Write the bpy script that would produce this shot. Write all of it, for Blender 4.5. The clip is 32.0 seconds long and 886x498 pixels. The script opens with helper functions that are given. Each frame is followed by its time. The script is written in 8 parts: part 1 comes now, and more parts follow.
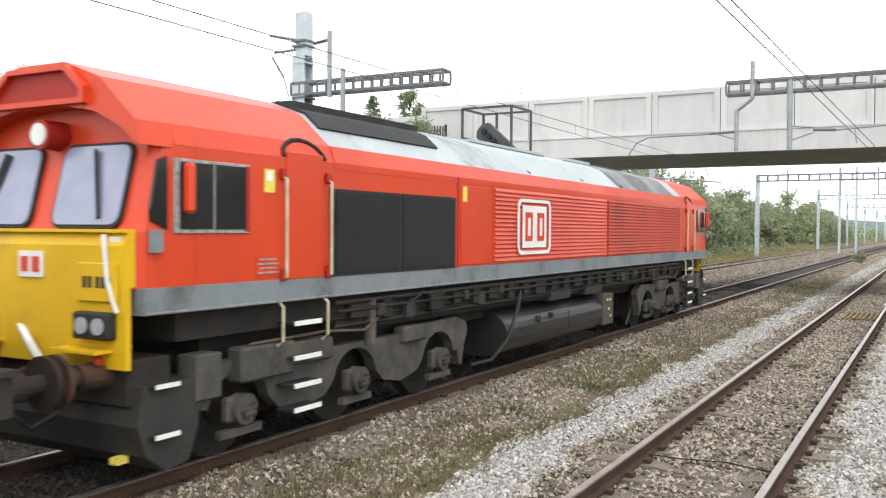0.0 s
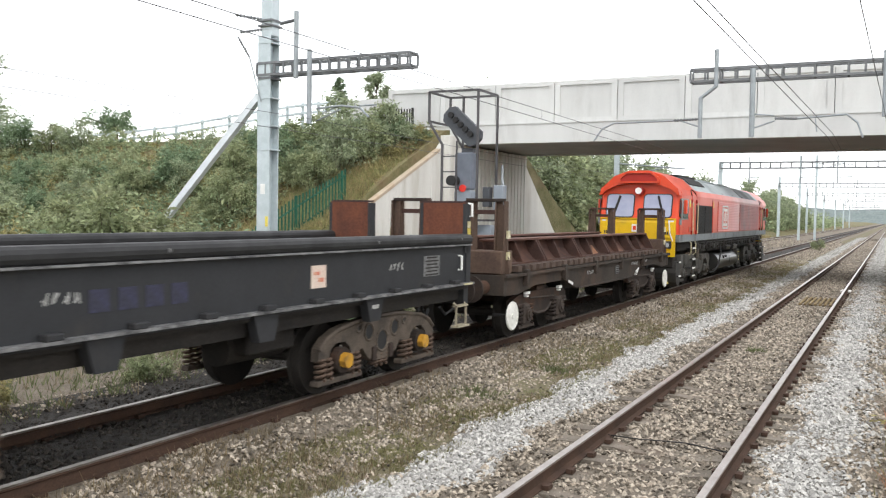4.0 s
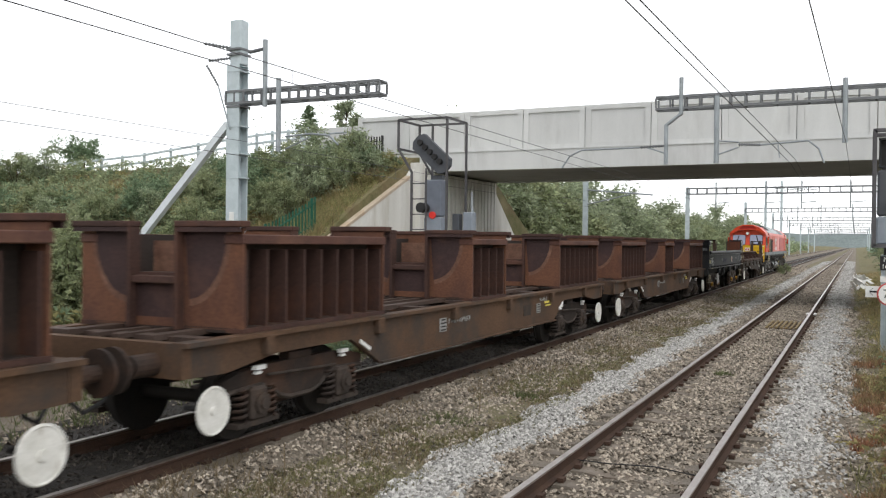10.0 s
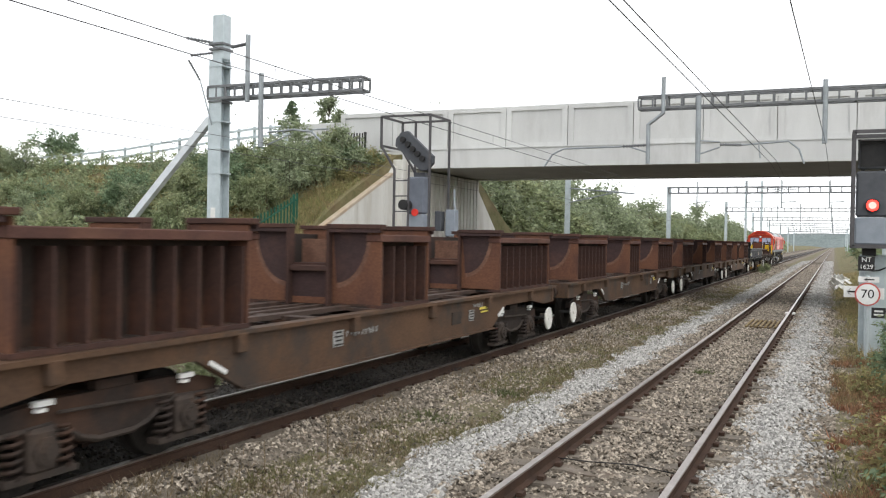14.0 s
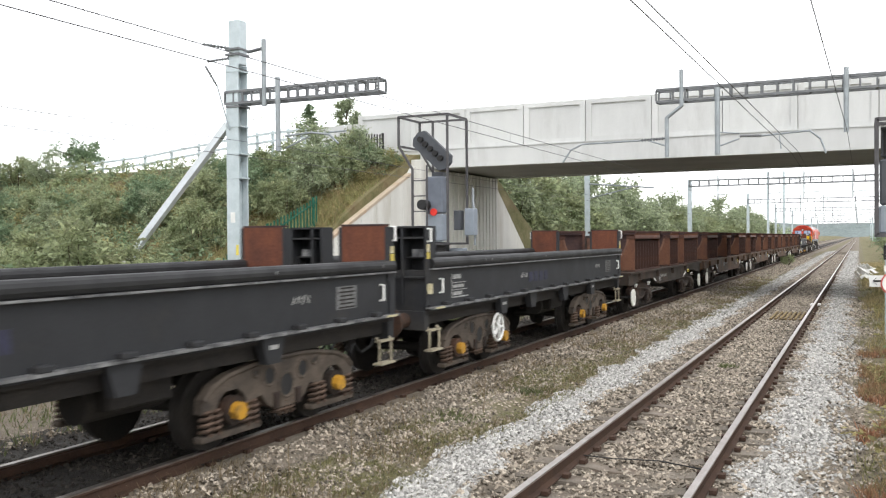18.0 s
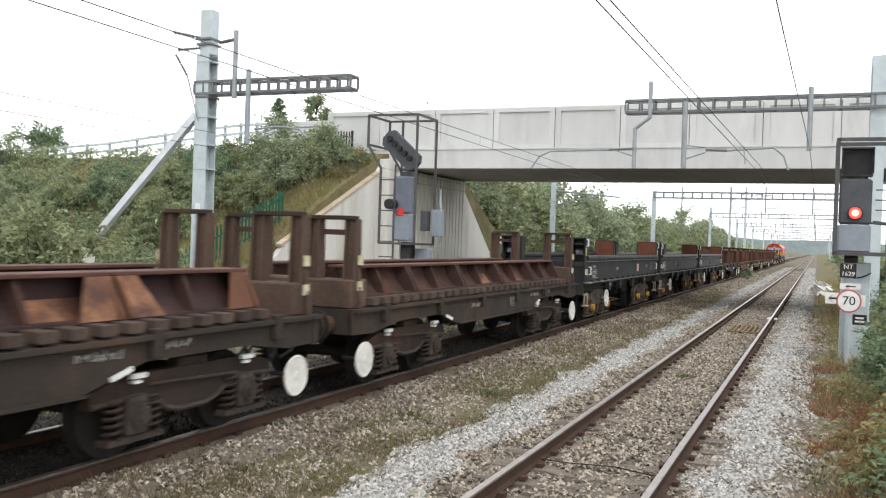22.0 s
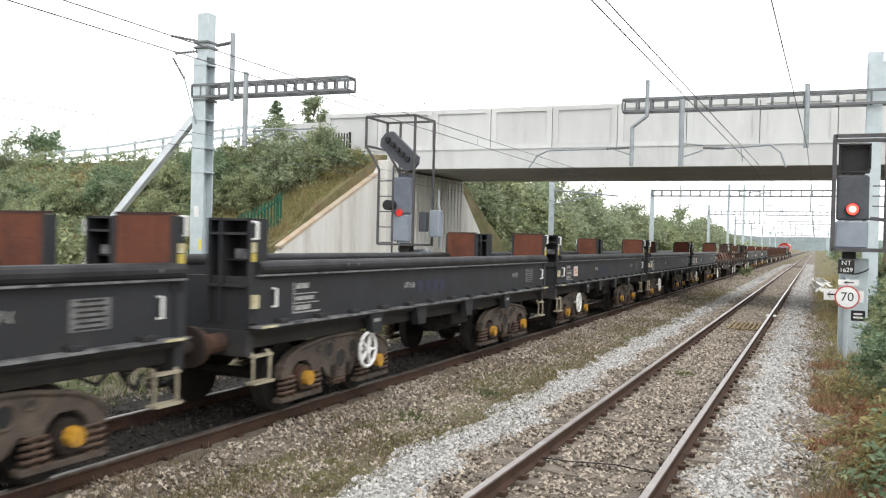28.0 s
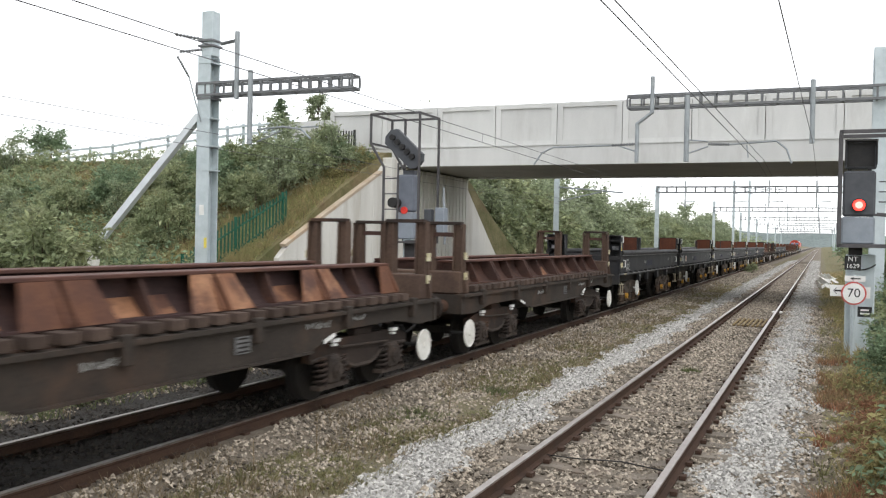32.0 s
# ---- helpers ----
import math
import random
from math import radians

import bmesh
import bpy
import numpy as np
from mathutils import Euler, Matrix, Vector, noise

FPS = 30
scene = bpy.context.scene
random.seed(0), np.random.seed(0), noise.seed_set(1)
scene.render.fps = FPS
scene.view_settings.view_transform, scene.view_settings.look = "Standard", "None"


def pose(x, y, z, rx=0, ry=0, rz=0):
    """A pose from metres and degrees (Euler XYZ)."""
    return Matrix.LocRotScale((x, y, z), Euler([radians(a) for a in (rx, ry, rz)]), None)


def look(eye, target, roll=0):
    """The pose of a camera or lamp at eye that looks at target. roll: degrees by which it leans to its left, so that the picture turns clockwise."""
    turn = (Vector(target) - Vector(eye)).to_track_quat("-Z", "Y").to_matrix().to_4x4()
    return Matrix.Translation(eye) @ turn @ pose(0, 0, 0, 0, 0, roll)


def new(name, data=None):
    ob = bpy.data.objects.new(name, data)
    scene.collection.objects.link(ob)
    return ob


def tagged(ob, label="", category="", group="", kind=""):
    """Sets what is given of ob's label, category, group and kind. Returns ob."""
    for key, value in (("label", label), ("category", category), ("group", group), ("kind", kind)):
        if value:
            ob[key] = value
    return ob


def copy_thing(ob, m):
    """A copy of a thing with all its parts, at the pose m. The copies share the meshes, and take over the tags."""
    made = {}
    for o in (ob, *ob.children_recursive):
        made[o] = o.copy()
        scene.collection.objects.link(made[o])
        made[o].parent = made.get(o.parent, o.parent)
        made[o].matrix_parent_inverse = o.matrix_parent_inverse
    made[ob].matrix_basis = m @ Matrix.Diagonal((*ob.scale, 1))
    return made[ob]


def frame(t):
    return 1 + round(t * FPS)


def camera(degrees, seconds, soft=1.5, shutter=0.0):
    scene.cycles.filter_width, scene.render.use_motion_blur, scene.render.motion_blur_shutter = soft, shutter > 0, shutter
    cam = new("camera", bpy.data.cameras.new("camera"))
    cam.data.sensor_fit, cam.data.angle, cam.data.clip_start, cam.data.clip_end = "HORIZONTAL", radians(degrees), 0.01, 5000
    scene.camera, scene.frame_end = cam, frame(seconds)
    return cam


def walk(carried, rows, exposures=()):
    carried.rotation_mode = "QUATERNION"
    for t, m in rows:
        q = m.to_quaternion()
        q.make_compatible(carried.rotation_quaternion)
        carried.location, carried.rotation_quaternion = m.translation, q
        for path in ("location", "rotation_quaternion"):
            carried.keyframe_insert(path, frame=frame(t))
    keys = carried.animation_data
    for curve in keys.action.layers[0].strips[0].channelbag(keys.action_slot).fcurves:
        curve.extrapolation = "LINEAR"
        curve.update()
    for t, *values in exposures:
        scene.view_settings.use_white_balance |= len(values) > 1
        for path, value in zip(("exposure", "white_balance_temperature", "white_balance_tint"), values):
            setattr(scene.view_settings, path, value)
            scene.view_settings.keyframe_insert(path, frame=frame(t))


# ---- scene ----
cam = camera(53.3, 32.0, soft=1.2, shutter=0.25)
PATH = [
    (0, (1.36, 0.121, 2.403), (0.386, 1.868, 2.361), 0.4),
    (0.5, (1.375, 0.109, 2.407), (0.391, 1.849, 2.366), 0.4),
    (1, (1.379, 0.121, 2.395), (0.395, 1.862, 2.348), 0.6),
    (1.5, (1.393, 0.094, 2.402), (0.43, 1.846, 2.354), 0.5),
    (2, (1.383, 0.072, 2.396), (0.426, 1.827, 2.341), 0.8),
    (2.5, (1.405, 0.047, 2.4), (0.467, 1.812, 2.344), 0.9),
    (3, (1.389, 0.059, 2.395), (0.472, 1.835, 2.329), 1.2),
    (3.5, (1.388, 0.076, 2.379), (0.467, 1.849, 2.296), 1.2),
    (4, (1.386, 0.066, 2.392), (0.482, 1.848, 2.314), 1.0),
    (4.5, (1.392, 0.075, 2.396), (0.517, 1.873, 2.334), 1.1),
    (6.5, (1.403, 0.074, 2.395), (0.539, 1.877, 2.357), 0.6),
    (7, (1.408, 0.064, 2.399), (0.548, 1.869, 2.369), 0.6),
    (7.5, (1.412, 0.064, 2.389), (0.56, 1.873, 2.355), 0.6),
    (8, (1.415, 0.066, 2.4), (0.571, 1.879, 2.362), 0.8),
    (8.5, (1.418, 0.054, 2.395), (0.571, 1.866, 2.363), 0.4),
    (9, (1.416, 0.051, 2.39), (0.567, 1.862, 2.367), 0.5),
    (9.5, (1.425, 0.051, 2.39), (0.569, 1.858, 2.367), 0.2),
    (10, (1.431, 0.044, 2.389), (0.584, 1.856, 2.373), 0.6),
    (10.5, (1.425, 0.043, 2.397), (0.578, 1.854, 2.366), 1.0),
    (11, (1.426, 0.061, 2.387), (0.589, 1.877, 2.352), 1.6),
    (11.5, (1.427, 0.042, 2.398), (0.597, 1.861, 2.381), 1.3),
    (12, (1.433, 0.042, 2.404), (0.603, 1.861, 2.38), 1.2),
    (12.5, (1.427, 0.051, 2.393), (0.607, 1.874, 2.373), 0.8),
    (13, (1.413, 0.05, 2.389), (0.595, 1.875, 2.37), 1.0),
    (13.5, (1.425, 0.04, 2.397), (0.614, 1.867, 2.374), 0.7),
    (14, (1.429, 0.048, 2.397), (0.619, 1.876, 2.375), 1.0),
    (14.5, (1.431, 0.051, 2.386), (0.614, 1.877, 2.364), 1.1),
    (15, (1.431, 0.046, 2.385), (0.602, 1.866, 2.369), 0.8),
    (15.5, (1.417, 0.044, 2.376), (0.59, 1.865, 2.351), 0.7),
    (17.5, (1.444, 0.037, 2.384), (0.63, 1.864, 2.363), 0.3),
    (18, (1.434, 0.084, 2.397), (0.581, 1.894, 2.373), -0.4),
    (18.5, (1.441, 0.0, 2.376), (0.561, 1.795, 2.315), 0.0),
    (19, (1.412, 0.009, 2.404), (0.55, 1.812, 2.325), 1.8),
    (19.5, (1.435, 0.0, 2.4), (0.633, 1.832, 2.371), 2.1),
    (20, (1.424, 0.052, 2.383), (0.703, 1.917, 2.371), 1.9),
    (20.5, (1.431, 0.05, 2.388), (0.707, 1.914, 2.392), 2.2),
    (21, (1.441, 0.048, 2.381), (0.694, 1.903, 2.379), 1.7),
    (21.5, (1.426, 0.062, 2.376), (0.662, 1.91, 2.353), 2.0),
    (22, (1.423, 0.055, 2.385), (0.644, 1.896, 2.365), 2.0),
    (22.5, (1.423, 0.035, 2.382), (0.635, 1.874, 2.369), 2.0),
    (23, (1.433, 0.024, 2.391), (0.636, 1.859, 2.366), 1.6),
    (23.5, (1.443, 0.032, 2.386), (0.647, 1.867, 2.374), 1.5),
    (24, (1.445, 0.026, 2.395), (0.631, 1.853, 2.387), 1.1),
    (24.5, (1.45, 0.024, 2.393), (0.646, 1.855, 2.395), 1.3),
    (25, (1.445, 0.034, 2.389), (0.654, 1.871, 2.379), 1.3),
    (25.5, (1.445, 0.038, 2.389), (0.645, 1.871, 2.379), 1.1),
    (27.5, (1.438, 0.028, 2.38), (0.652, 1.867, 2.354), 1.5),
    (28, (1.439, 0.019, 2.386), (0.662, 1.862, 2.367), 1.4),
    (28.5, (1.429, 0.015, 2.388), (0.651, 1.857, 2.362), 1.2),
    (29, (1.434, 0.027, 2.392), (0.666, 1.873, 2.36), 1.3),
    (29.5, (1.43, 0.015, 2.406), (0.661, 1.861, 2.366), 1.9),
    (30, (1.431, 0.026, 2.399), (0.66, 1.871, 2.365), 2.2),
    (30.5, (1.427, 0.016, 2.381), (0.652, 1.859, 2.343), 2.0),
    (31, (1.437, 0.018, 2.387), (0.654, 1.858, 2.342), 1.8),
    (31.5, (1.44, 0.026, 2.394), (0.644, 1.86, 2.354), 1.3),
    (32, (1.425, 0.029, 2.384), (0.638, 1.868, 2.359), 1.2),
]
EXPOSURES = [(0, 0.38), (1, 0.2), (2, 0.25), (4.5, 0.4), (6.5, -0.02), (9, -0.15), (13, 0.0), (15.5, 0.04), (17.5, 0.22), (19, 0.62), (20, 0.14), (21, 0.12), (22, 0.18), (23, 0.04), (25, 0.22), (28, 0.35), (31, 0.15), (32, 0.05)]
walk(cam, [(t, look(eye, target, roll)) for t, eye, target, roll in PATH], EXPOSURES)

# ---- light ----
world = bpy.data.worlds.new("overcast")
scene.world = world
world.use_nodes = True
wn, wl = world.node_tree.nodes, world.node_tree.links
sky = wn.new("ShaderNodeTexSky")
sky.sky_type = "NISHITA"
sky.sun_disc = False
sky.sun_elevation, sky.sun_rotation = radians(48), radians(150)
bw = wn.new("ShaderNodeHueSaturation")
bw.inputs["Saturation"].default_value = 0.12
wl.new(sky.outputs[0], bw.inputs["Color"])
strength = wn.new("ShaderNodeMixRGB")
strength.blend_type, strength.inputs[0].default_value = "MULTIPLY", 1.0
strength.inputs[2].default_value = (0.10, 0.10, 0.10, 1)
wl.new(bw.outputs[0], strength.inputs[1])
cloud = wn.new("ShaderNodeMixRGB")
cloud.blend_type, cloud.inputs[0].default_value = "ADD", 1.0
cloud.inputs[2].default_value = (0.70, 0.71, 0.735, 1)
wl.new(strength.outputs[0], cloud.inputs[1])
wl.new(cloud.outputs[0], wn["Background"].inputs[0])
wn["Background"].inputs[1].default_value = 1.25
sun = new("sun", bpy.data.lights.new("sun", "SUN"))
sun.data.energy, sun.data.angle, sun.data.color = 0.8, radians(25), (1.0, 0.96, 0.9)
sun.matrix_world = look((0, 0, 0), (-0.55, 0.45, -0.9))
scene.view_settings.exposure = 0.0

# ---- plan, in metres ----
NEAR_X = -0.7525            # centre of the near track, its rail heads at z 0
TRAIN_X, TRAIN_Z = -5.93, 0.05
FAR_X = -12.6               # third track, beyond the train
GAUGE = 1.505
BRIDGE_Y0, BRIDGE_Y1 = 38.0, 46.6
SOFFIT, FASCIA_TOP, PARAPET_TOP = 5.74, 6.62, 8.42
ABUT_L, ABUT_R = -17.0, 4.6


def travelled(t):
    """How far the train has gone by t seconds."""
    return 0.94 * (5.58 * t + 0.1278974 * t * t - 0.000235296 * t ** 3)


# ---- materials ----
def ramp(nt, a, b, lo=0.35, hi=0.65):
    r = nt.nodes.new("ShaderNodeValToRGB")
    r.color_ramp.elements[0].position, r.color_ramp.elements[1].position = lo, hi
    r.color_ramp.elements[0].color, r.color_ramp.elements[1].color = (*a, 1), (*b, 1)
    return r


def surf(name, base, alt, scale=1.5, rough=0.7, metal=0.0, bump=0.15, fine=30.0, stain=None, stain_scale=0.6,
         stain_lo=0.52, stain_hi=0.7, streak=1.0, island=0.0, objvar=0.0, spec=0.28, bump_dist=0.01, grain=0.8):
    """A worn surface: base and alt mixed by broad noise, grain by fine noise, stains with a shape of their own."""
    m = bpy.data.materials.new(name)
    m.use_nodes = True
    nt = m.node_tree
    bsdf = nt.nodes["Principled BSDF"]
    bsdf.inputs["Metallic"].default_value = metal
    bsdf.inputs["Specular IOR Level"].default_value = spec
    tc = nt.nodes.new("ShaderNodeTexCoord")
    mp = nt.nodes.new("ShaderNodeMapping")
    mp.inputs["Scale"].default_value = (1, 1, streak)
    nt.links.new(tc.outputs["Object"], mp.inputs[0])
    n1 = nt.nodes.new("ShaderNodeTexNoise")
    n1.inputs["Scale"].default_value, n1.inputs["Detail"].default_value = scale, 8
    n1.inputs["Roughness"].default_value = 0.62
    nt.links.new(mp.outputs[0], n1.inputs[0])
    r1 = ramp(nt, base, alt)
    nt.links.new(n1.outputs[0], r1.inputs[0])
    n2 = nt.nodes.new("ShaderNodeTexNoise")
    n2.inputs["Scale"].default_value, n2.inputs["Detail"].default_value = fine, 4
    nt.links.new(tc.outputs["Object"], n2.inputs[0])
    r2 = ramp(nt, (0.72, 0.72, 0.72), (1.2, 1.2, 1.2), 0.3, 0.7)
    nt.links.new(n2.outputs[0], r2.inputs[0])
    mul = nt.nodes.new("ShaderNodeMixRGB")
    mul.blend_type, mul.inputs[0].default_value = "MULTIPLY", grain
    nt.links.new(r1.outputs[0], mul.inputs[1])
    nt.links.new(r2.outputs[0], mul.inputs[2])
    out = mul.outputs[0]
    if stain:
        n3 = nt.nodes.new("ShaderNodeTexNoise")
        n3.inputs["Scale"].default_value, n3.inputs["Detail"].default_value = stain_scale, 10
        n3.inputs["Roughness"].default_value = 0.68
        nt.links.new(mp.outputs[0], n3.inputs[0])
        r3 = ramp(nt, (0, 0, 0), (1, 1, 1), stain_lo, stain_hi)
        nt.links.new(n3.outputs[0], r3.inputs[0])
        mx = nt.nodes.new("ShaderNodeMixRGB")
        mx.inputs[2].default_value = (*stain, 1)
        nt.links.new(r3.outputs[0], mx.inputs[0])
        nt.links.new(out, mx.inputs[1])
        out = mx.outputs[0]
    if island or objvar:
        src = nt.nodes.new("ShaderNodeNewGeometry") if island else nt.nodes.new("ShaderNodeObjectInfo")
        r4 = ramp(nt, (1 - (island or objvar),) * 3, (1 + (island or objvar),) * 3, 0.0, 1.0)
        nt.links.new(src.outputs["Random Per Island" if island else "Random"], r4.inputs[0])
        mv = nt.nodes.new("ShaderNodeMixRGB")
        mv.blend_type, mv.inputs[0].default_value = "MULTIPLY", 1.0
        nt.links.new(out, mv.inputs[1])
        nt.links.new(r4.outputs[0], mv.inputs[2])
        out = mv.outputs[0]
    nt.links.new(out, bsdf.inputs["Base Color"])
    rr = nt.nodes.new("ShaderNodeMapRange")
    rr.inputs[3].default_value, rr.inputs[4].default_value = max(0.05, rough - 0.12), min(1.0, rough + 0.12)
    nt.links.new(n1.outputs[0], rr.inputs[0])
    nt.links.new(rr.outputs[0], bsdf.inputs["Roughness"])
    if bump:
        b = nt.nodes.new("ShaderNodeBump")
        b.inputs["Strength"].default_value, b.inputs["Distance"].default_value = bump, bump_dist
        nt.links.new(n2.outputs[0], b.inputs["Height"])
        nt.links.new(b.outputs[0], bsdf.inputs["Normal"])
    return m


def glow(name, colour, power):
    m = bpy.data.materials.new(name)
    m.use_nodes = True
    b = m.node_tree.nodes["Principled BSDF"]
    b.inputs["Base Color"].default_value = (*colour, 1)
    b.inputs["Emission Color"].default_value = (*colour, 1)
    b.inputs["Emission Strength"].default_value = power
    return m


M_RAIL_SIDE = surf("rusty rail", (0.055, 0.033, 0.024), (0.08, 0.046, 0.031), 3, 0.85, 0.2, 0.3, 60)
M_RAIL_TOP = surf("worn rail head", (0.17, 0.135, 0.11), (0.31, 0.285, 0.265), 4, 0.38, 0.8, 0.05, 90)
M_RAIL_TOP_DULL = surf("lightly worn rail head", (0.36, 0.31, 0.28), (0.50, 0.46, 0.43), 4, 0.32, 0.85, 0.1, 90)
M_SLEEPER = surf("weathered concrete sleeper", (0.19, 0.165, 0.135), (0.13, 0.11, 0.088), 4, 0.9, 0, 0.3, 60, stain=(0.10, 0.065, 0.045), objvar=0.15)
M_BALLAST = surf("ballast bed", (0.22, 0.186, 0.146), (0.155, 0.13, 0.10), 5, 0.95, 0, 0.9, 45, bump_dist=0.05)
M_STONE_GREY = surf("fresh grey ballast stone", (0.43, 0.42, 0.395), (0.33, 0.32, 0.30), 12, 0.9, 0, 0.2, 80, island=0.45)
M_STONE_BROWN = surf("rusty brown ballast stone", (0.218, 0.182, 0.142), (0.332, 0.292, 0.238), 6, 0.92, 0, 0.2, 80, island=0.7)
# bed and stones below: oil plus the train's shade, both in the colour
M_BALLAST_OILY_SHADED = surf("oily ballast bed with painted train shade", (0.045, 0.039, 0.033), (0.03, 0.026, 0.023), 5, 0.85, 0, 0.9, 45, bump_dist=0.05)
M_STONE_DARK = surf("oily ballast stone with painted train shade", (0.038, 0.033, 0.028), (0.068, 0.058, 0.049), 6, 0.8, 0, 0.2, 80, island=0.6)
M_EARTH = surf("cess earth with moss", (0.17, 0.145, 0.095), (0.135, 0.12, 0.065), 1.3, 0.95, 0, 0.8, 25, stain=(0.115, 0.115, 0.045), stain_scale=0.9, bump_dist=0.04)
M_SOIL = surf("embankment soil and dry grass", (0.20, 0.17, 0.09), (0.10, 0.10, 0.04), 0.7, 0.95, 0, 0.8, 12, stain=(0.13, 0.09, 0.05), stain_scale=0.5, bump_dist=0.05)
M_CONCRETE = surf("pale precast concrete", (0.60, 0.605, 0.59), (0.53, 0.535, 0.525), 0.8, 0.8, 0, 0.15, 40, stain=(0.44, 0.44, 0.425), stain_scale=0.5, streak=0.25, grain=0.2, objvar=0.05)
M_CONCRETE_OLD = surf("board-marked concrete", (0.66, 0.65, 0.61), (0.57, 0.56, 0.52), 0.8, 0.85, 0, 0.2, 25, stain=(0.44, 0.41, 0.35), stain_scale=0.7, streak=0.15, grain=0.3)
# concrete darkened in colour for the shade under the deck
M_SOFFIT = surf("soffit concrete with painted shade", (0.44, 0.44, 0.425), (0.36, 0.36, 0.35), 0.5, 0.85, 0, 0.1, 20, grain=0.2)
M_GALV = surf("galvanised steel", (0.52, 0.58, 0.60), (0.43, 0.49, 0.51), 3, 0.5, 0.2, 0.05, 60, grain=0.25)
M_STAY = surf("pale stay tube", (0.66, 0.70, 0.72), (0.56, 0.60, 0.62), 3, 0.5, 0.1, 0.05, 60, grain=0.2)
M_GALV_MID = surf("dull galvanised tube", (0.33, 0.36, 0.375), (0.25, 0.275, 0.285), 3, 0.5, 0.25, 0.05, 60, grain=0.25)
M_GALV_DARK = surf("weathered boom steel", (0.20, 0.21, 0.215), (0.145, 0.15, 0.155), 3, 0.6, 0.3, 0.05, 60)
M_WIRE = surf("wire", (0.10, 0.10, 0.105), (0.14, 0.14, 0.145), 5, 0.6, 0.4, 0.0)
M_SIGNAL = surf("grey signal housing", (0.085, 0.09, 0.10), (0.065, 0.07, 0.08), 3, 0.6, 0.1, 0.05, 60, grain=0.2)
M_SIGNAL_MID = surf("blue-grey signal housing", (0.17, 0.19, 0.225), (0.135, 0.15, 0.18), 3, 0.6, 0.1, 0.05, 60, grain=0.2)
M_SIGNAL_PALE = surf("pale grey signal housing", (0.27, 0.30, 0.34), (0.22, 0.25, 0.28), 3, 0.6, 0.1, 0.05, 60, grain=0.2)
M_BLACK = surf("black steel", (0.022, 0.022, 0.023), (0.035, 0.034, 0.033), 3, 0.7, 0.1, 0.1, 50)
M_CAGE = surf("dark painted steel", (0.07, 0.067, 0.07), (0.10, 0.097, 0.10), 3, 0.6, 0.2, 0.05, 50)
M_WHITE = surf("white paint", (0.78, 0.78, 0.76), (0.66, 0.66, 0.63), 4, 0.5, 0, 0.03, 50, grain=0.2)
M_RED_PAINT = surf("traffic red paint", (0.62, 0.058, 0.016), (0.54, 0.048, 0.014), 0.7, 0.34, 0, 0.02, 40, stain=(0.33, 0.045, 0.03), stain_scale=0.9, stain_lo=0.6, stain_hi=0.85, streak=0.4, grain=0.15, spec=0.36)
M_RED_SOOT = surf("red paint dulled by exhaust soot", (0.52, 0.052, 0.025), (0.44, 0.047, 0.025), 0.6, 0.5, 0, 0.02, 40, stain=(0.2, 0.045, 0.03), stain_scale=0.5, stain_lo=0.5, stain_hi=0.8, grain=0.2)
M_RED_DARK = surf("dark red for painted recess shade and fittings", (0.36, 0.022, 0.014), (0.30, 0.02, 0.012), 1.5, 0.5, 0, 0.02, grain=0.15)
M_YELLOW = surf("warning yellow paint", (0.70, 0.44, 0.012), (0.62, 0.38, 0.01), 1.5, 0.45, 0, 0.03, 40, stain=(0.40, 0.27, 0.05), stain_scale=1.2, stain_lo=0.58, stain_hi=0.85, grain=0.2)
M_GREY_BAND = surf("grey sill paint", (0.20, 0.225, 0.24), (0.16, 0.18, 0.19), 1.5, 0.5, 0, 0.03, stain=(0.10, 0.10, 0.10), stain_scale=1.5, grain=0.25)
M_ROOF_GREY = surf("grey roof paint with soot", (0.42, 0.47, 0.48), (0.34, 0.38, 0.39), 0.8, 0.5, 0, 0.03, 30, stain=(0.10, 0.10, 0.10), stain_scale=0.35, stain_lo=0.56, stain_hi=0.68, grain=0.25)
M_SOOT = surf("sooty grey roof paint", (0.26, 0.28, 0.285), (0.14, 0.145, 0.145), 1.0, 0.6, 0, 0.03, 30, stain=(0.06, 0.06, 0.06), stain_scale=0.5, stain_lo=0.45, stain_hi=0.7, grain=0.35)
M_ROOF_BLACK = surf("black roof grille", (0.02, 0.02, 0.02), (0.04, 0.04, 0.04), 3, 0.7, 0.1, 0.2, 60)
M_GRILLE = surf("black radiator mesh", (0.012, 0.012, 0.012), (0.022, 0.022, 0.022), 3, 0.75, 0.0, 0.6, 120)
# lavender base colour paints the sky's reflection into the windscreens
M_GLASS = surf("cab glass with painted sky reflection", (0.22, 0.24, 0.34), (0.27, 0.29, 0.39), 2, 0.1, 0, 0.0, spec=0.8, grain=0.05)
M_GLASS_SIDE = surf("dark cab glass", (0.012, 0.013, 0.015), (0.018, 0.02, 0.022), 2, 0.08, 0, 0.0, spec=0.35, grain=0.05)
M_LENS = surf("clear lamp glass", (0.42, 0.43, 0.45), (0.33, 0.34, 0.36), 8, 0.12, 0, 0.0, spec=0.7, grain=0.2)
M_BOGIE = surf("dusty grey bogie frame", (0.09, 0.085, 0.077), (0.048, 0.046, 0.042), 2.5, 0.75, 0.1, 0.25, 40, stain=(0.12, 0.10, 0.075), stain_scale=1.8)
M_UNDER = surf("grimy underframe", (0.02, 0.018, 0.017), (0.033, 0.029, 0.025), 2.5, 0.85, 0.1, 0.2, 40)
M_PLOUGH = surf("grimy black skirt", (0.03, 0.029, 0.028), (0.045, 0.042, 0.038), 1.6, 0.6, 0.1, 0.1, 40)
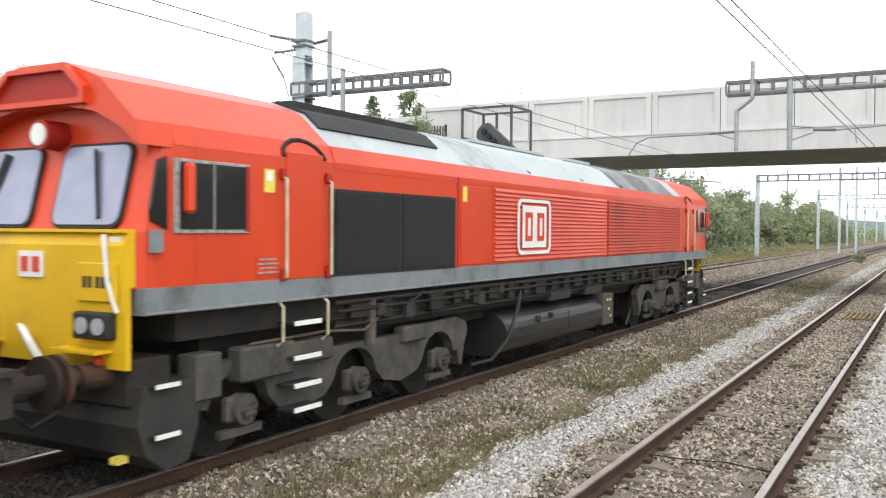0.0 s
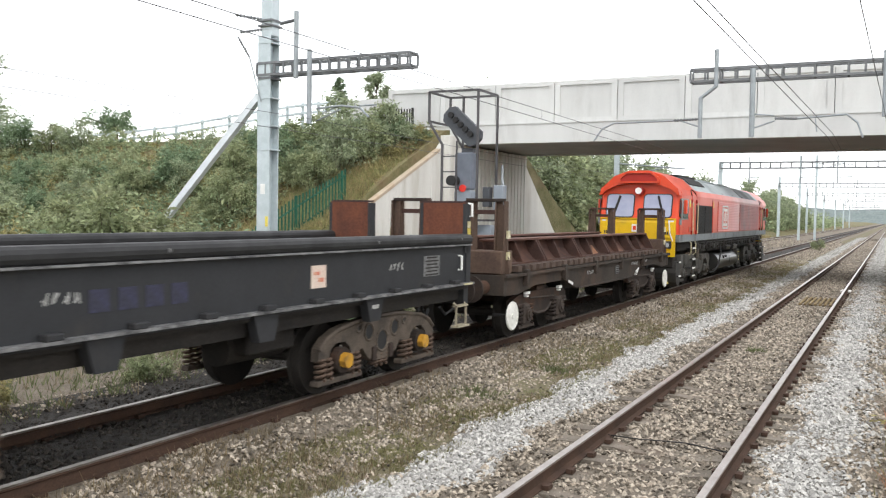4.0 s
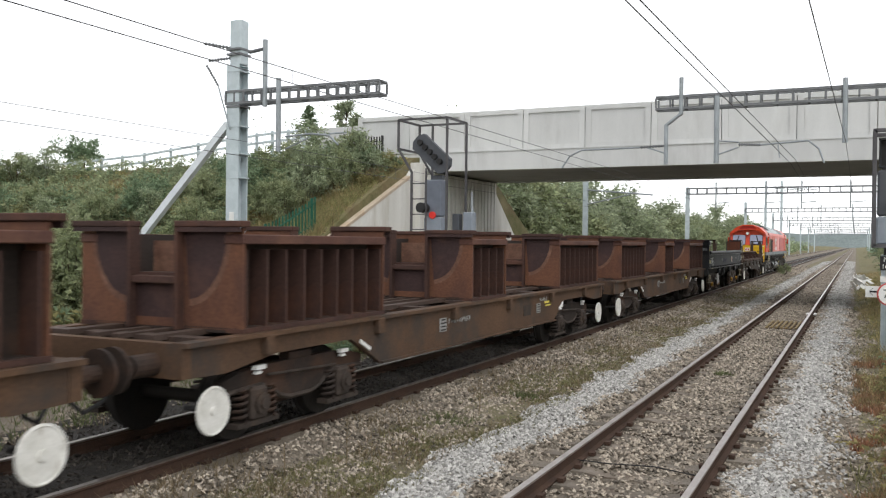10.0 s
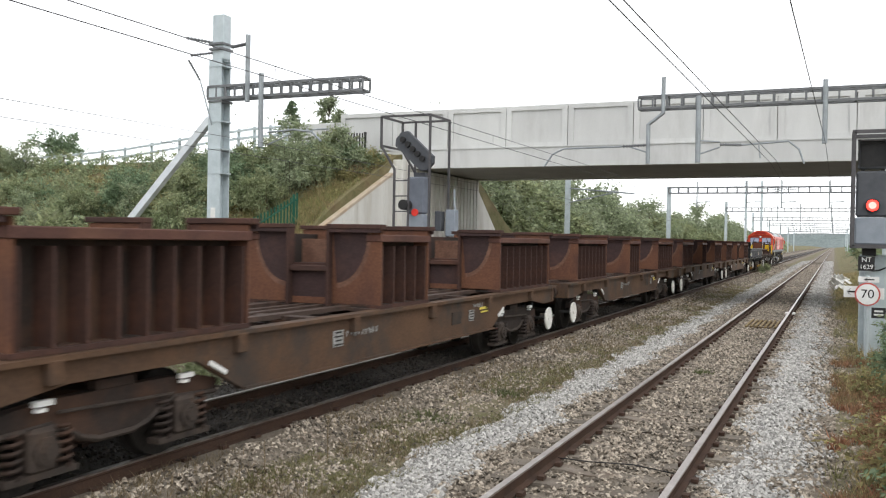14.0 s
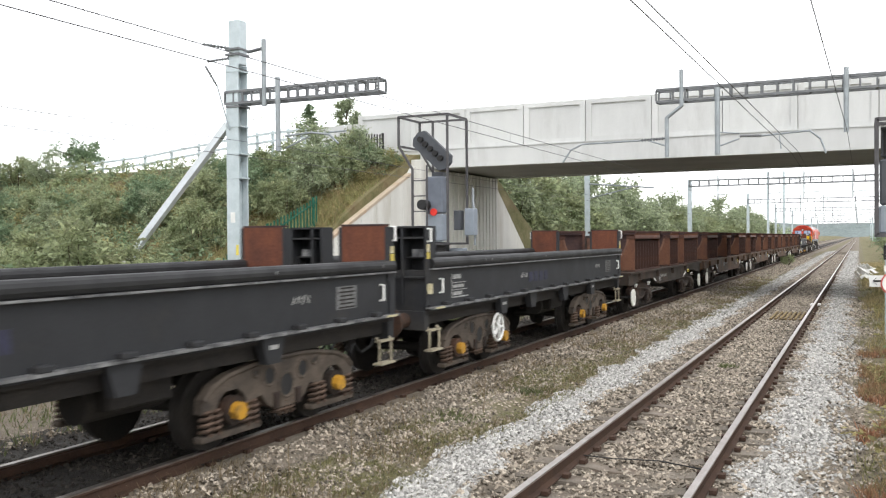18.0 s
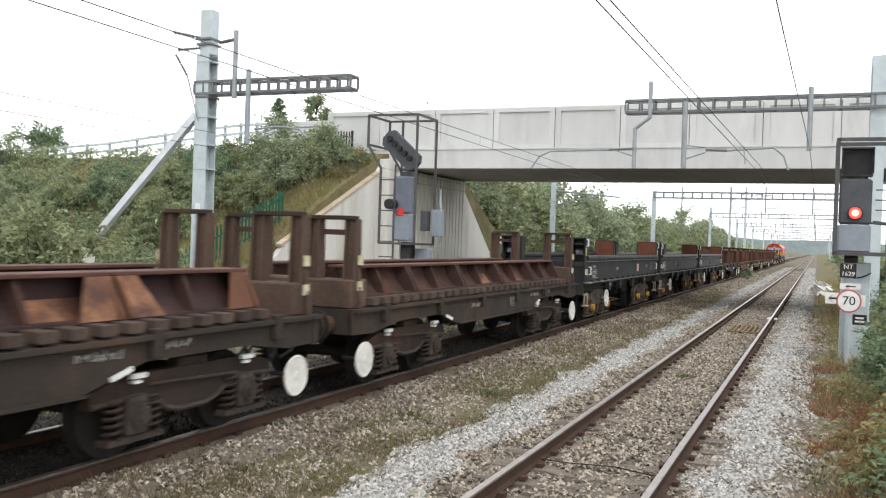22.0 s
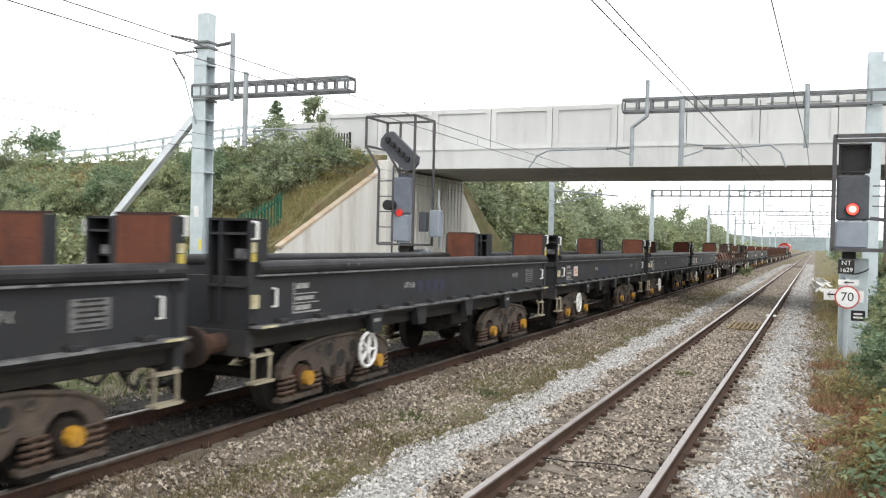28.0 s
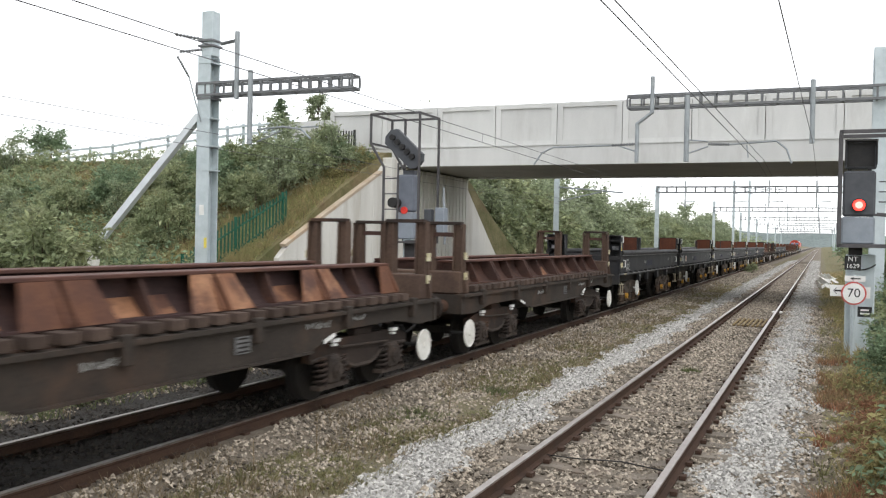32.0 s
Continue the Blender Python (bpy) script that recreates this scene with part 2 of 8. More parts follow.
M_TANK = surf("satin black fuel tank", (0.022, 0.022, 0.022), (0.035, 0.033, 0.03), 1.2, 0.32, 0.1, 0.1, 30, grain=0.3)
M_RUST = surf("rusted brown steel", (0.069, 0.036, 0.028), (0.045, 0.026, 0.022), 1.2, 0.85, 0.1, 0.25, 30, stain=(0.12, 0.052, 0.032), stain_scale=0.8, stain_lo=0.5, stain_hi=0.72)
M_RUBBED = surf("rubbed orange steel", (0.34, 0.175, 0.095), (0.19, 0.085, 0.047), 2.6, 0.6, 0.2, 0.1, 30, stain=(0.085, 0.04, 0.029), stain_scale=1.6, stain_lo=0.45, stain_hi=0.6)
M_RUST_DARK = surf("dark oily rust, also painted shade", (0.038, 0.027, 0.022), (0.025, 0.019, 0.016), 1.5, 0.8, 0.1, 0.25, 30, stain=(0.10, 0.05, 0.03))
M_SOLEBAR = surf("brown painted solebar", (0.115, 0.064, 0.036), (0.078, 0.047, 0.030), 0.9, 0.8, 0.1, 0.15, 30, stain=(0.045, 0.04, 0.036), stain_scale=0.7)
M_SOLEBAR_DARK = surf("grimy dark solebar", (0.046, 0.037, 0.030), (0.032, 0.026, 0.022), 0.9, 0.8, 0.1, 0.15, 30, stain=(0.08, 0.05, 0.035))
M_WAGON_GREY = surf("dark grey wagon paint", (0.030, 0.031, 0.034), (0.022, 0.023, 0.025), 0.9, 0.65, 0.1, 0.08, 30, stain=(0.045, 0.042, 0.04), stain_scale=0.9, grain=0.35)
M_WAGON_RIM = surf("rubbed black top rail", (0.036, 0.036, 0.037), (0.021, 0.021, 0.022), 2.0, 0.55, 0.3, 0.1, 40, grain=0.4)
M_WAGON_BOGIE = surf("brown dusty bogie", (0.115, 0.092, 0.072), (0.075, 0.06, 0.048), 3.0, 0.85, 0.1, 0.3, 40, stain=(0.04, 0.034, 0.03), stain_scale=2.2, stain_lo=0.48, stain_hi=0.68)
M_HUB = surf("dirty yellow axle cap paint", (0.52, 0.27, 0.025), (0.40, 0.21, 0.03), 6, 0.55, 0, 0.05, 40, stain=(0.12, 0.08, 0.04), stain_scale=5, stain_lo=0.5, stain_hi=0.7)
M_ENDBOX = surf("brown weathered steel", (0.105, 0.068, 0.048), (0.070, 0.045, 0.035), 1.2, 0.8, 0.1, 0.2, 30, stain=(0.15, 0.095, 0.065), stain_scale=1.0, streak=0.5)
M_LIP = surf("scuffed rust lip", (0.115, 0.052, 0.038), (0.075, 0.038, 0.031), 1.1, 0.7, 0.15, 0.2, 30, stain=(0.17, 0.085, 0.055), stain_scale=0.9, stain_lo=0.5, stain_hi=0.75)
M_BEARER = surf("rusty bearer timber", (0.085, 0.058, 0.044), (0.055, 0.038, 0.031), 4, 0.85, 0.0, 0.3, 30, objvar=0.3)
M_TAPE_YELLOW = surf("dirty yellow tape", (0.55, 0.43, 0.07), (0.42, 0.34, 0.09), 7, 0.6, 0, 0.05, 60)
M_STEP = surf("dirty cream paint", (0.40, 0.36, 0.26), (0.22, 0.19, 0.14), 6, 0.7, 0, 0.05, 60)
M_DISC = surf("chalky white disc paint", (0.74, 0.73, 0.69), (0.58, 0.57, 0.52), 5, 0.6, 0, 0.05, 50, stain=(0.36, 0.32, 0.27), stain_scale=4.0, stain_lo=0.58, stain_hi=0.75, grain=0.3)
M_GRIME = surf("oily brown grime", (0.062, 0.047, 0.038), (0.036, 0.029, 0.025), 3.5, 0.75, 0.15, 0.25, 40, stain=(0.10, 0.065, 0.045), stain_scale=2.5, stain_lo=0.55, stain_hi=0.75)
M_TAPE = surf("grubby pale tape", (0.58, 0.54, 0.40), (0.42, 0.37, 0.20), 7, 0.6, 0, 0.05, 60)
M_PURPLE = surf("dark purple rust", (0.055, 0.030, 0.028), (0.040, 0.025, 0.024), 1.5, 0.75, 0.15, 0.2, 30, stain=(0.085, 0.045, 0.036), stain_scale=1.3)
M_ORANGE = surf("orange rust plate", (0.15, 0.066, 0.036), (0.10, 0.046, 0.030), 0.9, 0.8, 0.1, 0.2, 30, stain=(0.075, 0.038, 0.030), stain_scale=0.9, streak=0.6)
M_PALE_RUST = surf("pale rust, scraped and light-painted", (0.19, 0.105, 0.07), (0.11, 0.055, 0.038), 5, 0.75, 0.1, 0.1, 30)
M_DECK = surf("scuffed deck steel", (0.085, 0.058, 0.046), (0.060, 0.042, 0.035), 2.0, 0.7, 0.2, 0.2, 30, stain=(0.12, 0.075, 0.055), stain_scale=1.1)
M_PLATE = surf("rust-red standing plate", (0.135, 0.046, 0.024), (0.085, 0.033, 0.022), 1.3, 0.8, 0.1, 0.2, 30, stain=(0.19, 0.065, 0.03), stain_scale=1.0, streak=0.5)
M_PANEL = surf("worn grey data panel", (0.17, 0.17, 0.17), (0.10, 0.10, 0.10), 9, 0.8, 0, 0.0, 60)
M_CARD = surf("faded pink card", (0.58, 0.42, 0.36), (0.62, 0.55, 0.46), 5, 0.7, 0, 0.0, 60)
M_CARD_INK = surf("faded red print", (0.50, 0.13, 0.09), (0.55, 0.30, 0.2), 9, 0.7, 0, 0.0, 60)
M_TIMBER = surf("packing timber", (0.16, 0.105, 0.07), (0.10, 0.065, 0.045), 3, 0.9, 0, 0.3, 30)
M_SPRING = surf("dusty brown spring", (0.12, 0.08, 0.058), (0.075, 0.052, 0.04), 6, 0.85, 0.1, 0.1, 40)
M_WORN = surf("paint worn to bare edge", (0.26, 0.26, 0.26), (0.10, 0.10, 0.105), 5, 0.5, 0.3, 0.05, 60, stain=(0.05, 0.05, 0.053), stain_scale=2.5)
M_FADED = surf("faded violet marking paint", (0.036, 0.036, 0.068), (0.03, 0.031, 0.045), 6, 0.7, 0, 0.0, 40)
M_STENCIL = surf("worn white stencil", (0.40, 0.40, 0.385), (0.20, 0.20, 0.19), 12, 0.8, 0, 0.0, 90)
M_LABEL = surf("yellow warning label", (0.75, 0.62, 0.10), (0.7, 0.58, 0.12), 4, 0.5)
M_GREEN = surf("dark green fence paint", (0.016, 0.115, 0.07), (0.011, 0.08, 0.05), 3, 0.6, 0, 0.05)
M_LAMP_RED = glow("lit red aspect", (1.0, 0.03, 0.02), 4.0)
M_LAMP_CORE = glow("hot centre of the red aspect", (1.0, 0.3, 0.26), 1.8)
M_LAMP_DIM = glow("red aspect seen aslant", (0.55, 0.03, 0.02), 0.25)
M_COPING = surf("orange-stained coping", (0.50, 0.42, 0.33), (0.42, 0.34, 0.25), 1.2, 0.85, 0, 0.2, 25, stain=(0.40, 0.25, 0.14), stain_scale=0.8)
M_PLASTIC = surf("white rag", (0.75, 0.74, 0.70), (0.6, 0.6, 0.57), 6, 0.7)


# ---- mesh helpers ----
def box(bm, cx, cy, cz, sx, sy, sz, rot=None, bevel=0.0):
    r = bmesh.ops.create_cube(bm, size=1.0)
    vs = r["verts"]
    m = Matrix.Translation((cx, cy, cz)) @ (rot or Matrix.Identity(4)) @ Matrix.Diagonal((sx, sy, sz, 1))
    bmesh.ops.transform(bm, matrix=m, verts=vs)
    if bevel:
        es = list({e for v in vs for e in v.link_edges})
        bmesh.ops.bevel(bm, geom=es, offset=bevel, segments=1, affect="EDGES")


def rod(bm, a, b, r, seg=8, r2=None):
    a, b = Vector(a), Vector(b)
    d = b - a
    m = Matrix.Translation((a + b) / 2) @ d.to_track_quat("Z", "Y").to_matrix().to_4x4()
    bmesh.ops.create_cone(bm, cap_ends=True, segments=seg, radius1=r, radius2=r if r2 is None else r2, depth=d.length, matrix=m)


def path_rod(bm, pts, r, seg=8):
    """One round tube swept along a line of points."""
    pts = [Vector(p) for p in pts]
    rings = []
    for i, p in enumerate(pts):
        d = (pts[min(i + 1, len(pts) - 1)] - pts[max(i - 1, 0)]).normalized()
        side = d.cross(Vector((0.13, 0.21, 0.97)) if abs(d.z) < 0.9 else Vector((0.97, 0.13, 0.21))).normalized()
        up = side.cross(d)
        rings.append([bm.verts.new(p + (side * math.cos(k * 2 * math.pi / seg) + up * math.sin(k * 2 * math.pi / seg)) * r) for k in range(seg)])
    for a, b in zip(rings[:-1], rings[1:]):
        for k in range(seg):
            bm.faces.new((a[k], a[(k + 1) % seg], b[(k + 1) % seg], b[k]))
    bm.faces.new(rings[0][::-1])
    bm.faces.new(rings[-1])


def beam(bm, a, b, w, h):
    """A square bar from a to b."""
    a, b = Vector(a), Vector(b)
    d = b - a
    box(bm, *((a + b) / 2), w, h, d.length, rot=d.to_track_quat("Z", "Y").to_matrix().to_4x4())


def disc(bm, c, r, thick, axis="X", seg=20, r2=None):
    c = Vector(c)
    d = Vector({"X": (1, 0, 0), "Y": (0, 1, 0), "Z": (0, 0, 1)}[axis]) * thick / 2
    rod(bm, c - d, c + d, r, seg, r2)


def prism(bm, outline, lo, hi, axis="Y"):
    """A closed outline carried from lo to hi along an axis: (x, z) along Y, (y, z) along X, (x, y) along Z."""
    def at(p, q):
        return {"Y": (p[0], q, p[1]), "X": (q, p[0], p[1]), "Z": (p[0], p[1], q)}[axis]
    a = [bm.verts.new(at(p, lo)) for p in outline]
    b = [bm.verts.new(at(p, hi)) for p in outline]
    n = len(outline)
    bm.faces.new(a)
    bm.faces.new(b[::-1])
    for i in range(n):
        j = (i + 1) % n
        bm.faces.new((a[j], a[i], b[i], b[j]))


def torus(bm, c, R, r, axis="X", seg=24):
    c = Vector(c)
    u, v = {"X": (Vector((0, 1, 0)), Vector((0, 0, 1))), "Y": (Vector((1, 0, 0)), Vector((0, 0, 1)))}[axis]
    pts = [c + (u * math.cos(k * 2 * math.pi / seg) + v * math.sin(k * 2 * math.pi / seg)) * R for k in range(seg + 1)]
    path_rod(bm, pts, r, 6)


def mesh_of(name, bm, material, smooth=False):
    bmesh.ops.recalc_face_normals(bm, faces=bm.faces[:])
    me = bpy.data.meshes.new(name)
    bm.to_mesh(me)
    bm.free()
    me.materials.append(material)
    if smooth:
        for p in me.polygons:
            p.use_smooth = True
    return me


def part(name, bm, material, parent=None, label="", smooth=False):
    ob = new(name, mesh_of(name, bm, material, smooth))
    ob.parent = parent
    if label:
        ob["label"] = label
    return ob


def thing(name, m, label, category, group="", kind=""):
    ob = new(name)
    ob.matrix_basis = m
    return tagged(ob, label, category, group, kind)


def made(fn, *args, **kw):
    bm = bmesh.new()
    fn(bm, *args, **kw)
    return bm


def each(name, rows, material, parent, label="", bevel=0.0):
    """Alike boxes, each an object of its own; boxes of one size share a mesh."""
    shared = {}
    for cx, cy, cz, sx, sy, sz in rows:
        key = (round(sx, 3), round(sy, 3), round(sz, 3))
        if key not in shared:
            bm = bmesh.new()
            box(bm, 0, 0, 0, sx, sy, sz, bevel=bevel)
            shared[key] = mesh_of(name, bm, material)
        ob = new(name, shared[key])
        ob.parent, ob.location = parent, (cx, cy, cz)
        if label:
            ob["label"] = label


def boxes(*rows, bevel=0.0):
    bm = bmesh.new()
    for r in rows:
        box(bm, *r, bevel=bevel)
    return bm


# ---- ground ----
def smooth(a, b, v):
    k = min(1.0, max(0.0, (v - a) / (b - a)))
    return k * k * (3 - 2 * k)


def line(v, *pts):
    """Straight steps between (v, height) points."""
    if v <= pts[0][0]:
        return pts[0][1]
    for (a, za), (b, zb) in zip(pts[:-1], pts[1:]):
        if v <= b:
            return za + (zb - za) * (v - a) / (b - a)
    return pts[-1][1]


SECTION = np.array(((-60, 0.3), (-17.6, 0.0), (-15.2, -0.25), (-14.3, -0.24), (-14.0, -0.12), (-11.2, -0.12), (-10.6, -0.3), (-8.2, -0.27),
             (-7.5, -0.2), (-7.2, -0.1), (-4.75, -0.1), (-4.3, -0.24), (-3.6, -0.3), (-2.9, -0.28), (-2.2, -0.175), (-1.9, -0.19), (-1.4, -0.203), (-0.1, -0.203), (0.4, -0.19), (0.75, -0.175), (1.5, -0.27), (2.4, -0.2), (5, 0.3), (12, 0.8), (60, 1.0)))
BANK = np.array(((25.0, 0.3), (37.4, 6.3), (38.0, 6.45), (46.6, 6.45), (47.2, 6.3), (60, 0.0)))
SEC_X = np.arange(-62, 62, 0.05)
SEC_Z = np.interp(SEC_X, SECTION[:, 0], SECTION[:, 1]).tolist()
BANK_Y = np.arange(20, 65, 0.05)
BANK_Z = np.interp(BANK_Y, BANK[:, 0], BANK[:, 1]).tolist()


def ground_z(x, y):
    z = SEC_Z[min(max(int((x + 62) * 20), 0), len(SEC_Z) - 1)]
    bank = BANK_Z[min(max(int((y - 20) * 20), 0), len(BANK_Z) - 1)]
    if x < ABUT_L - 0.55:
        z = max(z, bank + 0.35 * noise.noise((x * 0.3, y * 0.3, 0)))
        # ridge of scrub beyond the bridge, along the line
        if y > 47:
            z = max(z, smooth(47, 60, y) * line(-x, (17.5, 0.2), (30, 3.2), (60, 4.0)) * (1 - 0.5 * smooth(120, 260, y)))
    if x > ABUT_R + 0.35:
        z = max(z, bank * 0.999)
    if abs(x) < 15:
        z += 0.03 * noise.noise((x * 0.8, y * 0.8, 3))
    return z


def build_ground():
    xs = sorted({-2500, -900, -400, -200, -120, -80, -60, -50, -42, -36, -31, -27, -24, -21.5, -19.5, -18.2, -17.6, -17.5, -16.6, -15.8, -15.2, -14.6, -14.3, -14, -12.6, -11.2,
                 -10.6, -10, -9, -8.2, -7.5, -7.2, -6, -5.1, -4.75, -4.3, -3.9, -3.6, -3.2, -2.9, -2.5, -2.2, -1.5, 0, 0.75, 1.1, 1.5, 2, 2.4, 3.2, 4.0, ABUT_R + 0.3, ABUT_R + 0.4, 7, 9, 12, 20, 40, 60, 120, 300, 900, 2500})
    ys = [-2500, -800, -400, -250, -150, -90, -60, -45] + list(np.arange(-36, 24.9, 2.0)) + list(np.arange(25.5, 62, 1.5)) + [64, 68, 74, 82, 92, 105, 120, 140, 170, 210, 260, 330, 420, 600, 1000, 2500]
    verts = [(x, y, ground_z(x, y)) for y in ys for x in xs]
    n = len(xs)
    faces = [(j * n + i, j * n + i + 1, (j + 1) * n + i + 1, (j + 1) * n + i) for j in range(len(ys) - 1) for i in range(n - 1)]
    me = bpy.data.meshes.new("ground")
    me.from_pydata(verts, [], faces)
    for m in (M_EARTH, M_BALLAST, M_SOIL, M_BALLAST_OILY_SHADED):
        me.materials.append(m)
    for p in me.polygons:
        x = p.center.x
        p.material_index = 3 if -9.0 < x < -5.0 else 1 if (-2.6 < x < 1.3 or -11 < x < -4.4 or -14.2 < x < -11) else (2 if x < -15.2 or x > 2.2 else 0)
    return tagged(new("ground", me), "railway cess of earth, moss and ballast", "ground", kind="structure")


build_ground()


# ---- tracks ----
RAIL = [(-0.035, 0), (-0.035, -0.035), (-0.009, -0.05), (-0.009, -0.13), (-0.07, -0.145), (-0.07, -0.158), (0.07, -0.158), (0.07, -0.145), (0.009, -0.13), (0.009, -0.05), (0.035, -0.035), (0.035, 0)]


def track(name, xc, z, y0, y1, head, label, dress):
    t = thing(name, pose(xc, 0, z), label, "railway track", kind="structure")
    for side in (-1, 1):
        bm = bmesh.new()
        prism(bm, [(side * GAUGE / 2 + px, pz - 0.002) for px, pz in RAIL], y0, y1)
        rail = part("rail", bm, M_RAIL_SIDE, t)
        part("rail_head", boxes((side * GAUGE / 2, (y0 + y1) / 2, -0.008, 0.073, y1 - y0, 0.02)), head, rail, "worn running surface")
    bm = bmesh.new()
    prism(bm, [(-1.25, -0.30), (-1.25, -0.185), (-1.2, -0.165), (-0.55, -0.165), (-0.4, -0.19), (0.4, -0.19), (0.55, -0.165), (1.2, -0.165), (1.25, -0.185), (1.25, -0.30)], -0.13, 0.13)
    sl = mesh_of("sleeper", bm, M_SLEEPER)
    clip = boxes(*[(s * GAUGE / 2 + k * 0.11, 0, -0.135, 0.07, 0.11, 0.045) for s in (-1, 1) for k in (-1, 1)])
    cl = mesh_of("rail_clip", clip, M_RAIL_SIDE)
    for i in range(int(dress[0] / 0.65), int(dress[1] / 0.65)):
        s = new("sleeper", sl)
        s.parent, s.location = t, (random.uniform(-0.02, 0.02), i * 0.65, random.uniform(-0.012, 0.006))
        c = new("rail_clip", cl)
        c.parent = s
    # sleepers out of the near stretch, joined
    bm = bmesh.new()
    for y in list(np.arange(max(y0, -60), dress[0], 0.65)) + list(np.arange(dress[1], 150, 0.65)):
        box(bm, 0, y, -0.235, 2.5, 0.26, 0.13)
    if bm.verts:
        tagged(part("sleeper_row", bm, M_SLEEPER, t), kind="stuff")
    else:
        bm.free()
    return t


track("track_near", NEAR_X, 0.0, -60, 700, M_RAIL_TOP_DULL, "lightly rusted railway track on concrete sleepers in ballast", (4.5, 60))
track("track_train", TRAIN_X, TRAIN_Z, -330, 700, M_RAIL_TOP, "running line with polished rail heads under the train", (-3, 40))
track("track_far", FAR_X, 0.0, -60, 700, M_RAIL_TOP, "third railway line beyond the train", (40, 40.5))


def stones(name, areas, size, material, label, seed):
    """Loose ballast: many small broken stones, joined. areas: x0, x1, y0, y1, lift, count, crowding towards y0."""
    rng = np.random.default_rng(seed)
    base = np.array([(1, 0, 0), (-1, 0, 0), (0, 1, 0), (0, -1, 0), (0, 0, 1), (0, 0, -1)], float)
    tri = np.array([(0, 2, 4), (2, 1, 4), (1, 3, 4), (3, 0, 4), (2, 0, 5), (1, 2, 5), (3, 1, 5), (0, 3, 5)])
    V = []
    for x0, x1, y0, y1, dz, n, crowd in areas:
        y = y0 + (y1 - y0) * rng.random(n) ** crowd
        edge = 0.12 * np.sin(y * 1.7) + 0.08 * np.sin(y * 4.1 + 1)
        x = x0 + edge + (x1 - x0) * rng.random(n)
        s = size * (0.5 + 0.9 * rng.random(n)) * (1 + 0.012 * y)
        z = np.array([ground_z(a, b) for a, b in zip(x, y)]) + dz + s * 0.15
        a = rng.random(n) * 6.28
        q = base[None] * (s[:, None, None] * (0.55 + 0.55 * rng.random((n, 6, 1)))) * np.array([1, 1, 0.75])
        c, sn = np.cos(a), np.sin(a)
        t1, t2 = 0.4 * rng.normal(size=n), 0.4 * rng.normal(size=n)
        X = q[..., 0] * c[:, None] - q[..., 1] * sn[:, None]
        Y = q[..., 0] * sn[:, None] + q[..., 1] * c[:, None]
        Z = q[..., 2] + t1[:, None] * q[..., 0] + t2[:, None] * q[..., 1]
        V.append(np.stack([X + x[:, None], Y + y[:, None], Z + z[:, None]], -1).reshape(-1, 3))
    V = np.concatenate(V)
    n = len(V) // 6
    F = (tri[None] + (np.arange(n) * 6)[:, None, None]).reshape(-1, 3)
    me = bpy.data.meshes.new(name)
    me.from_pydata(V.tolist(), [], F.tolist())
    me.materials.append(material)
    return tagged(new(name, me), label, "ballast", kind="stuff")


stones("ballast_stones", ((-3.2, -2.2, 5.5, 30, 0.0, 17000, 1.5), (-3.2, -2.2, 30, 75, 0.0, 7000, 1.2), (0.3, 1.0, 6, 30, 0.0, 12000, 1.5), (0.9, 1.35, 6, 30, 0.0, 1800, 1.5), (0.25, 1.15, 30, 75, 0, 6000, 1.2), (-3.2, -2.2, -8, 5.5, 0, 4000, 1), (0.3, 1.0, -8, 6, 0, 3000, 1), (-3.3, -2.2, 75, 160, 0, 3500, 1), (0.2, 1.2, 75, 160, 0, 3500, 1)), 0.034, M_STONE_GREY, "fresh pale grey ballast shoulders beside the near track", 11)
stones("ballast_stones", ((-2.35, 0.45, 5.5, 40, 0.012, 27000, 1.5), (-2.1, 0.2, -8, 5.5, 0.0, 5000, 1), (-4.95, -3.7, 3.5, 45, 0.0, 17000, 1.5), (-9.4, -8.4, 2, 40, 0.0, 4000, 1.4), (-4.0, -3.1, 4.5, 45, 0, 5000, 1.4), (0.95, 1.9, 6.5, 40, 0.0, 6500, 1.4), (-2.2, 0.2, 36, 130, 0, 13000, 1.2), (-4.9, -3.5, 40, 120, 0, 6000, 1.2), (-14.2, -7.6, 44, 130, 0, 12000, 1.2)), 0.029, M_STONE_BROWN, "rust-brown ballast stones between the rails and along the cess", 12)


# dark stones carry the shade under the wagons as well as oil
stones("ballast_stones", ((-6.6, -5.25, 1, 45, 0.0, 9000, 1.4), (-8.6, -6.8, 1, 45, 0.0, 8000, 1.4)), 0.029, M_STONE_DARK, "oily ballast stones under the train, its shade painted in", 13)


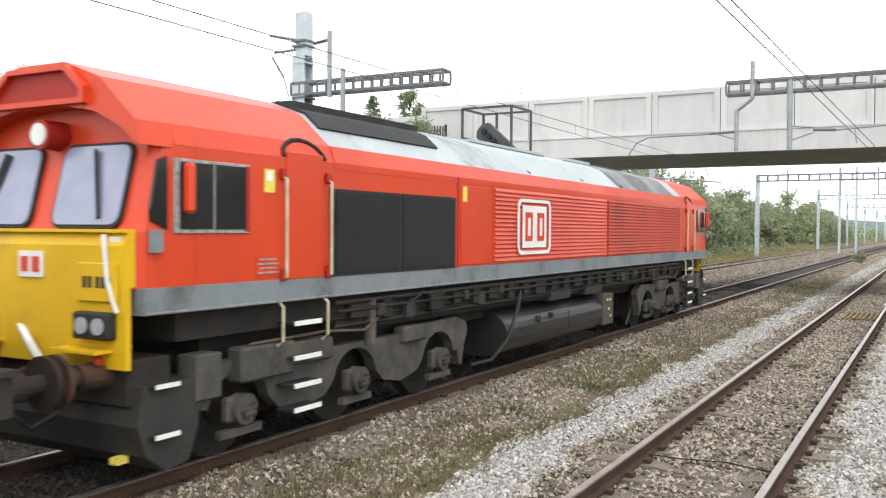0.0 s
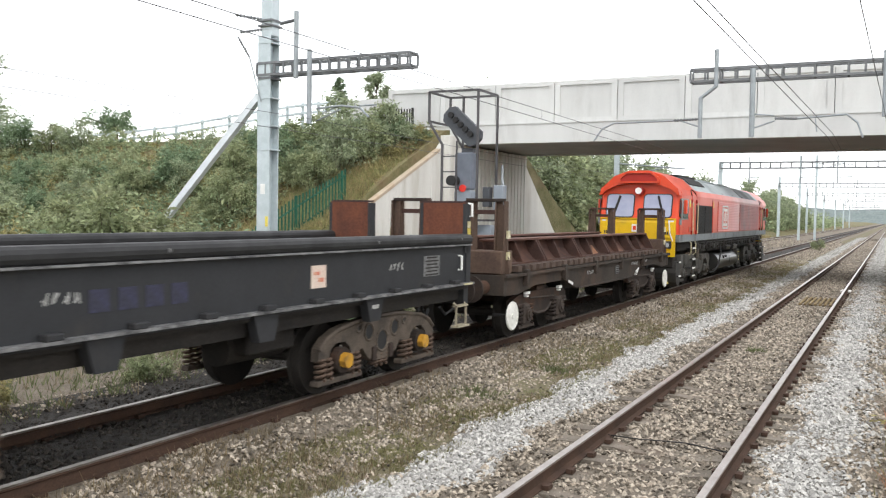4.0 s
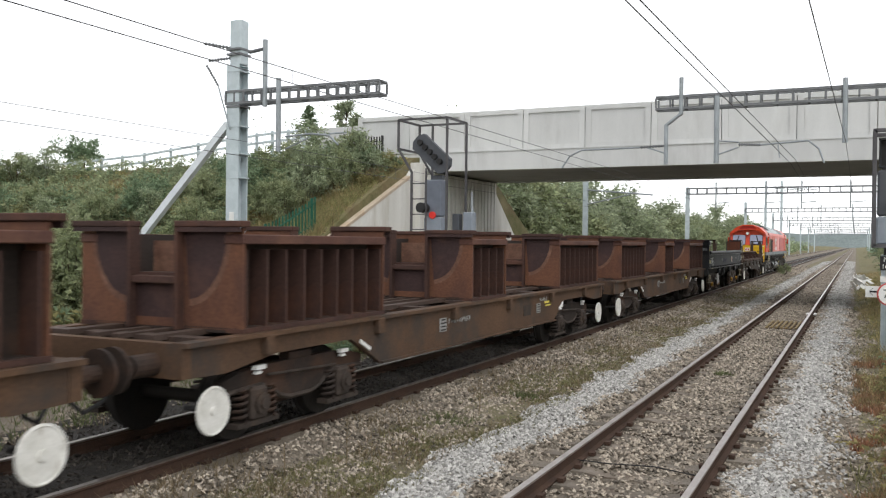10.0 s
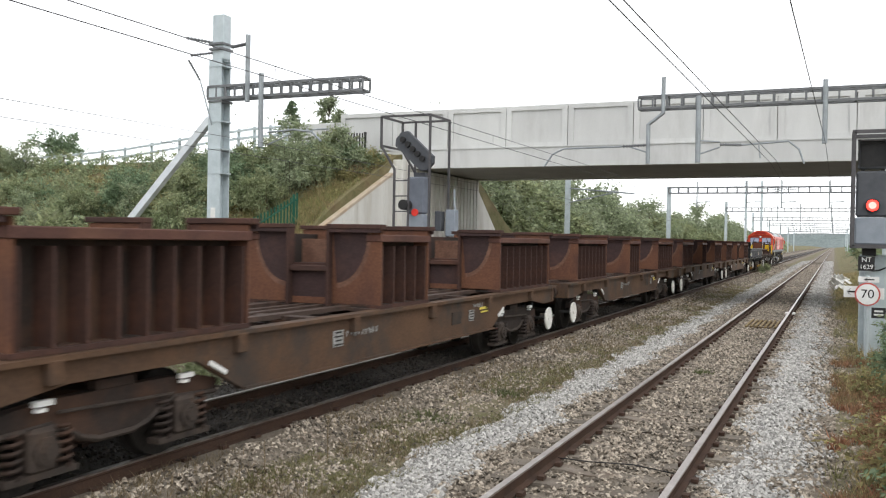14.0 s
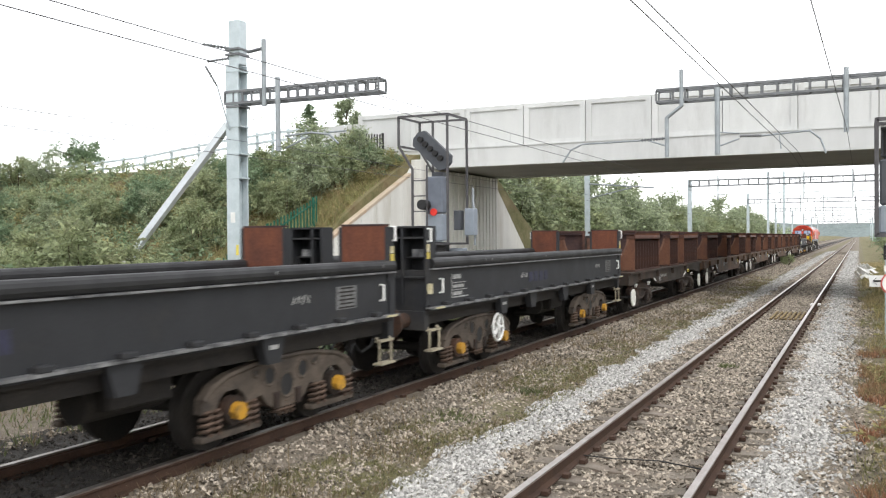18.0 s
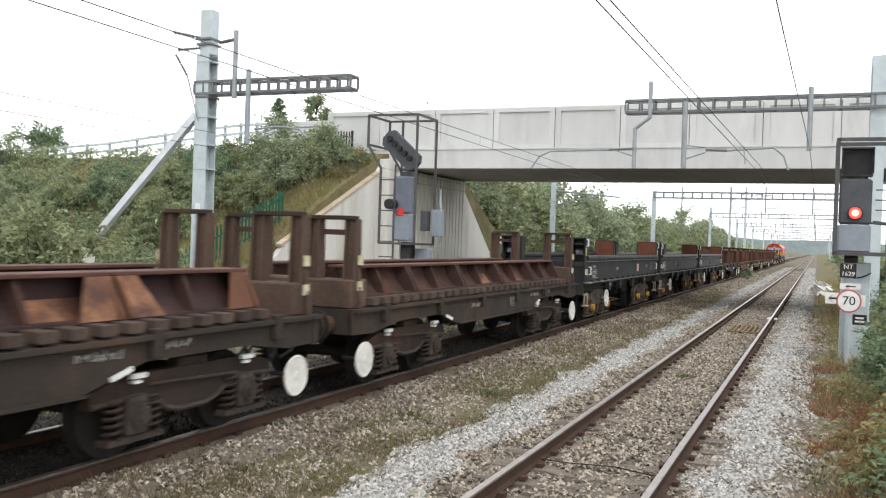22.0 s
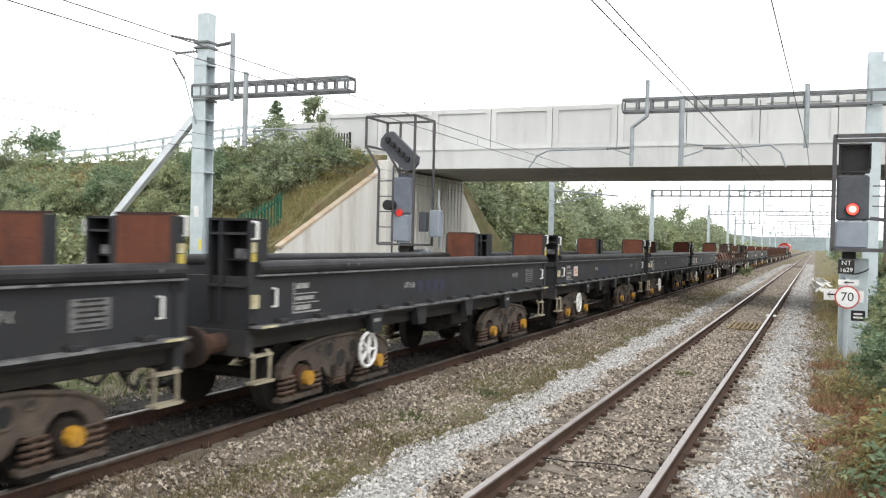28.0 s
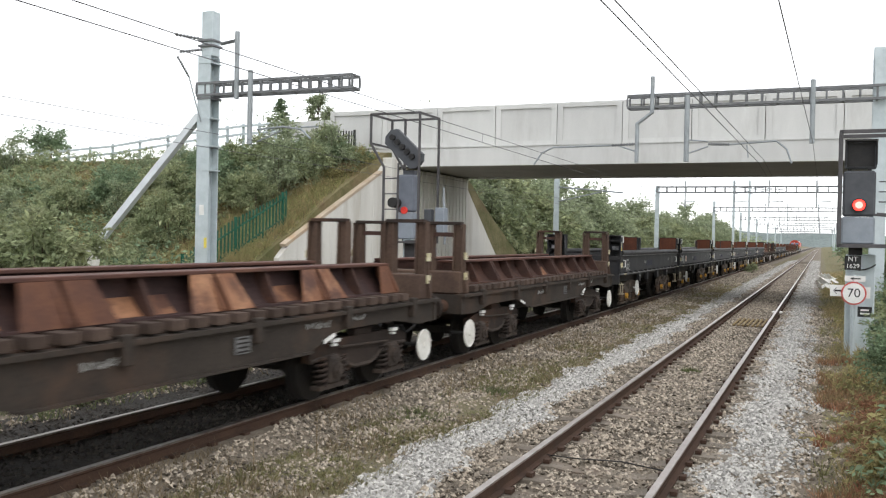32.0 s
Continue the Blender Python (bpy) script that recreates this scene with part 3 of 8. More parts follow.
# ---- bridge ----
def build_bridge():
    br = thing("road_bridge", pose(0, 0, 0), "pale concrete road bridge with panelled parapets over the railway", "bridge", kind="structure")
    x0, x1 = ABUT_L - 1.3, 22.0
    for y, s in ((BRIDGE_Y0, 1), (BRIDGE_Y1, -1)):
        edge = part("edge_beam", boxes(((x0 + x1) / 2, y + s * 0.25, (SOFFIT + FASCIA_TOP) / 2, x1 - x0, 0.5, FASCIA_TOP - SOFFIT)), M_CONCRETE, br, "smooth pale edge beam")
        part("drip_strip", boxes(((x0 + x1) / 2, y - s * 0.012, FASCIA_TOP + 0.005, x1 - x0, 0.06, 0.05)), M_CONCRETE, edge)
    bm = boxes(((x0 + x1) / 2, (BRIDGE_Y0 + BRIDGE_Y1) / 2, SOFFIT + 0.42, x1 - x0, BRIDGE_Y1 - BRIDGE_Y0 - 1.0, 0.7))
    part("deck", bm, M_SOFFIT, br, "underside of the deck, shade painted into its grey")
    # parapet panels with a raised rim each
    w = 2.9
    n = 17
    for face, s in ((BRIDGE_Y0, 1), (BRIDGE_Y1, -1)):
        for i in range(1, n):
            a = -23.96 + i * w
            if a > x1:
                break
            z0, z1 = FASCIA_TOP + 0.03, PARAPET_TOP
            bm = boxes((a + w / 2, face + s * 0.2, (z0 + z1) / 2, w - 0.03, 0.22, z1 - z0))
            p = part("parapet_panel", bm, M_CONCRETE, br)
            fr = boxes((a + w / 2, face + s * 0.06, z1 - 0.07, w - 0.03, 0.08, 0.14), (a + w / 2, face + s * 0.06, z0 + 0.09, w - 0.03, 0.08, 0.18),
                       (a + 0.14, face + s * 0.06, (z0 + z1) / 2 + 0.02, 0.25, 0.08, z1 - z0 - 0.32), (a + w - 0.14, face + s * 0.06, (z0 + z1) / 2 + 0.02, 0.25, 0.08, z1 - z0 - 0.32))
            part("panel_rim", fr, M_CONCRETE, p)
        part("parapet_core", boxes(((-21.06 + x1) / 2, face + s * 0.335, (FASCIA_TOP + PARAPET_TOP) / 2, x1 + 21.06, 0.04, PARAPET_TOP - FASCIA_TOP)), M_CONCRETE_OLD, br)
        part("coping", boxes(((-21.06 + x1) / 2, face + s * 0.2, PARAPET_TOP + 0.03, x1 + 21.06, 0.34, 0.08)), M_CONCRETE, br)
    for face, s in ((BRIDGE_Y0, 1), (BRIDGE_Y1, -1)):
        part("end_block", boxes((-22.3, face + s * 0.2, 7.15, 2.44, 0.3, 1.9), bevel=0.03), M_CONCRETE, br, "lower end block of the parapet")
    return br


build_bridge()


def build_abutments():
    left = thing("abutment_left", pose(0, 0, 0), "pale concrete abutment with sloping wing walls", "abutment", kind="structure")
    part("abutment_wall", boxes((ABUT_L - 0.6, (BRIDGE_Y0 + BRIDGE_Y1) / 2, SOFFIT / 2 - 0.2, 1.2, BRIDGE_Y1 - BRIDGE_Y0 - 0.2, SOFFIT + 0.35)), M_CONCRETE_OLD, left)
    bm = bmesh.new()
    for k in range(18):
        y = BRIDGE_Y0 + 0.35 + k * (BRIDGE_Y1 - BRIDGE_Y0 - 0.7) / 17
        box(bm, ABUT_L + 0.02, y, SOFFIT / 2 - 0.15, 0.05, 0.22, SOFFIT + 0.2)
    part("ribs", bm, M_CONCRETE_OLD, left, "vertical ribs of the abutment face")
    bm = bmesh.new()
    prism(bm, [(BRIDGE_Y0 + 0.1, -0.5), (BRIDGE_Y0 + 0.1, 6.0), (36.9, 5.75), (36.4, 5.3), (29.0, 2.1), (28.2, 1.5), (28.0, -0.5)], ABUT_L - 0.75, ABUT_L - 0.35, "X")
    part("wing_wall", bm, M_CONCRETE_OLD, left, "board-marked wing wall with a sloping top")
    bm = bmesh.new()
    for y in np.arange(29.5, 37, 1.25):
        zt = line(y, (29, 2.0), (36.4, 5.2))
        box(bm, ABUT_L - 0.345, y, zt / 2 - 0.1, 0.02, 0.03, zt)
    part("wall_joints", bm, M_CONCRETE_OLD, left)
    bm = bmesh.new()
    beam(bm, (ABUT_L - 0.55, 28.6, 1.98), (ABUT_L - 0.55, 36.5, 5.38), 0.46, 0.12)
    part("coping", bm, M_COPING, left, "rust-stained coping")
    part("pilaster", boxes((ABUT_L - 0.5, BRIDGE_Y0 - 0.55, 2.8, 0.8, 0.8, 6.6), bevel=0.03), M_CONCRETE_OLD, left)
    bm = bmesh.new()
    prism(bm, [(BRIDGE_Y1 - 0.1, -0.5), (BRIDGE_Y1 - 0.1, 5.6), (BRIDGE_Y1 + 0.6, 5.3), (53.5, 0.5), (53.5, -0.5)], ABUT_L - 0.75, ABUT_L - 0.35, "X")
    part("wing_wall", bm, M_CONCRETE_OLD, left)
    right = thing("abutment_right", pose(0, 0, 0), "pale concrete abutment beside the near track", "abutment", kind="structure")
    part("abutment_wall", boxes((ABUT_R + 0.6, (BRIDGE_Y0 + BRIDGE_Y1) / 2, SOFFIT / 2 - 0.2, 1.2, BRIDGE_Y1 - BRIDGE_Y0 - 0.2, SOFFIT + 0.35)), M_CONCRETE_OLD, right)
    bm = bmesh.new()
    prism(bm, [(BRIDGE_Y0 + 0.1, -0.5), (BRIDGE_Y0 + 0.1, 7.0), (BRIDGE_Y0 - 1.0, 6.8), (30, 2.8), (30, -0.5)], ABUT_R + 0.4, ABUT_R + 0.8, "X")
    part("wing_wall", bm, M_CONCRETE_OLD, right)
    part("pilaster", boxes((ABUT_R + 0.5, BRIDGE_Y0 - 0.3, 3.3, 0.8, 0.6, 7.4), bevel=0.03), M_CONCRETE_OLD, right)


build_abutments()


# ---- overhead line ----
def h_mast(bm, x, y, z0, z1, w=0.34, d=0.36):
    """An H-section column."""
    a, b, t, f = w / 2, d / 2, 0.015, 0.04
    prism(bm, [(x - a, y - b), (x + a, y - b), (x + a, y - b + f), (x + t, y - b + f), (x + t, y + b - f), (x + a, y + b - f), (x + a, y + b), (x - a, y + b), (x - a, y + b - f), (x - t, y + b - f), (x - t, y - b + f), (x - a, y - b + f)], z0, z1, "Z")


def boom_on(parent, xa, xb, y, z0, z1, step, depth=0.42, label="ladder boom of weathered steel", bar=0.08):
    """A lattice boom: four chords tied by uprights and cross bars."""
    L = abs(xb - xa)
    chord = part("boom", boxes(((xa + xb) / 2, y - depth / 2, z0, L, bar, bar)), M_GALV_DARK, parent, label)
    each("chord", [((xa + xb) / 2, y - depth / 2, z1, L, bar, bar), ((xa + xb) / 2, y + depth / 2, z0, L, bar, bar), ((xa + xb) / 2, y + depth / 2, z1, L, bar, bar)], M_GALV_DARK, chord)
    n = max(2, round(L / step))
    up = [(xa + (xb - xa) * i / n, yy, (z0 + z1) / 2, 0.75 * bar, 0.6 * bar, z1 - z0 - bar) for i in range(n + 1) for yy in (y - depth / 2, y + depth / 2)]
    each("boom_upright", up, M_GALV_DARK, chord)
    each("boom_tie", [(xa + (xb - xa) * i / n, y, z, 0.05, depth - 0.08, 0.05) for i in range(0, n + 1, 2) for z in (z0, z1)], M_GALV_DARK, chord)
    return chord


def insulator(parent, a, b, r=0.055):
    bm = bmesh.new()
    a, b = Vector(a), Vector(b)
    n = 9
    for i in range(n):
        p = a + (b - a) * (i + 0.5) / n
        d = (b - a).normalized() * 0.02
        rod(bm, p - d, p + d, r, 10, r * 0.75)
    rod(bm, a, b, r * 0.45, 8)
    return part("insulator", bm, M_GALV_DARK, parent, "grey ribbed insulator")


def tube_on(parent, pts, r=0.06, name="drop_tube"):
    return part(name, made(path_rod, [Vector(p) for p in pts], r, 10), M_GALV_MID, parent)


def left_structure():
    y = 21.0
    s = thing("overhead_mast", pose(0, 0, 0), "galvanised overhead line mast with a ladder boom and back stay", "overhead mast")
    bm = bmesh.new()
    h_mast(bm, -15.08, y, -0.3, 7.5, 0.44, 0.44)
    m = part("mast", bm, M_GALV, s, "pale galvanised steel column")
    part("mast_head", boxes((-15.03, y, 8.15, 0.4, 0.36, 1.3), bevel=0.02), M_GALV, m)
    each("band", [(-15.05, y, z, 0.48, 0.47, 0.035) for z in (4.2, 4.9, 5.7, 7.3)], M_GALV, m)
    each("clamp", [(-15.05, y, z, 0.5, 0.5, 0.06) for z in (6.28, 7.8, 7.95)], M_GALV_DARK, m)
    part("mast_plate", boxes((-15.08, y - 0.23, 3.05, 0.16, 0.012, 0.3)), M_WHITE, m, "small white mast plate")
    part("mast_label", boxes((-14.93, y - 0.23, 2.1, 0.09, 0.012, 0.3)), M_LABEL, m, "small yellow mast label")
    boom_on(s, -15.35, -10.2, y, 6.37, 6.71, 0.33, bar=0.07)
    tube_on(s, [(-13.89, y - 0.28, 6.2), (-13.89, y - 0.28, 8.1)], 0.07)
    tube_on(s, [(-13.42, y - 0.28, 4.9), (-13.42, y - 0.28, 6.98)], 0.075)
    insulator(s, (-13.9, y - 0.28, 7.85), (-14.45, y - 0.3, 7.78))
    insulator(s, (-15.15, y - 0.1, 7.72), (-15.75, y - 0.5, 7.6))
    insulator(s, (-15.1, y - 0.1, 7.98), (-16.0, y - 0.4, 8.15))
    insulator(s, (-15.9, y - 0.4, 7.5), (-15.55, y - 0.3, 6.9), 0.04)
    tube_on(s, [(-15.55, y - 0.3, 6.9), (-15.15, y - 0.25, 5.6)], 0.02, "stay_wire")
    stay = bmesh.new()
    beam(stay, (-15.32, y - 0.1, 5.78), (-19.15, y - 0.2, 1.86), 0.2, 0.2)
    part("back_stay", stay, M_STAY, s, "diagonal pale tubular back stay")
    part("stay_foot", boxes((-19.2, y - 0.2, 0.85, 0.3, 0.3, 2.0), bevel=0.02), M_CONCRETE_OLD, s, "concrete foot of the stay")
    # arm with a bent end
    tube_on(s, [(-13.37, y, 5.35), (-12.5, y, 5.4), (-11.9, y, 5.32), (-11.6, y, 5.05)], 0.03, "registration_arm")
    tube_on(s, [(-13.37, y, 5.0), (-12.6, y, 5.28)], 0.025, "registration_arm")
    return s


left_structure()


def right_structure():
    y = 29.0
    s = thing("overhead_mast", pose(0, 0, 0), "galvanised overhead line mast with a long ladder boom across two tracks", "overhead mast")
    bm = bmesh.new()
    h_mast(bm, 2.95, y + 0.3, -0.3, 8.3, 0.42, 0.4)
    m = part("mast", bm, M_GALV, s, "pale galvanised steel column")
    part("mast_plate", boxes((3.02, y + 0.05, 7.4, 0.5, 0.06, 1.2)), M_GALV, m)
    boom_on(s, -4.47, 3.3, y, 6.74, 7.12, 0.46, bar=0.075)
    tube_on(s, [(-3.66, y - 0.28, 7.7), (-3.66, y - 0.28, 6.55), (-4.12, y - 0.28, 6.2), (-4.12, y - 0.28, 4.95)], 0.07)
    tube_on(s, [(-2.56, y - 0.28, 7.05), (-2.56, y - 0.28, 4.95)], 0.085)
    tube_on(s, [(1.1, y - 0.28, 7.36), (1.1, y - 0.28, 5.45)], 0.075)
    # arm over the train's track
    insulator(s, (-4.12, y - 0.28, 5.55), (-4.95, y - 0.28, 5.52))
    tube_on(s, [(-4.95, y - 0.28, 5.52), (-6.9, y - 0.28, 5.5), (-7.3, y - 0.28, 5.32), (-7.58, y - 0.28, 4.92)], 0.03, "registration_arm")
    tube_on(s, [(-4.12, y - 0.28, 5.3), (-4.7, y - 0.28, 5.5)], 0.025, "registration_arm")
    # arm over the near track
    tube_on(s, [(-2.56, y - 0.28, 5.65), (-1.9, y - 0.28, 5.58)], 0.025, "registration_arm")
    tube_on(s, [(-2.56, y - 0.28, 5.2), (-1.9, y - 0.28, 5.42)], 0.025, "registration_arm")
    insulator(s, (-1.9, y - 0.28, 5.5), (-1.25, y - 0.28, 5.47))
    tube_on(s, [(-1.25, y - 0.28, 5.47), (0.1, y - 0.28, 5.55), (0.4, y - 0.28, 5.3), (0.55, y - 0.28, 4.86)], 0.03, "registration_arm")
    tube_on(s, [(-0.75, y - 0.28, 5.45), (-0.7, y - 0.28, 5.05)], 0.02, "registration_arm")
    return s


right_structure()


def portal(y, xa, xb, top, zb):
    s = thing("overhead_gantry", pose(0, 0, 0), "galvanised overhead line gantry spanning the tracks beyond the bridge", "gantry", "gantries along the line")
    for x in (xa, xb):
        bm = bmesh.new()
        h_mast(bm, x, y, -0.3, top, 0.4, 0.4)
        part("mast", bm, M_GALV, s)
    boom_on(s, xa, xb, y, zb, zb + 0.6, 1.0, 0.5, bar=0.13)
    for x in (-12.0, -7.0, -3.6, 0.9):
        if xa < x < xb:
            tube_on(s, [(x, y - 0.3, zb + 1.2), (x, y - 0.3, zb - 1.6)], 0.07)
            tube_on(s, [(x, y - 0.3, zb - 1.0), (x + 1.4, y - 0.3, zb - 0.9)], 0.04, "registration_arm")
    return s


for y, xa, xb, top, zb in ((97.0, -14.97, 6.0, 8.5, 7.78), (152, -14.97, 6, 9.4, 7.78), (205, -14.97, 6, 9.4, 7.78), (258, -14.97, 6, 9.4, 7.78), (312, -14.97, 6, 9.4, 7.78), (366, -14.97, 6, 9.4, 7.78), (420, -14.97, 6, 9.4, 7.78)):
    portal(y, xa, xb, top, zb)


def lone_mast(x, y, top):
    s = thing("overhead_mast", pose(x, y, 0), "single galvanised overhead line mast with a cantilever arm", "overhead mast")
    part("mast", made(h_mast, 0, 0, -0.3, top, 0.3, 0.3), M_GALV, s)
    tube_on(s, [(0, 0, top - 0.9), (4.5, 0, top - 1.3)], 0.05, "cantilever_arm")
    tube_on(s, [(0, 0, top - 1.9), (3.0, 0, top - 1.25)], 0.04, "cantilever_arm")


lone_mast(-15.1, 58.0, 6.9)
lone_mast(-9.95, 130.0, 11.3)
lone_mast(-7.9, 130.0, 11.3)


def wire(name, pts, r, label):
    ob = part(name, made(path_rod, [Vector(p) for p in pts], r, 5), M_WIRE)
    return tagged(ob, label, "wire", "overhead wires")


def span(x, z, sag, ys, hang, stagger=0.0):
    """A contact wire and the catenary over it, from support to support, with droppers."""
    wire("contact_wire", [(x + (y - 28.7) * stagger if y < 60 else x, y, z) for y in ys], 0.007, "taut contact wire over a track")
    pts = []
    for a, b in zip(ys[:-1], ys[1:]):
        for k in range(10):
            u = k / 10
            y = a + (b - a) * u
            pts.append((x + (y - 28.7) * stagger if y < 60 else x, y, z + hang - sag * 4 * u * (1 - u)))
    pts.append((x, ys[-1], z + hang))
    wire("catenary_wire", pts, 0.007, "sagging catenary wire over a track")
    bm = bmesh.new()
    for a, b in zip(ys[:-1], ys[1:]):
        for k in range(1, 6):
            u = k / 6
            y = a + (b - a) * u
            xs = x + (y - 28.7) * stagger if y < 60 else x
            rod(bm, (xs, y, z), (xs, y, z + hang - sag * 4 * u * (1 - u)), 0.004, 4)
    tagged(part("dropper", bm, M_WIRE), "thin dropper wires between catenary and contact wire", "wire", kind="stuff")


wire("contact_wire", [(-2.2, -75, 4.9), (-0.75, 9.07, 4.9), (-0.40, 28.7, 4.9), (-0.75, 60, 4.9), (-0.75, 312, 4.9)], 0.008, "taut contact wire over the near track")
wire("catenary_wire", [(-2.1, -75, 4.98), (-0.64, 9.07, 4.93), (-0.24, 28.7, 4.97), (-0.75, 60, 5.15), (-0.75, 312, 5.3)], 0.008, "catenary wire close above the contact wire")
span(-6.05, 4.68, 0.06, (-80, -25, 28.7, 97, 152, 205, 258, 312), 0.24)
span(-13.1, 4.58, 0.1, (-80, -35, 21, 58, 97, 152, 205, 258, 312), 0.4)
wire("feeder_wire", [(0.6, -20, 4.9), (0.91, 10.87, 5.2), (1.13, 28.7, 5.46), (1.3, 60, 5.2)], 0.008, "single wire held by a drop tube")


# ---- signals ----
def plain_bars(parent, x0, x1, z0, z1, y, rows, material, name="lettering"):
    bm = bmesh.new()
    h = (z1 - z0) / rows
    for i in range(rows):
        box(bm, (x0 + x1) / 2, y, z0 + h * (i + 0.5), (x1 - x0) * (0.9 if i % 2 else 1.0), 0.006, h * 0.5)
    return part(name, bm, material, parent)


def text_on(parent, body, size, m, material, name="lettering"):
    cu = bpy.data.curves.new(name, "FONT")
    cu.body, cu.size, cu.align_x, cu.align_y, cu.extrude = body, size, "CENTER", "CENTER", 0.002
    tmp = bpy.data.objects.new(name, cu)
    scene.collection.objects.link(tmp)
    bpy.context.view_layer.update()
    me = bpy.data.meshes.new_from_object(tmp)
    bpy.data.objects.remove(tmp)
    me.materials.clear()
    me.materials.append(material)
    ob = new(name, me)
    ob.parent, ob.matrix_basis = parent, m
    return ob


FACING = pose(0, 0, 0, 90, 0, 0)      # lettering that faces along -y


def left_signal():
    x, y = -9.28, 22.2
    s = thing("railway_signal", pose(x, y, -0.3), "colour-light railway signal in a steel access cage, showing red", "railway signal", "signals")
    part("post", boxes((0, 0.35, 1.5, 0.22, 0.22, 3.0)), M_GALV, s)
    bm = bmesh.new()
    w0, w1, d0, d1, z0, z1, zc = -0.78, 0.70, -0.55, 0.75, 2.55, 6.05, 4.85
    t = 0.055
    for px, py in ((w1, d0), (w1, d1), (w0 + 0.42, d1)):
        beam(bm, (px, py, z0), (px, py, z1), t, t)
    for py in (d0, d1):
        beam(bm, (w0, py, z1), (w0, py, 5.25), t, t)
        beam(bm, (w0, py, 5.25), (w0 + 0.42, py, 4.6), t, t)
        beam(bm, (w0 + 0.42, py, 4.6), (w0 + 0.42, py, z0), t, t)
        beam(bm, (w0, py, z1), (w1, py, z1), t, t)
        beam(bm, (w0 + 0.42, py, z0), (w1, py, z0), t, t)
    for z in (z1, 5.25):
        beam(bm, (w0, d0, z), (w0, d1, z), t, t)
    for z in (z0, z1):
        beam(bm, (w1, d0, z), (w1, d1, z), t, t)
    part("cage", bm, M_CAGE, s, "dark square-tube access cage")
    bm = bmesh.new()
    for z in np.arange(0.5, 4.6, 0.42):
        beam(bm, (w0 + 0.44, d0, z + 0.0), (w0 + 0.86, d0, z), 0.03, 0.03)
    beam(bm, (w0 + 0.86, d0, 0.3), (w0 + 0.86, d0, 4.7), 0.04, 0.04)
    part("ladder", bm, M_CAGE, s)
    part("platform", boxes((0.2, 0.1, z0, 1.1, 1.25, 0.05)), M_CAGE, s, "open mesh platform")
    head = part("signal_head", boxes((0.16, -0.15, 3.89, 0.53, 0.3, 1.02), bevel=0.04), M_SIGNAL_MID, s, "blue-grey signal head")
    part("lower_head", boxes((0.16, -0.15, 3.0, 0.53, 0.3, 0.74), bevel=0.03), M_SIGNAL_PALE, head, "paler lower panel")
    part("head_collar", boxes((0.18, 0.0, 4.47, 0.34, 0.2, 0.12)), M_SIGNAL, head)
    part("lower_bracket", boxes((0.2, 0.15, 2.35, 0.3, 0.3, 0.5)), M_CAGE, s, "dark bracket below the platform")
    part("side_pipe", made(path_rod, [Vector(p) for p in ((1.0, 0.6, 2.5), (1.02, 0.6, 3.3), (0.95, 0.6, 3.7), (0.95, 0.6, 4.1))], 0.035, 8), M_GALV_MID, s)
    part("control_box", boxes((0.62, 0.35, 3.2, 0.2, 0.26, 0.55), bevel=0.015), M_SIGNAL, s, "small dark control box")
    part("base_cabinet", boxes((0.62, 0.3, 2.15, 0.42, 0.3, 0.55), bevel=0.015), M_SIGNAL_PALE, s)
    hood = bmesh.new()
    disc(hood, (-0.06, -0.45, 3.62), 0.14, 0.34, "Y", 14)
    part("hood", hood, M_BLACK, head)
    part("lens", made(disc, (0.17, -0.32, 3.42), 0.1, 0.04, "Y", 16), M_LAMP_DIM, head, "red aspect seen from the side")
    part("relay_box", boxes((0.95, 0.45, 3.15, 0.28, 0.3, 0.75), bevel=0.02), M_SIGNAL_PALE, s)
    ind = bmesh.new()
    rot = pose(0, 0, 0, 0, 42, 0)
    prism(ind, [(-0.62, -0.12), (-0.5, -0.27), (0.55, -0.27), (0.67, -0.12), (0.67, 0.12), (0.55, 0.27), (-0.5, 0.27), (-0.62, 0.12)], -0.08, 0.08)
    bmesh.ops.transform(ind, matrix=pose(0.12, -0.3, 5.12) @ rot, verts=ind.verts[:])
    j = part("junction_indicator", ind, M_SIGNAL, s, "slanted junction indicator with five lamps")
    for k in range(5):
        c = rot @ Vector((-0.42 + k * 0.2, 0, 0.02))
        part("lamp", made(disc, (0.12 + c.x, -0.42, 5.12 + c.z), 0.08, 0.1, "Y", 12), M_BLACK, j)
    plate = part("number_plate", boxes((0.12, -0.33, 1.95, 0.36, 0.03, 0.34)), M_BLACK, s, "small black signal plate")
    text_on(plate, "NT", 0.16, pose(0.12, -0.35, 2.03) @ FACING, M_WHITE)
    text_on(plate, "1461", 0.14, pose(0.12, -0.35, 1.87) @ FACING, M_WHITE)
    return s


left_signal()


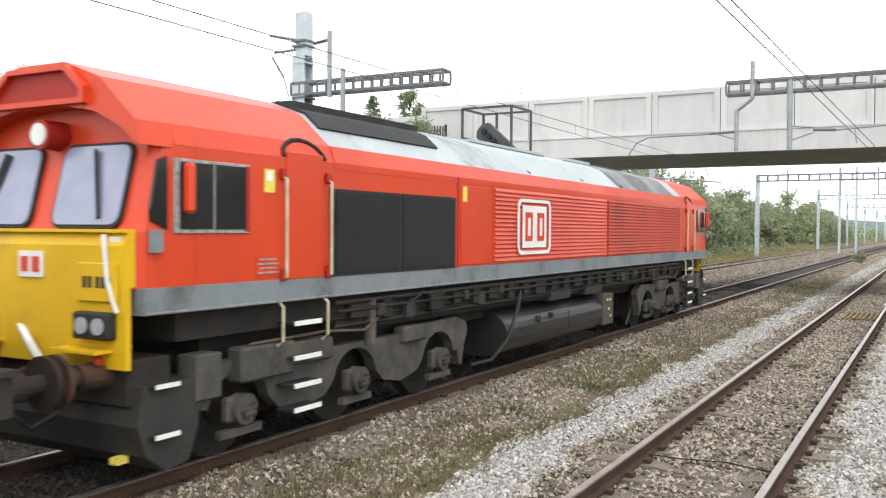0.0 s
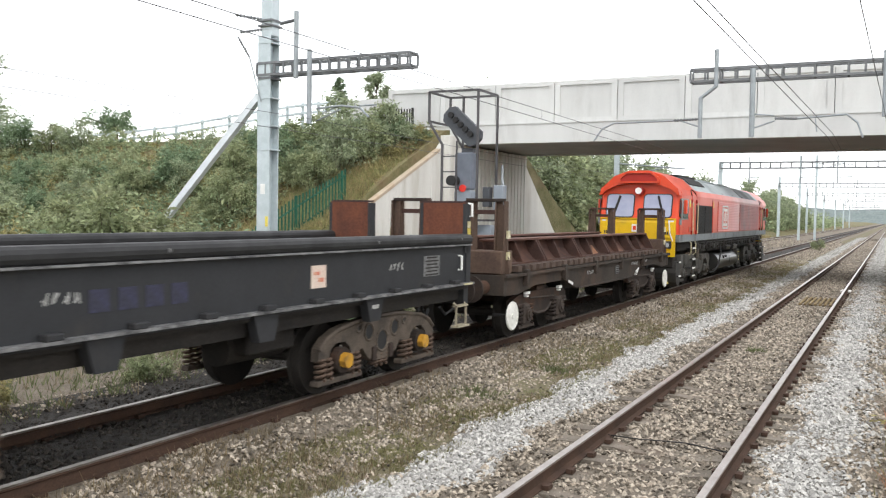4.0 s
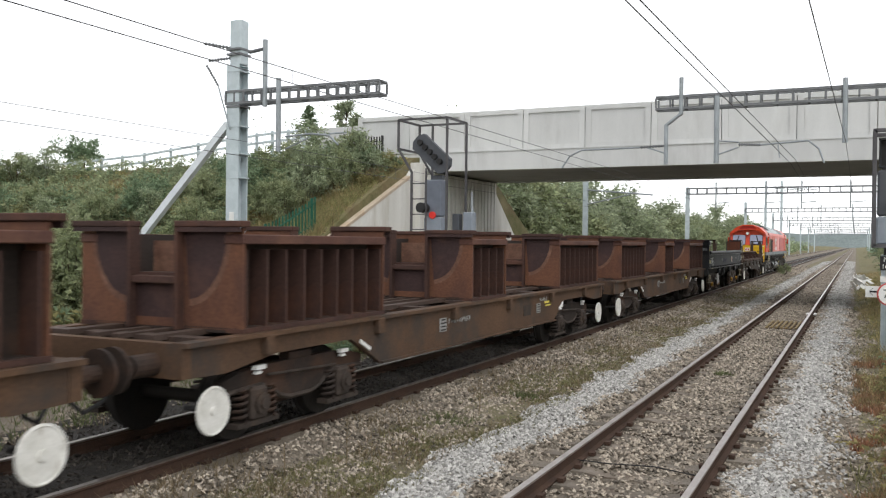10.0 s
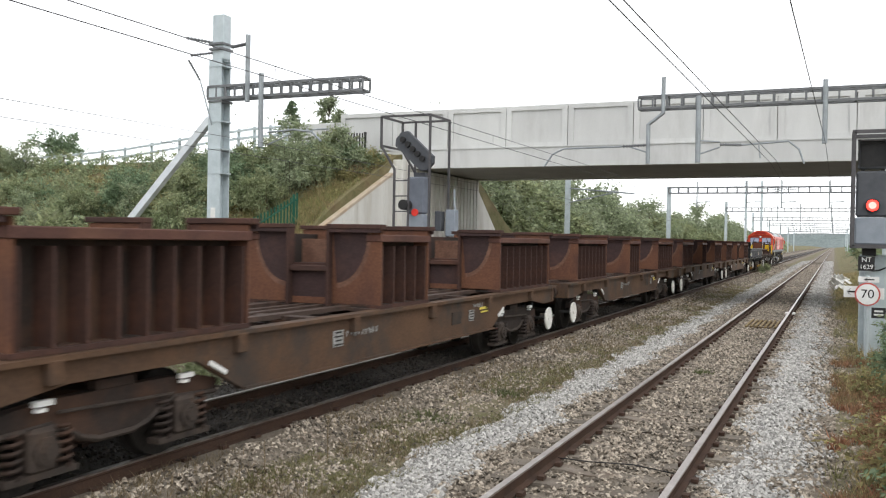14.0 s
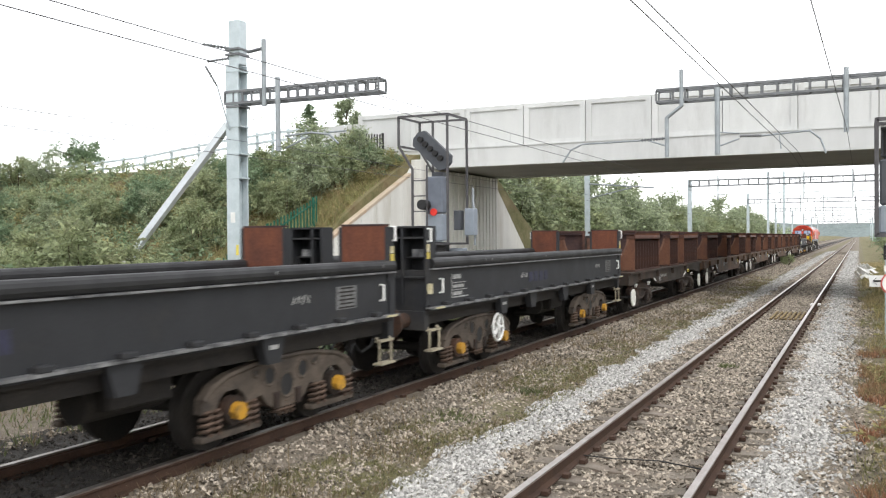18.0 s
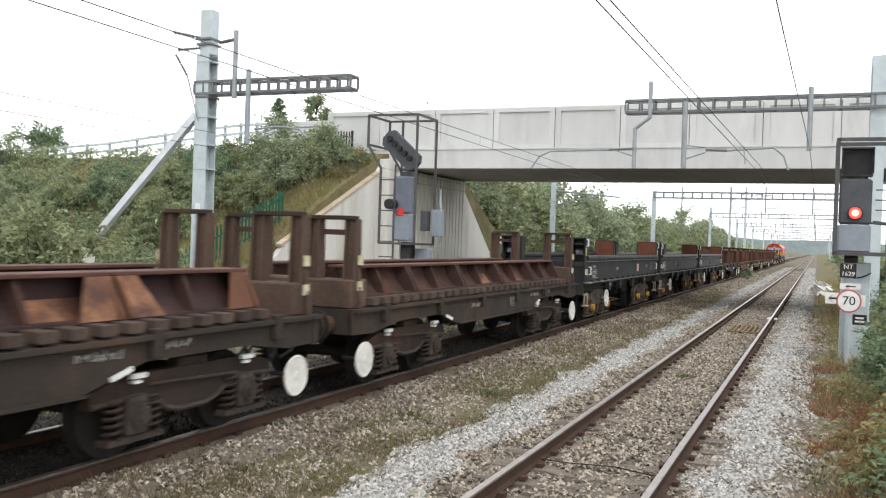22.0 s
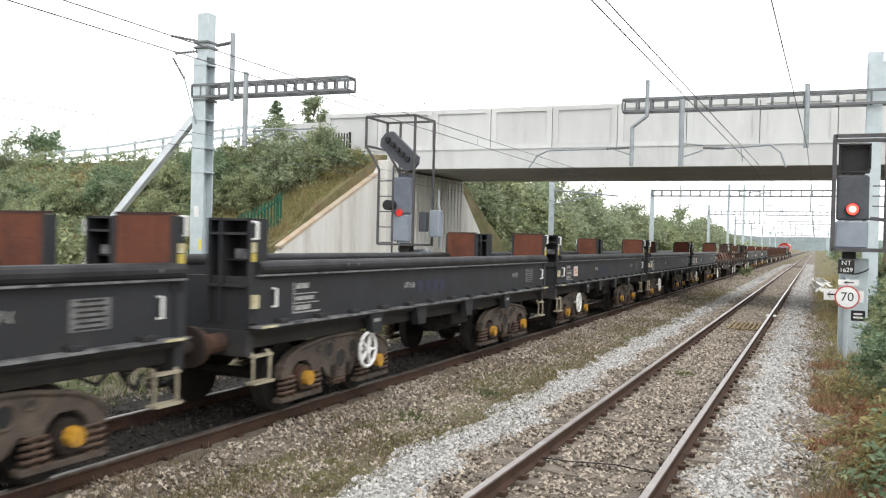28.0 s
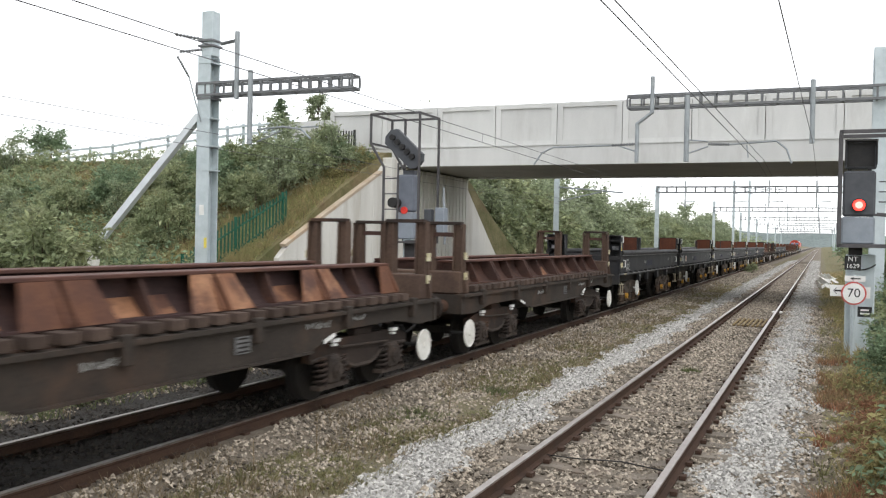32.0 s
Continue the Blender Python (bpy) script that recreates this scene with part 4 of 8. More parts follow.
def right_signal():
    x, y = 2.2, 23.6
    s = thing("railway_signal", pose(x, y, -0.2), "colour-light railway signal beside the near track, lit red", "railway signal", "signals")
    part("post", boxes((0.04, 0.45, 1.25, 0.22, 0.2, 2.9)), M_GALV, s)
    head = part("signal_head", boxes((0.04, 0, 3.86, 0.72, 0.26, 1.10), bevel=0.05), M_SIGNAL, s, "dark grey upper signal head")
    part("lower_head", boxes((0.03, 0, 2.97, 0.74, 0.26, 0.66), bevel=0.04), M_SIGNAL_PALE, head, "paler grey lower panel")
    part("indicator_case", boxes((0.06, 0.05, 4.81, 0.70, 0.28, 0.70), bevel=0.03), M_SIGNAL, head, "square route indicator case")
    part("indicator_screen", boxes((0.06, -0.095, 4.79, 0.60, 0.02, 0.56)), M_BLACK, head)
    part("indicator_hood", boxes((0.06, -0.17, 5.13, 0.72, 0.2, 0.04), (-0.28, -0.17, 4.85, 0.03, 0.2, 0.6), (0.40, -0.17, 4.85, 0.03, 0.2, 0.6)), M_BLACK, head)
    each("head_bracket", [(x0, 0.02, 4.43, 0.08, 0.12, 0.10) for x0 in (-0.18, 0.26)], M_BLACK, head)
    part("lens_hood", made(disc, (0.04, -0.16, 3.58), 0.165, 0.12, "Y", 20), M_BLACK, head)
    part("lens", made(disc, (0.04, -0.2, 3.58), 0.135, 0.08, "Y", 20), M_LAMP_RED, head, "glowing red lens")
    part("lens_core", made(disc, (0.04, -0.245, 3.58), 0.085, 0.02, "Y", 16), M_LAMP_CORE, head)
    z0, z1, xa, xb = 2.60, 5.34, -0.38, 0.82
    bm = bmesh.new()
    for px in (xa, xb):
        for py in (-0.25, 0.75):
            beam(bm, (px, py, z0), (px, py, z1), 0.085, 0.085)
        for z in (z0, z1):
            beam(bm, (px, -0.25, z), (px, 0.75, z), 0.085, 0.085)
    for py in (-0.25, 0.75):
        for z in (z0, z1):
            beam(bm, (xa, py, z), (xb, py, z), 0.085, 0.085)
        beam(bm, (0.42, py, 3.38), (xb, py, 3.34), 0.05, 0.05)
    part("cage", bm, M_CAGE, s, "dark square-tube cage")
    each("rung", [(0.66, 0.75, z, 0.3, 0.03, 0.03) for z in (3.7, 3.95, 4.2)], M_CAGE, s)
    part("platform", boxes((0.2, 0.25, z0 + 0.03, 1.15, 0.95, 0.04)), M_CAGE, s, "steel grating platform")
    part("collar", boxes((0.0, 0.2, 2.48, 0.3, 0.3, 0.2)), M_BLACK, s)
    plate = part("number_plate", boxes((-0.06, -0.12, 2.19, 0.36, 0.03, 0.34)), M_BLACK, s, "black signal plate with white characters")
    text_on(plate, "NT", 0.16, pose(-0.06, -0.14, 2.28) @ FACING, M_WHITE)
    text_on(plate, "1629", 0.15, pose(-0.06, -0.14, 2.11) @ FACING, M_WHITE)
    part("cable_loop", made(path_rod, [Vector((0.1 + 0.36 * math.cos(k), 0.3 + 0.2 * math.sin(k), 2.08 + 0.07 * math.cos(k * 2))) for k in np.linspace(0, 6.28, 17)], 0.012, 6), M_BLACK, s)
    part("cabinet", boxes((0.14, 0.75, 1.12, 0.66, 0.35, 2.55), bevel=0.02), M_GALV, s, "pale steel column behind the post")
    return s


right_signal()


def speed_sign():
    x, y = 2.15, 22.6
    s = thing("speed_sign", pose(x, y, -0.42), "round white 70 speed sign with arrow plates on a post", "railway sign")
    part("post", made(rod, (0.0, 0.05, -0.1), (0.0, 0.05, 2.15), 0.045, 10), M_GALV, s)
    d = part("disc", made(disc, (0, -0.02, 1.72), 0.27, 0.025, "Y", 28), surf("sign red", (0.55, 0.12, 0.10), (0.5, 0.1, 0.09), 3, 0.5), s, "white disc with a thin red rim")
    part("disc_face", made(disc, (0, -0.036, 1.72), 0.235, 0.012, "Y", 28), M_WHITE, d)
    text_on(d, "70", 0.29, pose(0, -0.046, 1.72) @ FACING, M_BLACK)
    for cx, cz, w, h in ((-0.33, 1.77, 0.34, 0.26), (0.02, 2.06, 0.44, 0.13)):
        a = part("arrow_plate", boxes((cx, 0.01, cz, w, 0.02, h)), M_WHITE, s, "white plate with a black arrow")
        k = h / 0.26
        bm = boxes((cx + 0.02, -0.003, cz, 0.2, 0.008, 0.03 * k + 0.01))
        beam(bm, (cx - 0.1, -0.003, cz), (cx - 0.02, -0.003, cz + 0.08 * k), 0.03 * k + 0.01, 0.008)
        beam(bm, (cx - 0.1, -0.003, cz), (cx - 0.02, -0.003, cz - 0.08 * k), 0.03 * k + 0.01, 0.008)
        part("arrow", bm, M_BLACK, a)
    part("back_plate", boxes((0.14, 0.03, 1.74, 0.42, 0.02, 0.26)), M_WHITE, s)
    p = part("small_plate", boxes((0.24, -0.0, 1.3, 0.3, 0.02, 0.24)), M_BLACK, s)
    plain_bars(p, 0.14, 0.34, 1.22, 1.38, -0.015, 2, M_WHITE)
    return s


speed_sign()


# ---- fences and barriers on the bank ----
def palisade(name, pts, height, material, label, step=0.17):
    f = thing(name, pose(0, 0, 0), label, "fence")
    me = {}
    for (x0, y0), (x1, y1) in zip(pts[:-1], pts[1:]):
        d = math.hypot(x1 - x0, y1 - y0)
        n = int(d / step)
        for i in range(n + 1):
            u = i / n
            x, y = x0 + (x1 - x0) * u, y0 + (y1 - y0) * u
            post = i % 14 == 0
            if post not in me:
                me[post] = mesh_of("post" if post else "pale", boxes((0, 0, height / 2, 0.09 if post else 0.06, 0.09 if post else 0.03, height + (0.1 if post else 0.0))), material)
            ob = new("post" if post else "pale", me[post])
            ob.parent, ob.location = f, (x, y, ground_z(x, y) - 0.05)
        for h in (0.3, height - 0.3):
            bm = bmesh.new()
            a, b = Vector((x0, y0, ground_z(x0, y0) + h)), Vector((x1, y1, ground_z(x1, y1) + h))
            beam(bm, a, b, 0.05, 0.05)
            part("rail", bm, material, f)
    return f


palisade("palisade_fence", ((-19.4, 25.2), (-18.4, 30.2)), 1.4, M_GREEN, "dark green steel palisade fence climbing the bank")
palisade("palisade_fence", ((-27.0, 24.7), (-19.5, 25.1)), 1.05, M_GREEN, "dark green palisade fence at the foot of the bank", 0.2)
palisade("palisade_fence", ((-21.2, 37.0), (-19.1, 37.0)), 1.35, M_BLACK, "black palisade fence beside the bridge parapet", 0.14)


def road_barrier():
    f = thing("road_barrier", pose(0, 0, 0), "galvanised two-rail barrier along the road on the bank", "barrier")
    pts = [(-23.9, 8.2), (-27, 8.1), (-30, 7.86), (-36, 7.22), (-41, 6.95), (-50, 6.6), (-60, 6.4)]
    for (x0, z0), (x1, z1) in zip(pts[:-1], pts[1:]):
        for dz in (0.0, -0.42):
            part("rail", made(beam, (x0, 39, z0 + dz), (x1, 39, z1 + dz), 0.08, 0.12), M_GALV, f)
        for u in (0.0, 0.34, 0.67):
            x, z = x0 + (x1 - x0) * u, z0 + (z1 - z0) * u
            part("post", boxes((x, 39.1, z - 0.6, 0.14, 0.1, 1.5)), M_GALV, f)
    return f


road_barrier()


def street_lamp():
    s = thing("lamp_arm", pose(-24.6, 37.2, 6.2), "white bent tubular arm above the bank", "lamp")
    tube_on(s, [(0, 0, 0), (0.2, 0, 1.2), (0.9, 0, 1.45), (3.4, 0, 1.5), (4.4, 0, 1.2), (4.7, 0, 0.5)], 0.045, "arm")
    return s


street_lamp()


def trackside_bits():
    g = thing("treadle_grid", pose(-0.6, 30.1, -0.15), "worn yellow-brown slatted board between the rails", "track grid")
    for k in range(7):
        part("slat", boxes((-0.42 + k * 0.14, 0, 0.02, 0.07, 2.6, 0.05), bevel=0.008), surf("worn yellow timber", (0.25, 0.18, 0.085), (0.16, 0.12, 0.065), 4, 0.85) if k == 0 else bpy.data.materials["worn yellow timber"], g)
    for k, y in enumerate((-1.0, 0, 1.0)):
        part("batten", boxes((0, y, -0.03, 1.0, 0.1, 0.05)), M_TIMBER, g)
    r = thing("rail_joint_cover", pose(0.04, 33.9, 0), "white-painted cover on the rail", "rail cover")
    part("cover_half", boxes((-0.12, 0, -0.03, 0.1, 0.45, 0.06), bevel=0.015), M_WHITE, r)
    part("cover_half", boxes((0.12, 0, -0.03, 0.1, 0.45, 0.06), bevel=0.015), M_WHITE, r)
    tagged(part("track_cable", made(path_rod, [(-1.5, 10.05, -0.14), (-1.1, 9.98, -0.125), (-0.6, 10.06, -0.12), (0.0, 9.9, -0.135)], 0.008, 6), M_BLACK), "black cable lying across the sleepers", "cable")
    rng = random.Random(5)
    bm = bmesh.new()
    for _ in range(26):
        box(bm, 1.75 + rng.uniform(-0.35, 0.5), 60 + rng.uniform(-4, 5), 0.2 + rng.uniform(-0.2, 0.25), 0.3, 0.5, 0.03, rot=pose(0, 0, 0, rng.uniform(-60, 60), rng.uniform(-60, 60), rng.uniform(0, 180)))
    tagged(part("plastic_litter", bm, M_PLASTIC), "white plastic litter caught beside the track", "litter", kind="stuff")


trackside_bits()


# ---- distance ----
def far_hills():
    rng = random.Random(3)
    for y, h, name in ((1500, 26, "hill_far"), (2300, 60, "hill_farther")):
        verts, faces = [], []
        n = 60
        for i in range(n + 1):
            x = -1800 + 3600 * i / n
            top = h * (0.55 + 0.45 * noise.noise(Vector((x * 0.003, y, 0)))) + 4 * noise.noise(Vector((x * 0.02, 1, y)))
            verts += [(x, y, -10), (x, y + 60, top), (x, y + 400, top * 0.8)]
        for i in range(n):
            a = i * 3
            faces += [(a, a + 3, a + 4, a + 1), (a + 1, a + 4, a + 5, a + 2)]
        me = bpy.data.meshes.new(name)
        me.from_pydata(verts, [], faces)
        # distance haze is put into the grey-green base colour
        me.materials.append(surf("wooded hill with painted haze", (0.19, 0.225, 0.22), (0.15, 0.18, 0.175), 0.02, 0.95, 0, 0.0, 0.3))
        tagged(new(name, me), "wooded hill on the horizon, haze painted into its colour", "hill", kind="structure")


far_hills()


# ---- the train ----
CONSIST = []          # vehicle, and where its middle stands along the line at the start


def coil_spring(bm, x, y, z0, z1, r, turns=5):
    pts = [(x + r * math.cos(a), y + r * math.sin(a), z0 + (z1 - z0) * k / (turns * 8)) for k in range(turns * 8 + 1) for a in (k * math.pi / 4,)]
    path_rod(bm, [Vector(p) for p in pts], 0.022, 5)


def axle(parent, y, r, half=0.72):
    """A wheelset, its origin on the axle so that it can roll."""
    bm = bmesh.new()
    for s in (-1, 1):
        disc(bm, (s * half, 0, 0), r, 0.13, "X", 28)
        disc(bm, (s * (half - 0.08), 0, 0), r + 0.028, 0.035, "X", 28)
        disc(bm, (s * (half + 0.085), 0, 0), r * 0.35, 0.05, "X", 16)
        for k in range(3):
            a = k * 2 * math.pi / 3
            disc(bm, (s * (half + 0.068), 0.62 * r * math.cos(a), 0.62 * r * math.sin(a)), 0.05, 0.012, "X", 8)
    rod(bm, (-half, 0, 0), (half, 0, 0), 0.08, 10)
    ob = part("wheelset", bm, M_UNDER, parent, "dark steel wheelset")
    ob.location = (0, y, r)
    return ob


def buffers(parent, y, s, z=1.06):
    """A pair of buffers and the coupling at one end; s is +1 at the front."""
    for x in (-0.87, 0.87):
        bm = bmesh.new()
        rod(bm, (x, y, z), (x, y + s * 0.34, z), 0.12, 14)
        rod(bm, (x, y + s * 0.34, z), (x, y + s * 0.52, z), 0.085, 12)
        rod(bm, (x, y + s * 0.52, z), (x, y + s * 0.56, z), 0.235, 20)
        part("buffer", bm, M_RUST_DARK, parent)
    bm = bmesh.new()
    rod(bm, (0, y, z), (0, y + s * 0.6, z - 0.12), 0.06, 8)
    torus(bm, (0, y + s * 0.55, z - 0.2), 0.13, 0.03, "X", 14)
    part("coupling", bm, M_RUST_DARK, parent)
    bm = bmesh.new()
    for x in (0.35, -0.35):
        path_rod(bm, [Vector(p) for p in ((x, y, z - 0.1), (x, y + s * 0.15, z - 0.4), (x * 0.8, y + s * 0.35, z - 0.5), (x * 0.7, y + s * 0.5, z - 0.35))], 0.025, 6)
    part("brake_hose", bm, M_BLACK, parent)


def rrect(cx, cz, w, h, r, n=5):
    """Outline of a rectangle with rounded corners."""
    out = []
    for qx, qz, a0 in ((1, 1, 0), (-1, 1, 90), (-1, -1, 180), (1, -1, 270)):
        for k in range(n):
            a = math.radians(a0 + 90 * k / (n - 1))
            out.append((cx + qx * (w / 2 - r) + r * math.cos(a), cz + qz * (h / 2 - r) + r * math.sin(a)))
    return out


def rounded(outline, depth, m):
    bm = bmesh.new()
    prism(bm, outline, -depth / 2, depth / 2)
    bm.transform(m)
    return bm


def ring(outer, inner, lo, hi, axis="Y"):
    """A frame between two outlines of as many points."""
    bm = bmesh.new()
    n = len(outer)
    for i in range(n):
        j = (i + 1) % n
        prism(bm, [outer[i], outer[j], inner[j], inner[i]], lo, hi, axis)
    return bm


# -- locomotive --
def locomotive():
    L = 21.5
    h = L / 2
    W = 1.31
    lo = thing("diesel_locomotive", pose(0, 0, 0), "red diesel freight locomotive with yellow ends and grey roof", "locomotive")
    body = part("body", boxes((0, 0, 2.465, 2 * W, L - 1.2, 1.29)), M_RED_PAINT, lo, "bright red body side")
    roof = [(W, 3.11), (1.24, 3.3), (0.80, 3.70), (0.32, 3.87), (-0.32, 3.87), (-0.80, 3.70), (-1.24, 3.3), (-W, 3.11)]
    mid = 0.5 * L - 2.75
    bm = bmesh.new()
    prism(bm, roof, -mid, mid)
    part("roof", bm, M_ROOF_GREY, lo, "pale grey roof streaked with exhaust soot")
    for s in (-1, 1):
        bm = bmesh.new()
        prism(bm, roof, s * mid, s * (h - 0.34))
        r = part("cab_roof", bm, M_RED_PAINT, lo, "red cab roof")
        # hood over the windscreens, cut out below in an arch
        outer = [(W, 3.08), (1.24, 3.3), (0.80, 3.70), (0.32, 3.87)]
        inner = [(1.22, 3.10), (1.08, 3.24), (0.72, 3.40), (0.3, 3.47)]
        bm = bmesh.new()
        outline = outer + [(-x, z) for x, z in outer[::-1]] + [(-x, z) for x, z in inner] + inner[::-1]
        prism(bm, outline, s * (h - 0.34), s * (h + 0.06))
        part("hood", bm, M_RED_PAINT, r, "red hood arched over the windscreens")
        o = [(0.66, 3.47), (0.66, 3.62), (0.42, 3.83), (-0.42, 3.83), (-0.66, 3.62), (-0.66, 3.47)]
        i = [(0.60, 3.52), (0.60, 3.60), (0.39, 3.78), (-0.39, 3.78), (-0.60, 3.60), (-0.60, 3.52)]
        part("visor_frame", ring(o, i, s * (h + 0.05), s * (h + 0.13)), M_RED_PAINT, r)
        # visor recess: its shade is put into a darker red
        bm = bmesh.new()
        prism(bm, i, s * (h + 0.04), s * (h + 0.07))
        part("visor_panel", bm, M_RED_DARK, r, "recessed panel, shade painted in dark red")
    for side in (-1, 1):
        bm = bmesh.new()
        prism(bm, [(side * (W + 0.006), 3.04), (side * (W + 0.006), 3.116), (side * 1.247, 3.306), (side * 1.2, 3.30), (side * 1.2, 3.04)], -mid, mid)
        part("cantrail", bm, M_RED_PAINT, lo, "red cantrail below the grey roof")
    part("sill_band", boxes((0, 0, 1.71, 2 * W + 0.02, L + 0.04, 0.24)), M_GREY_BAND, lo, "grey band along the sill")
    part("sill_line", boxes((0, 0, 1.61, 2 * W + 0.028, L, 0.01)), M_STENCIL, lo)
    part("frame", boxes((0, 0, 1.44, 2.3, L - 1.0, 0.28)), M_UNDER, lo, "grimy main frame")
    # cab ends
    he, wn = h + 0.08, W - 0.09
    for s in (-1, 1):
        bm = bmesh.new()
        low = [(-W + 0.004, he - 0.7), (W - 0.004, he - 0.7), (W - 0.004, he - 0.2), (W - 0.03, he - 0.1), (W - 0.12, he - 0.02), (-W + 0.12, he - 0.02), (-W + 0.03, he - 0.1), (-W + 0.004, he - 0.2)]
        rings = []
        for z, back in ((1.82, 0.0), (2.32, 0.0), (3.12, 0.2)):
            rings.append([bm.verts.new((x, s * (y - (back if y > he - 0.5 else 0)), z)) for x, y in low])
        for r0, r1 in zip(rings[:-1], rings[1:]):
            for q in range(8):
                bm.faces.new((r0[q], r0[(q + 1) % 8], r1[(q + 1) % 8], r1[q]))
        bm.faces.new(rings[0])
        bm.faces.new(rings[-1])
        bmesh.ops.recalc_face_normals(bm, faces=bm.faces)
        cab = part("cab_end", bm, M_RED_PAINT, lo, "red cab front with two windscreens")
        bm = bmesh.new()
        prism(bm, [(s * (he + 0.0), 1.12), (s * (he + 0.05), 1.12), (s * (he + 0.08), 2.2), (s * (he + 0.03), 2.32), (s * (he - 0.1), 2.32), (s * (he - 0.1), 1.84), (s * (he + 0.0), 1.84)], *((-wn, wn) if s < 0 else (-wn + 0.12, wn - 0.12)), "X")
        ye = part("warning_panel", bm, M_YELLOW, lo, "yellow warning end panel")
        rake = math.atan2(0.2, 0.8)
        rot = pose(0, 0, 0, s * math.degrees(rake), 0, 0)
        for sx in (-1, 1):
            m = Matrix.Translation((sx * 0.61, s * (he - 0.115), 2.735)) @ rot
            g = part("windscreen_seal", rounded(rrect(0, 0, 0.93, 0.80, 0.12), 0.05, m), M_BLACK, cab, "black rubber seal")
            part("windscreen", rounded(rrect(0, 0, 0.87, 0.74, 0.1), 0.07, m), M_GLASS, g, "windscreen with the sky reflection painted in lavender")
            # wiper bar made broad to stand for the pillar behind the glass
            wp = bmesh.new()
            beam(wp, (sx * 0.62, s * (he - 0.13), 3.06), (sx * 0.80, s * (he + 0.0), 2.44), 0.03, 0.07)
            part("wiper", wp, M_BLACK, g)
            # lamp cluster, steps, rail
            lamp = part("headlamp_panel", boxes((sx * 0.88, s * (he + 0.1), 1.5, 0.46, 0.12, 0.24), bevel=0.02), M_BLACK, ye, "black headlamp cluster")
            for k in (-0.1, 0.11):
                part("lamp_glass", made(disc, (sx * 0.88 + k, s * (he + 0.165), 1.5), 0.075, 0.02, "Y", 14), M_LENS, lamp)
            part("recess_panel", boxes((sx * 0.9, s * (he + 0.085), 1.88, 0.5, 0.03, 0.34), bevel=0.008), M_YELLOW, ye)
            each("number_bar", [(sx * 0.9 + dx, s * (he + 0.105), 1.88, 0.045, 0.006, 0.1) for dx in (-0.15, -0.08, 0.02, 0.09, 0.16)], M_BLACK, ye)
            part("step_ledge", boxes((sx * 0.75, s * (he + 0.14), 1.28, 0.6, 0.2, 0.03)), M_YELLOW, ye)
            pl = part("warning_label", boxes((sx * 1.1, s * (he + 0.06), 2.18, 0.14, 0.012, 0.2)), M_WHITE, ye)
        part("top_ledge", boxes((0, s * (he + 0.02), 2.33, 2 * wn, 0.14, 0.03)), M_YELLOW, ye)
        part("logo_plate", boxes((0.0, s * (he + 0.085), 2.02, 0.34, 0.015, 0.24)), M_WHITE, ye, "small white badge plate")
        part("logo_block", boxes((-0.08, s * (he + 0.095), 2.02, 0.1, 0.012, 0.14), (0.08, s * (he + 0.095), 2.02, 0.1, 0.012, 0.14)), M_RED_PAINT, ye)
        hl = part("headlight", made(disc, (0, s * (he - 0.15), 3.22), 0.14, 0.3, "Y", 20), M_RED_DARK, cab, "round headlight housing")
        part("headlight_glass", made(disc, (0, s * (he + 0.005), 3.22), 0.105, 0.02, "Y", 20), M_WHITE, hl)
        bm = bmesh.new()
        prism(bm, [(-1.24, 3.121), (1.24, 3.121), (1.2, 3.28), (0.7, 3.5), (-0.7, 3.5), (-1.2, 3.28)], s * (he - 0.36), s * (he - 0.255))
        part("cab_forehead", bm, M_RED_PAINT, cab)
        # skirt, plough and buffers
        part("bufferbeam", boxes((0, s * (h - 0.2), 0.98, 2.3, 0.5, 0.42), bevel=0.02), M_UNDER, lo, "black bufferbeam")
        bm = bmesh.new()
        prism(bm, [(s * (h - 0.72), 0.96), (s * (h - 0.02), 0.96), (s * (h + 0.02), 0.6), (s * (h - 0.08), 0.32), (s * (h - 0.3), 0.16), (s * (h - 0.58), 0.2), (s * (h - 0.70), 0.5)], -1.24, 1.24, "X")
        part("plough", bm, M_PLOUGH, lo, "dark rounded skirt and plough")
        part("lug", boxes((0.95, s * (h - 0.02), 0.28, 0.1, 0.12, 0.06)), M_LABEL, lo)
        part("air_cock", boxes((0.9, s * (h + 0.12), 1.16, 0.08, 0.16, 0.14), bevel=0.02), M_RED_PAINT, lo, "red air cock")
        buffers(lo, s * (h + 0.03), s)
        bm = bmesh.new()
        path_rod(bm, [Vector(p) for p in ((-0.25, s * (h + 0.1), 1.45), (0.1, s * (h + 0.25), 1.3), (0.3, s * (h + 0.22), 1.05))], 0.035, 8)
        part("air_hose", bm, M_WHITE, lo, "pale brake hose")
        bm = bmesh.new()
        path_rod(bm, [Vector(p) for p in ((1.02, s * (h + 0.2), 2.3), (1.06, s * (h + 0.2), 1.9), (1.15, s * (h + 0.17), 1.62))], 0.02, 6)
        part("end_handrail", bm, M_WHITE, lo, "white grab rail")
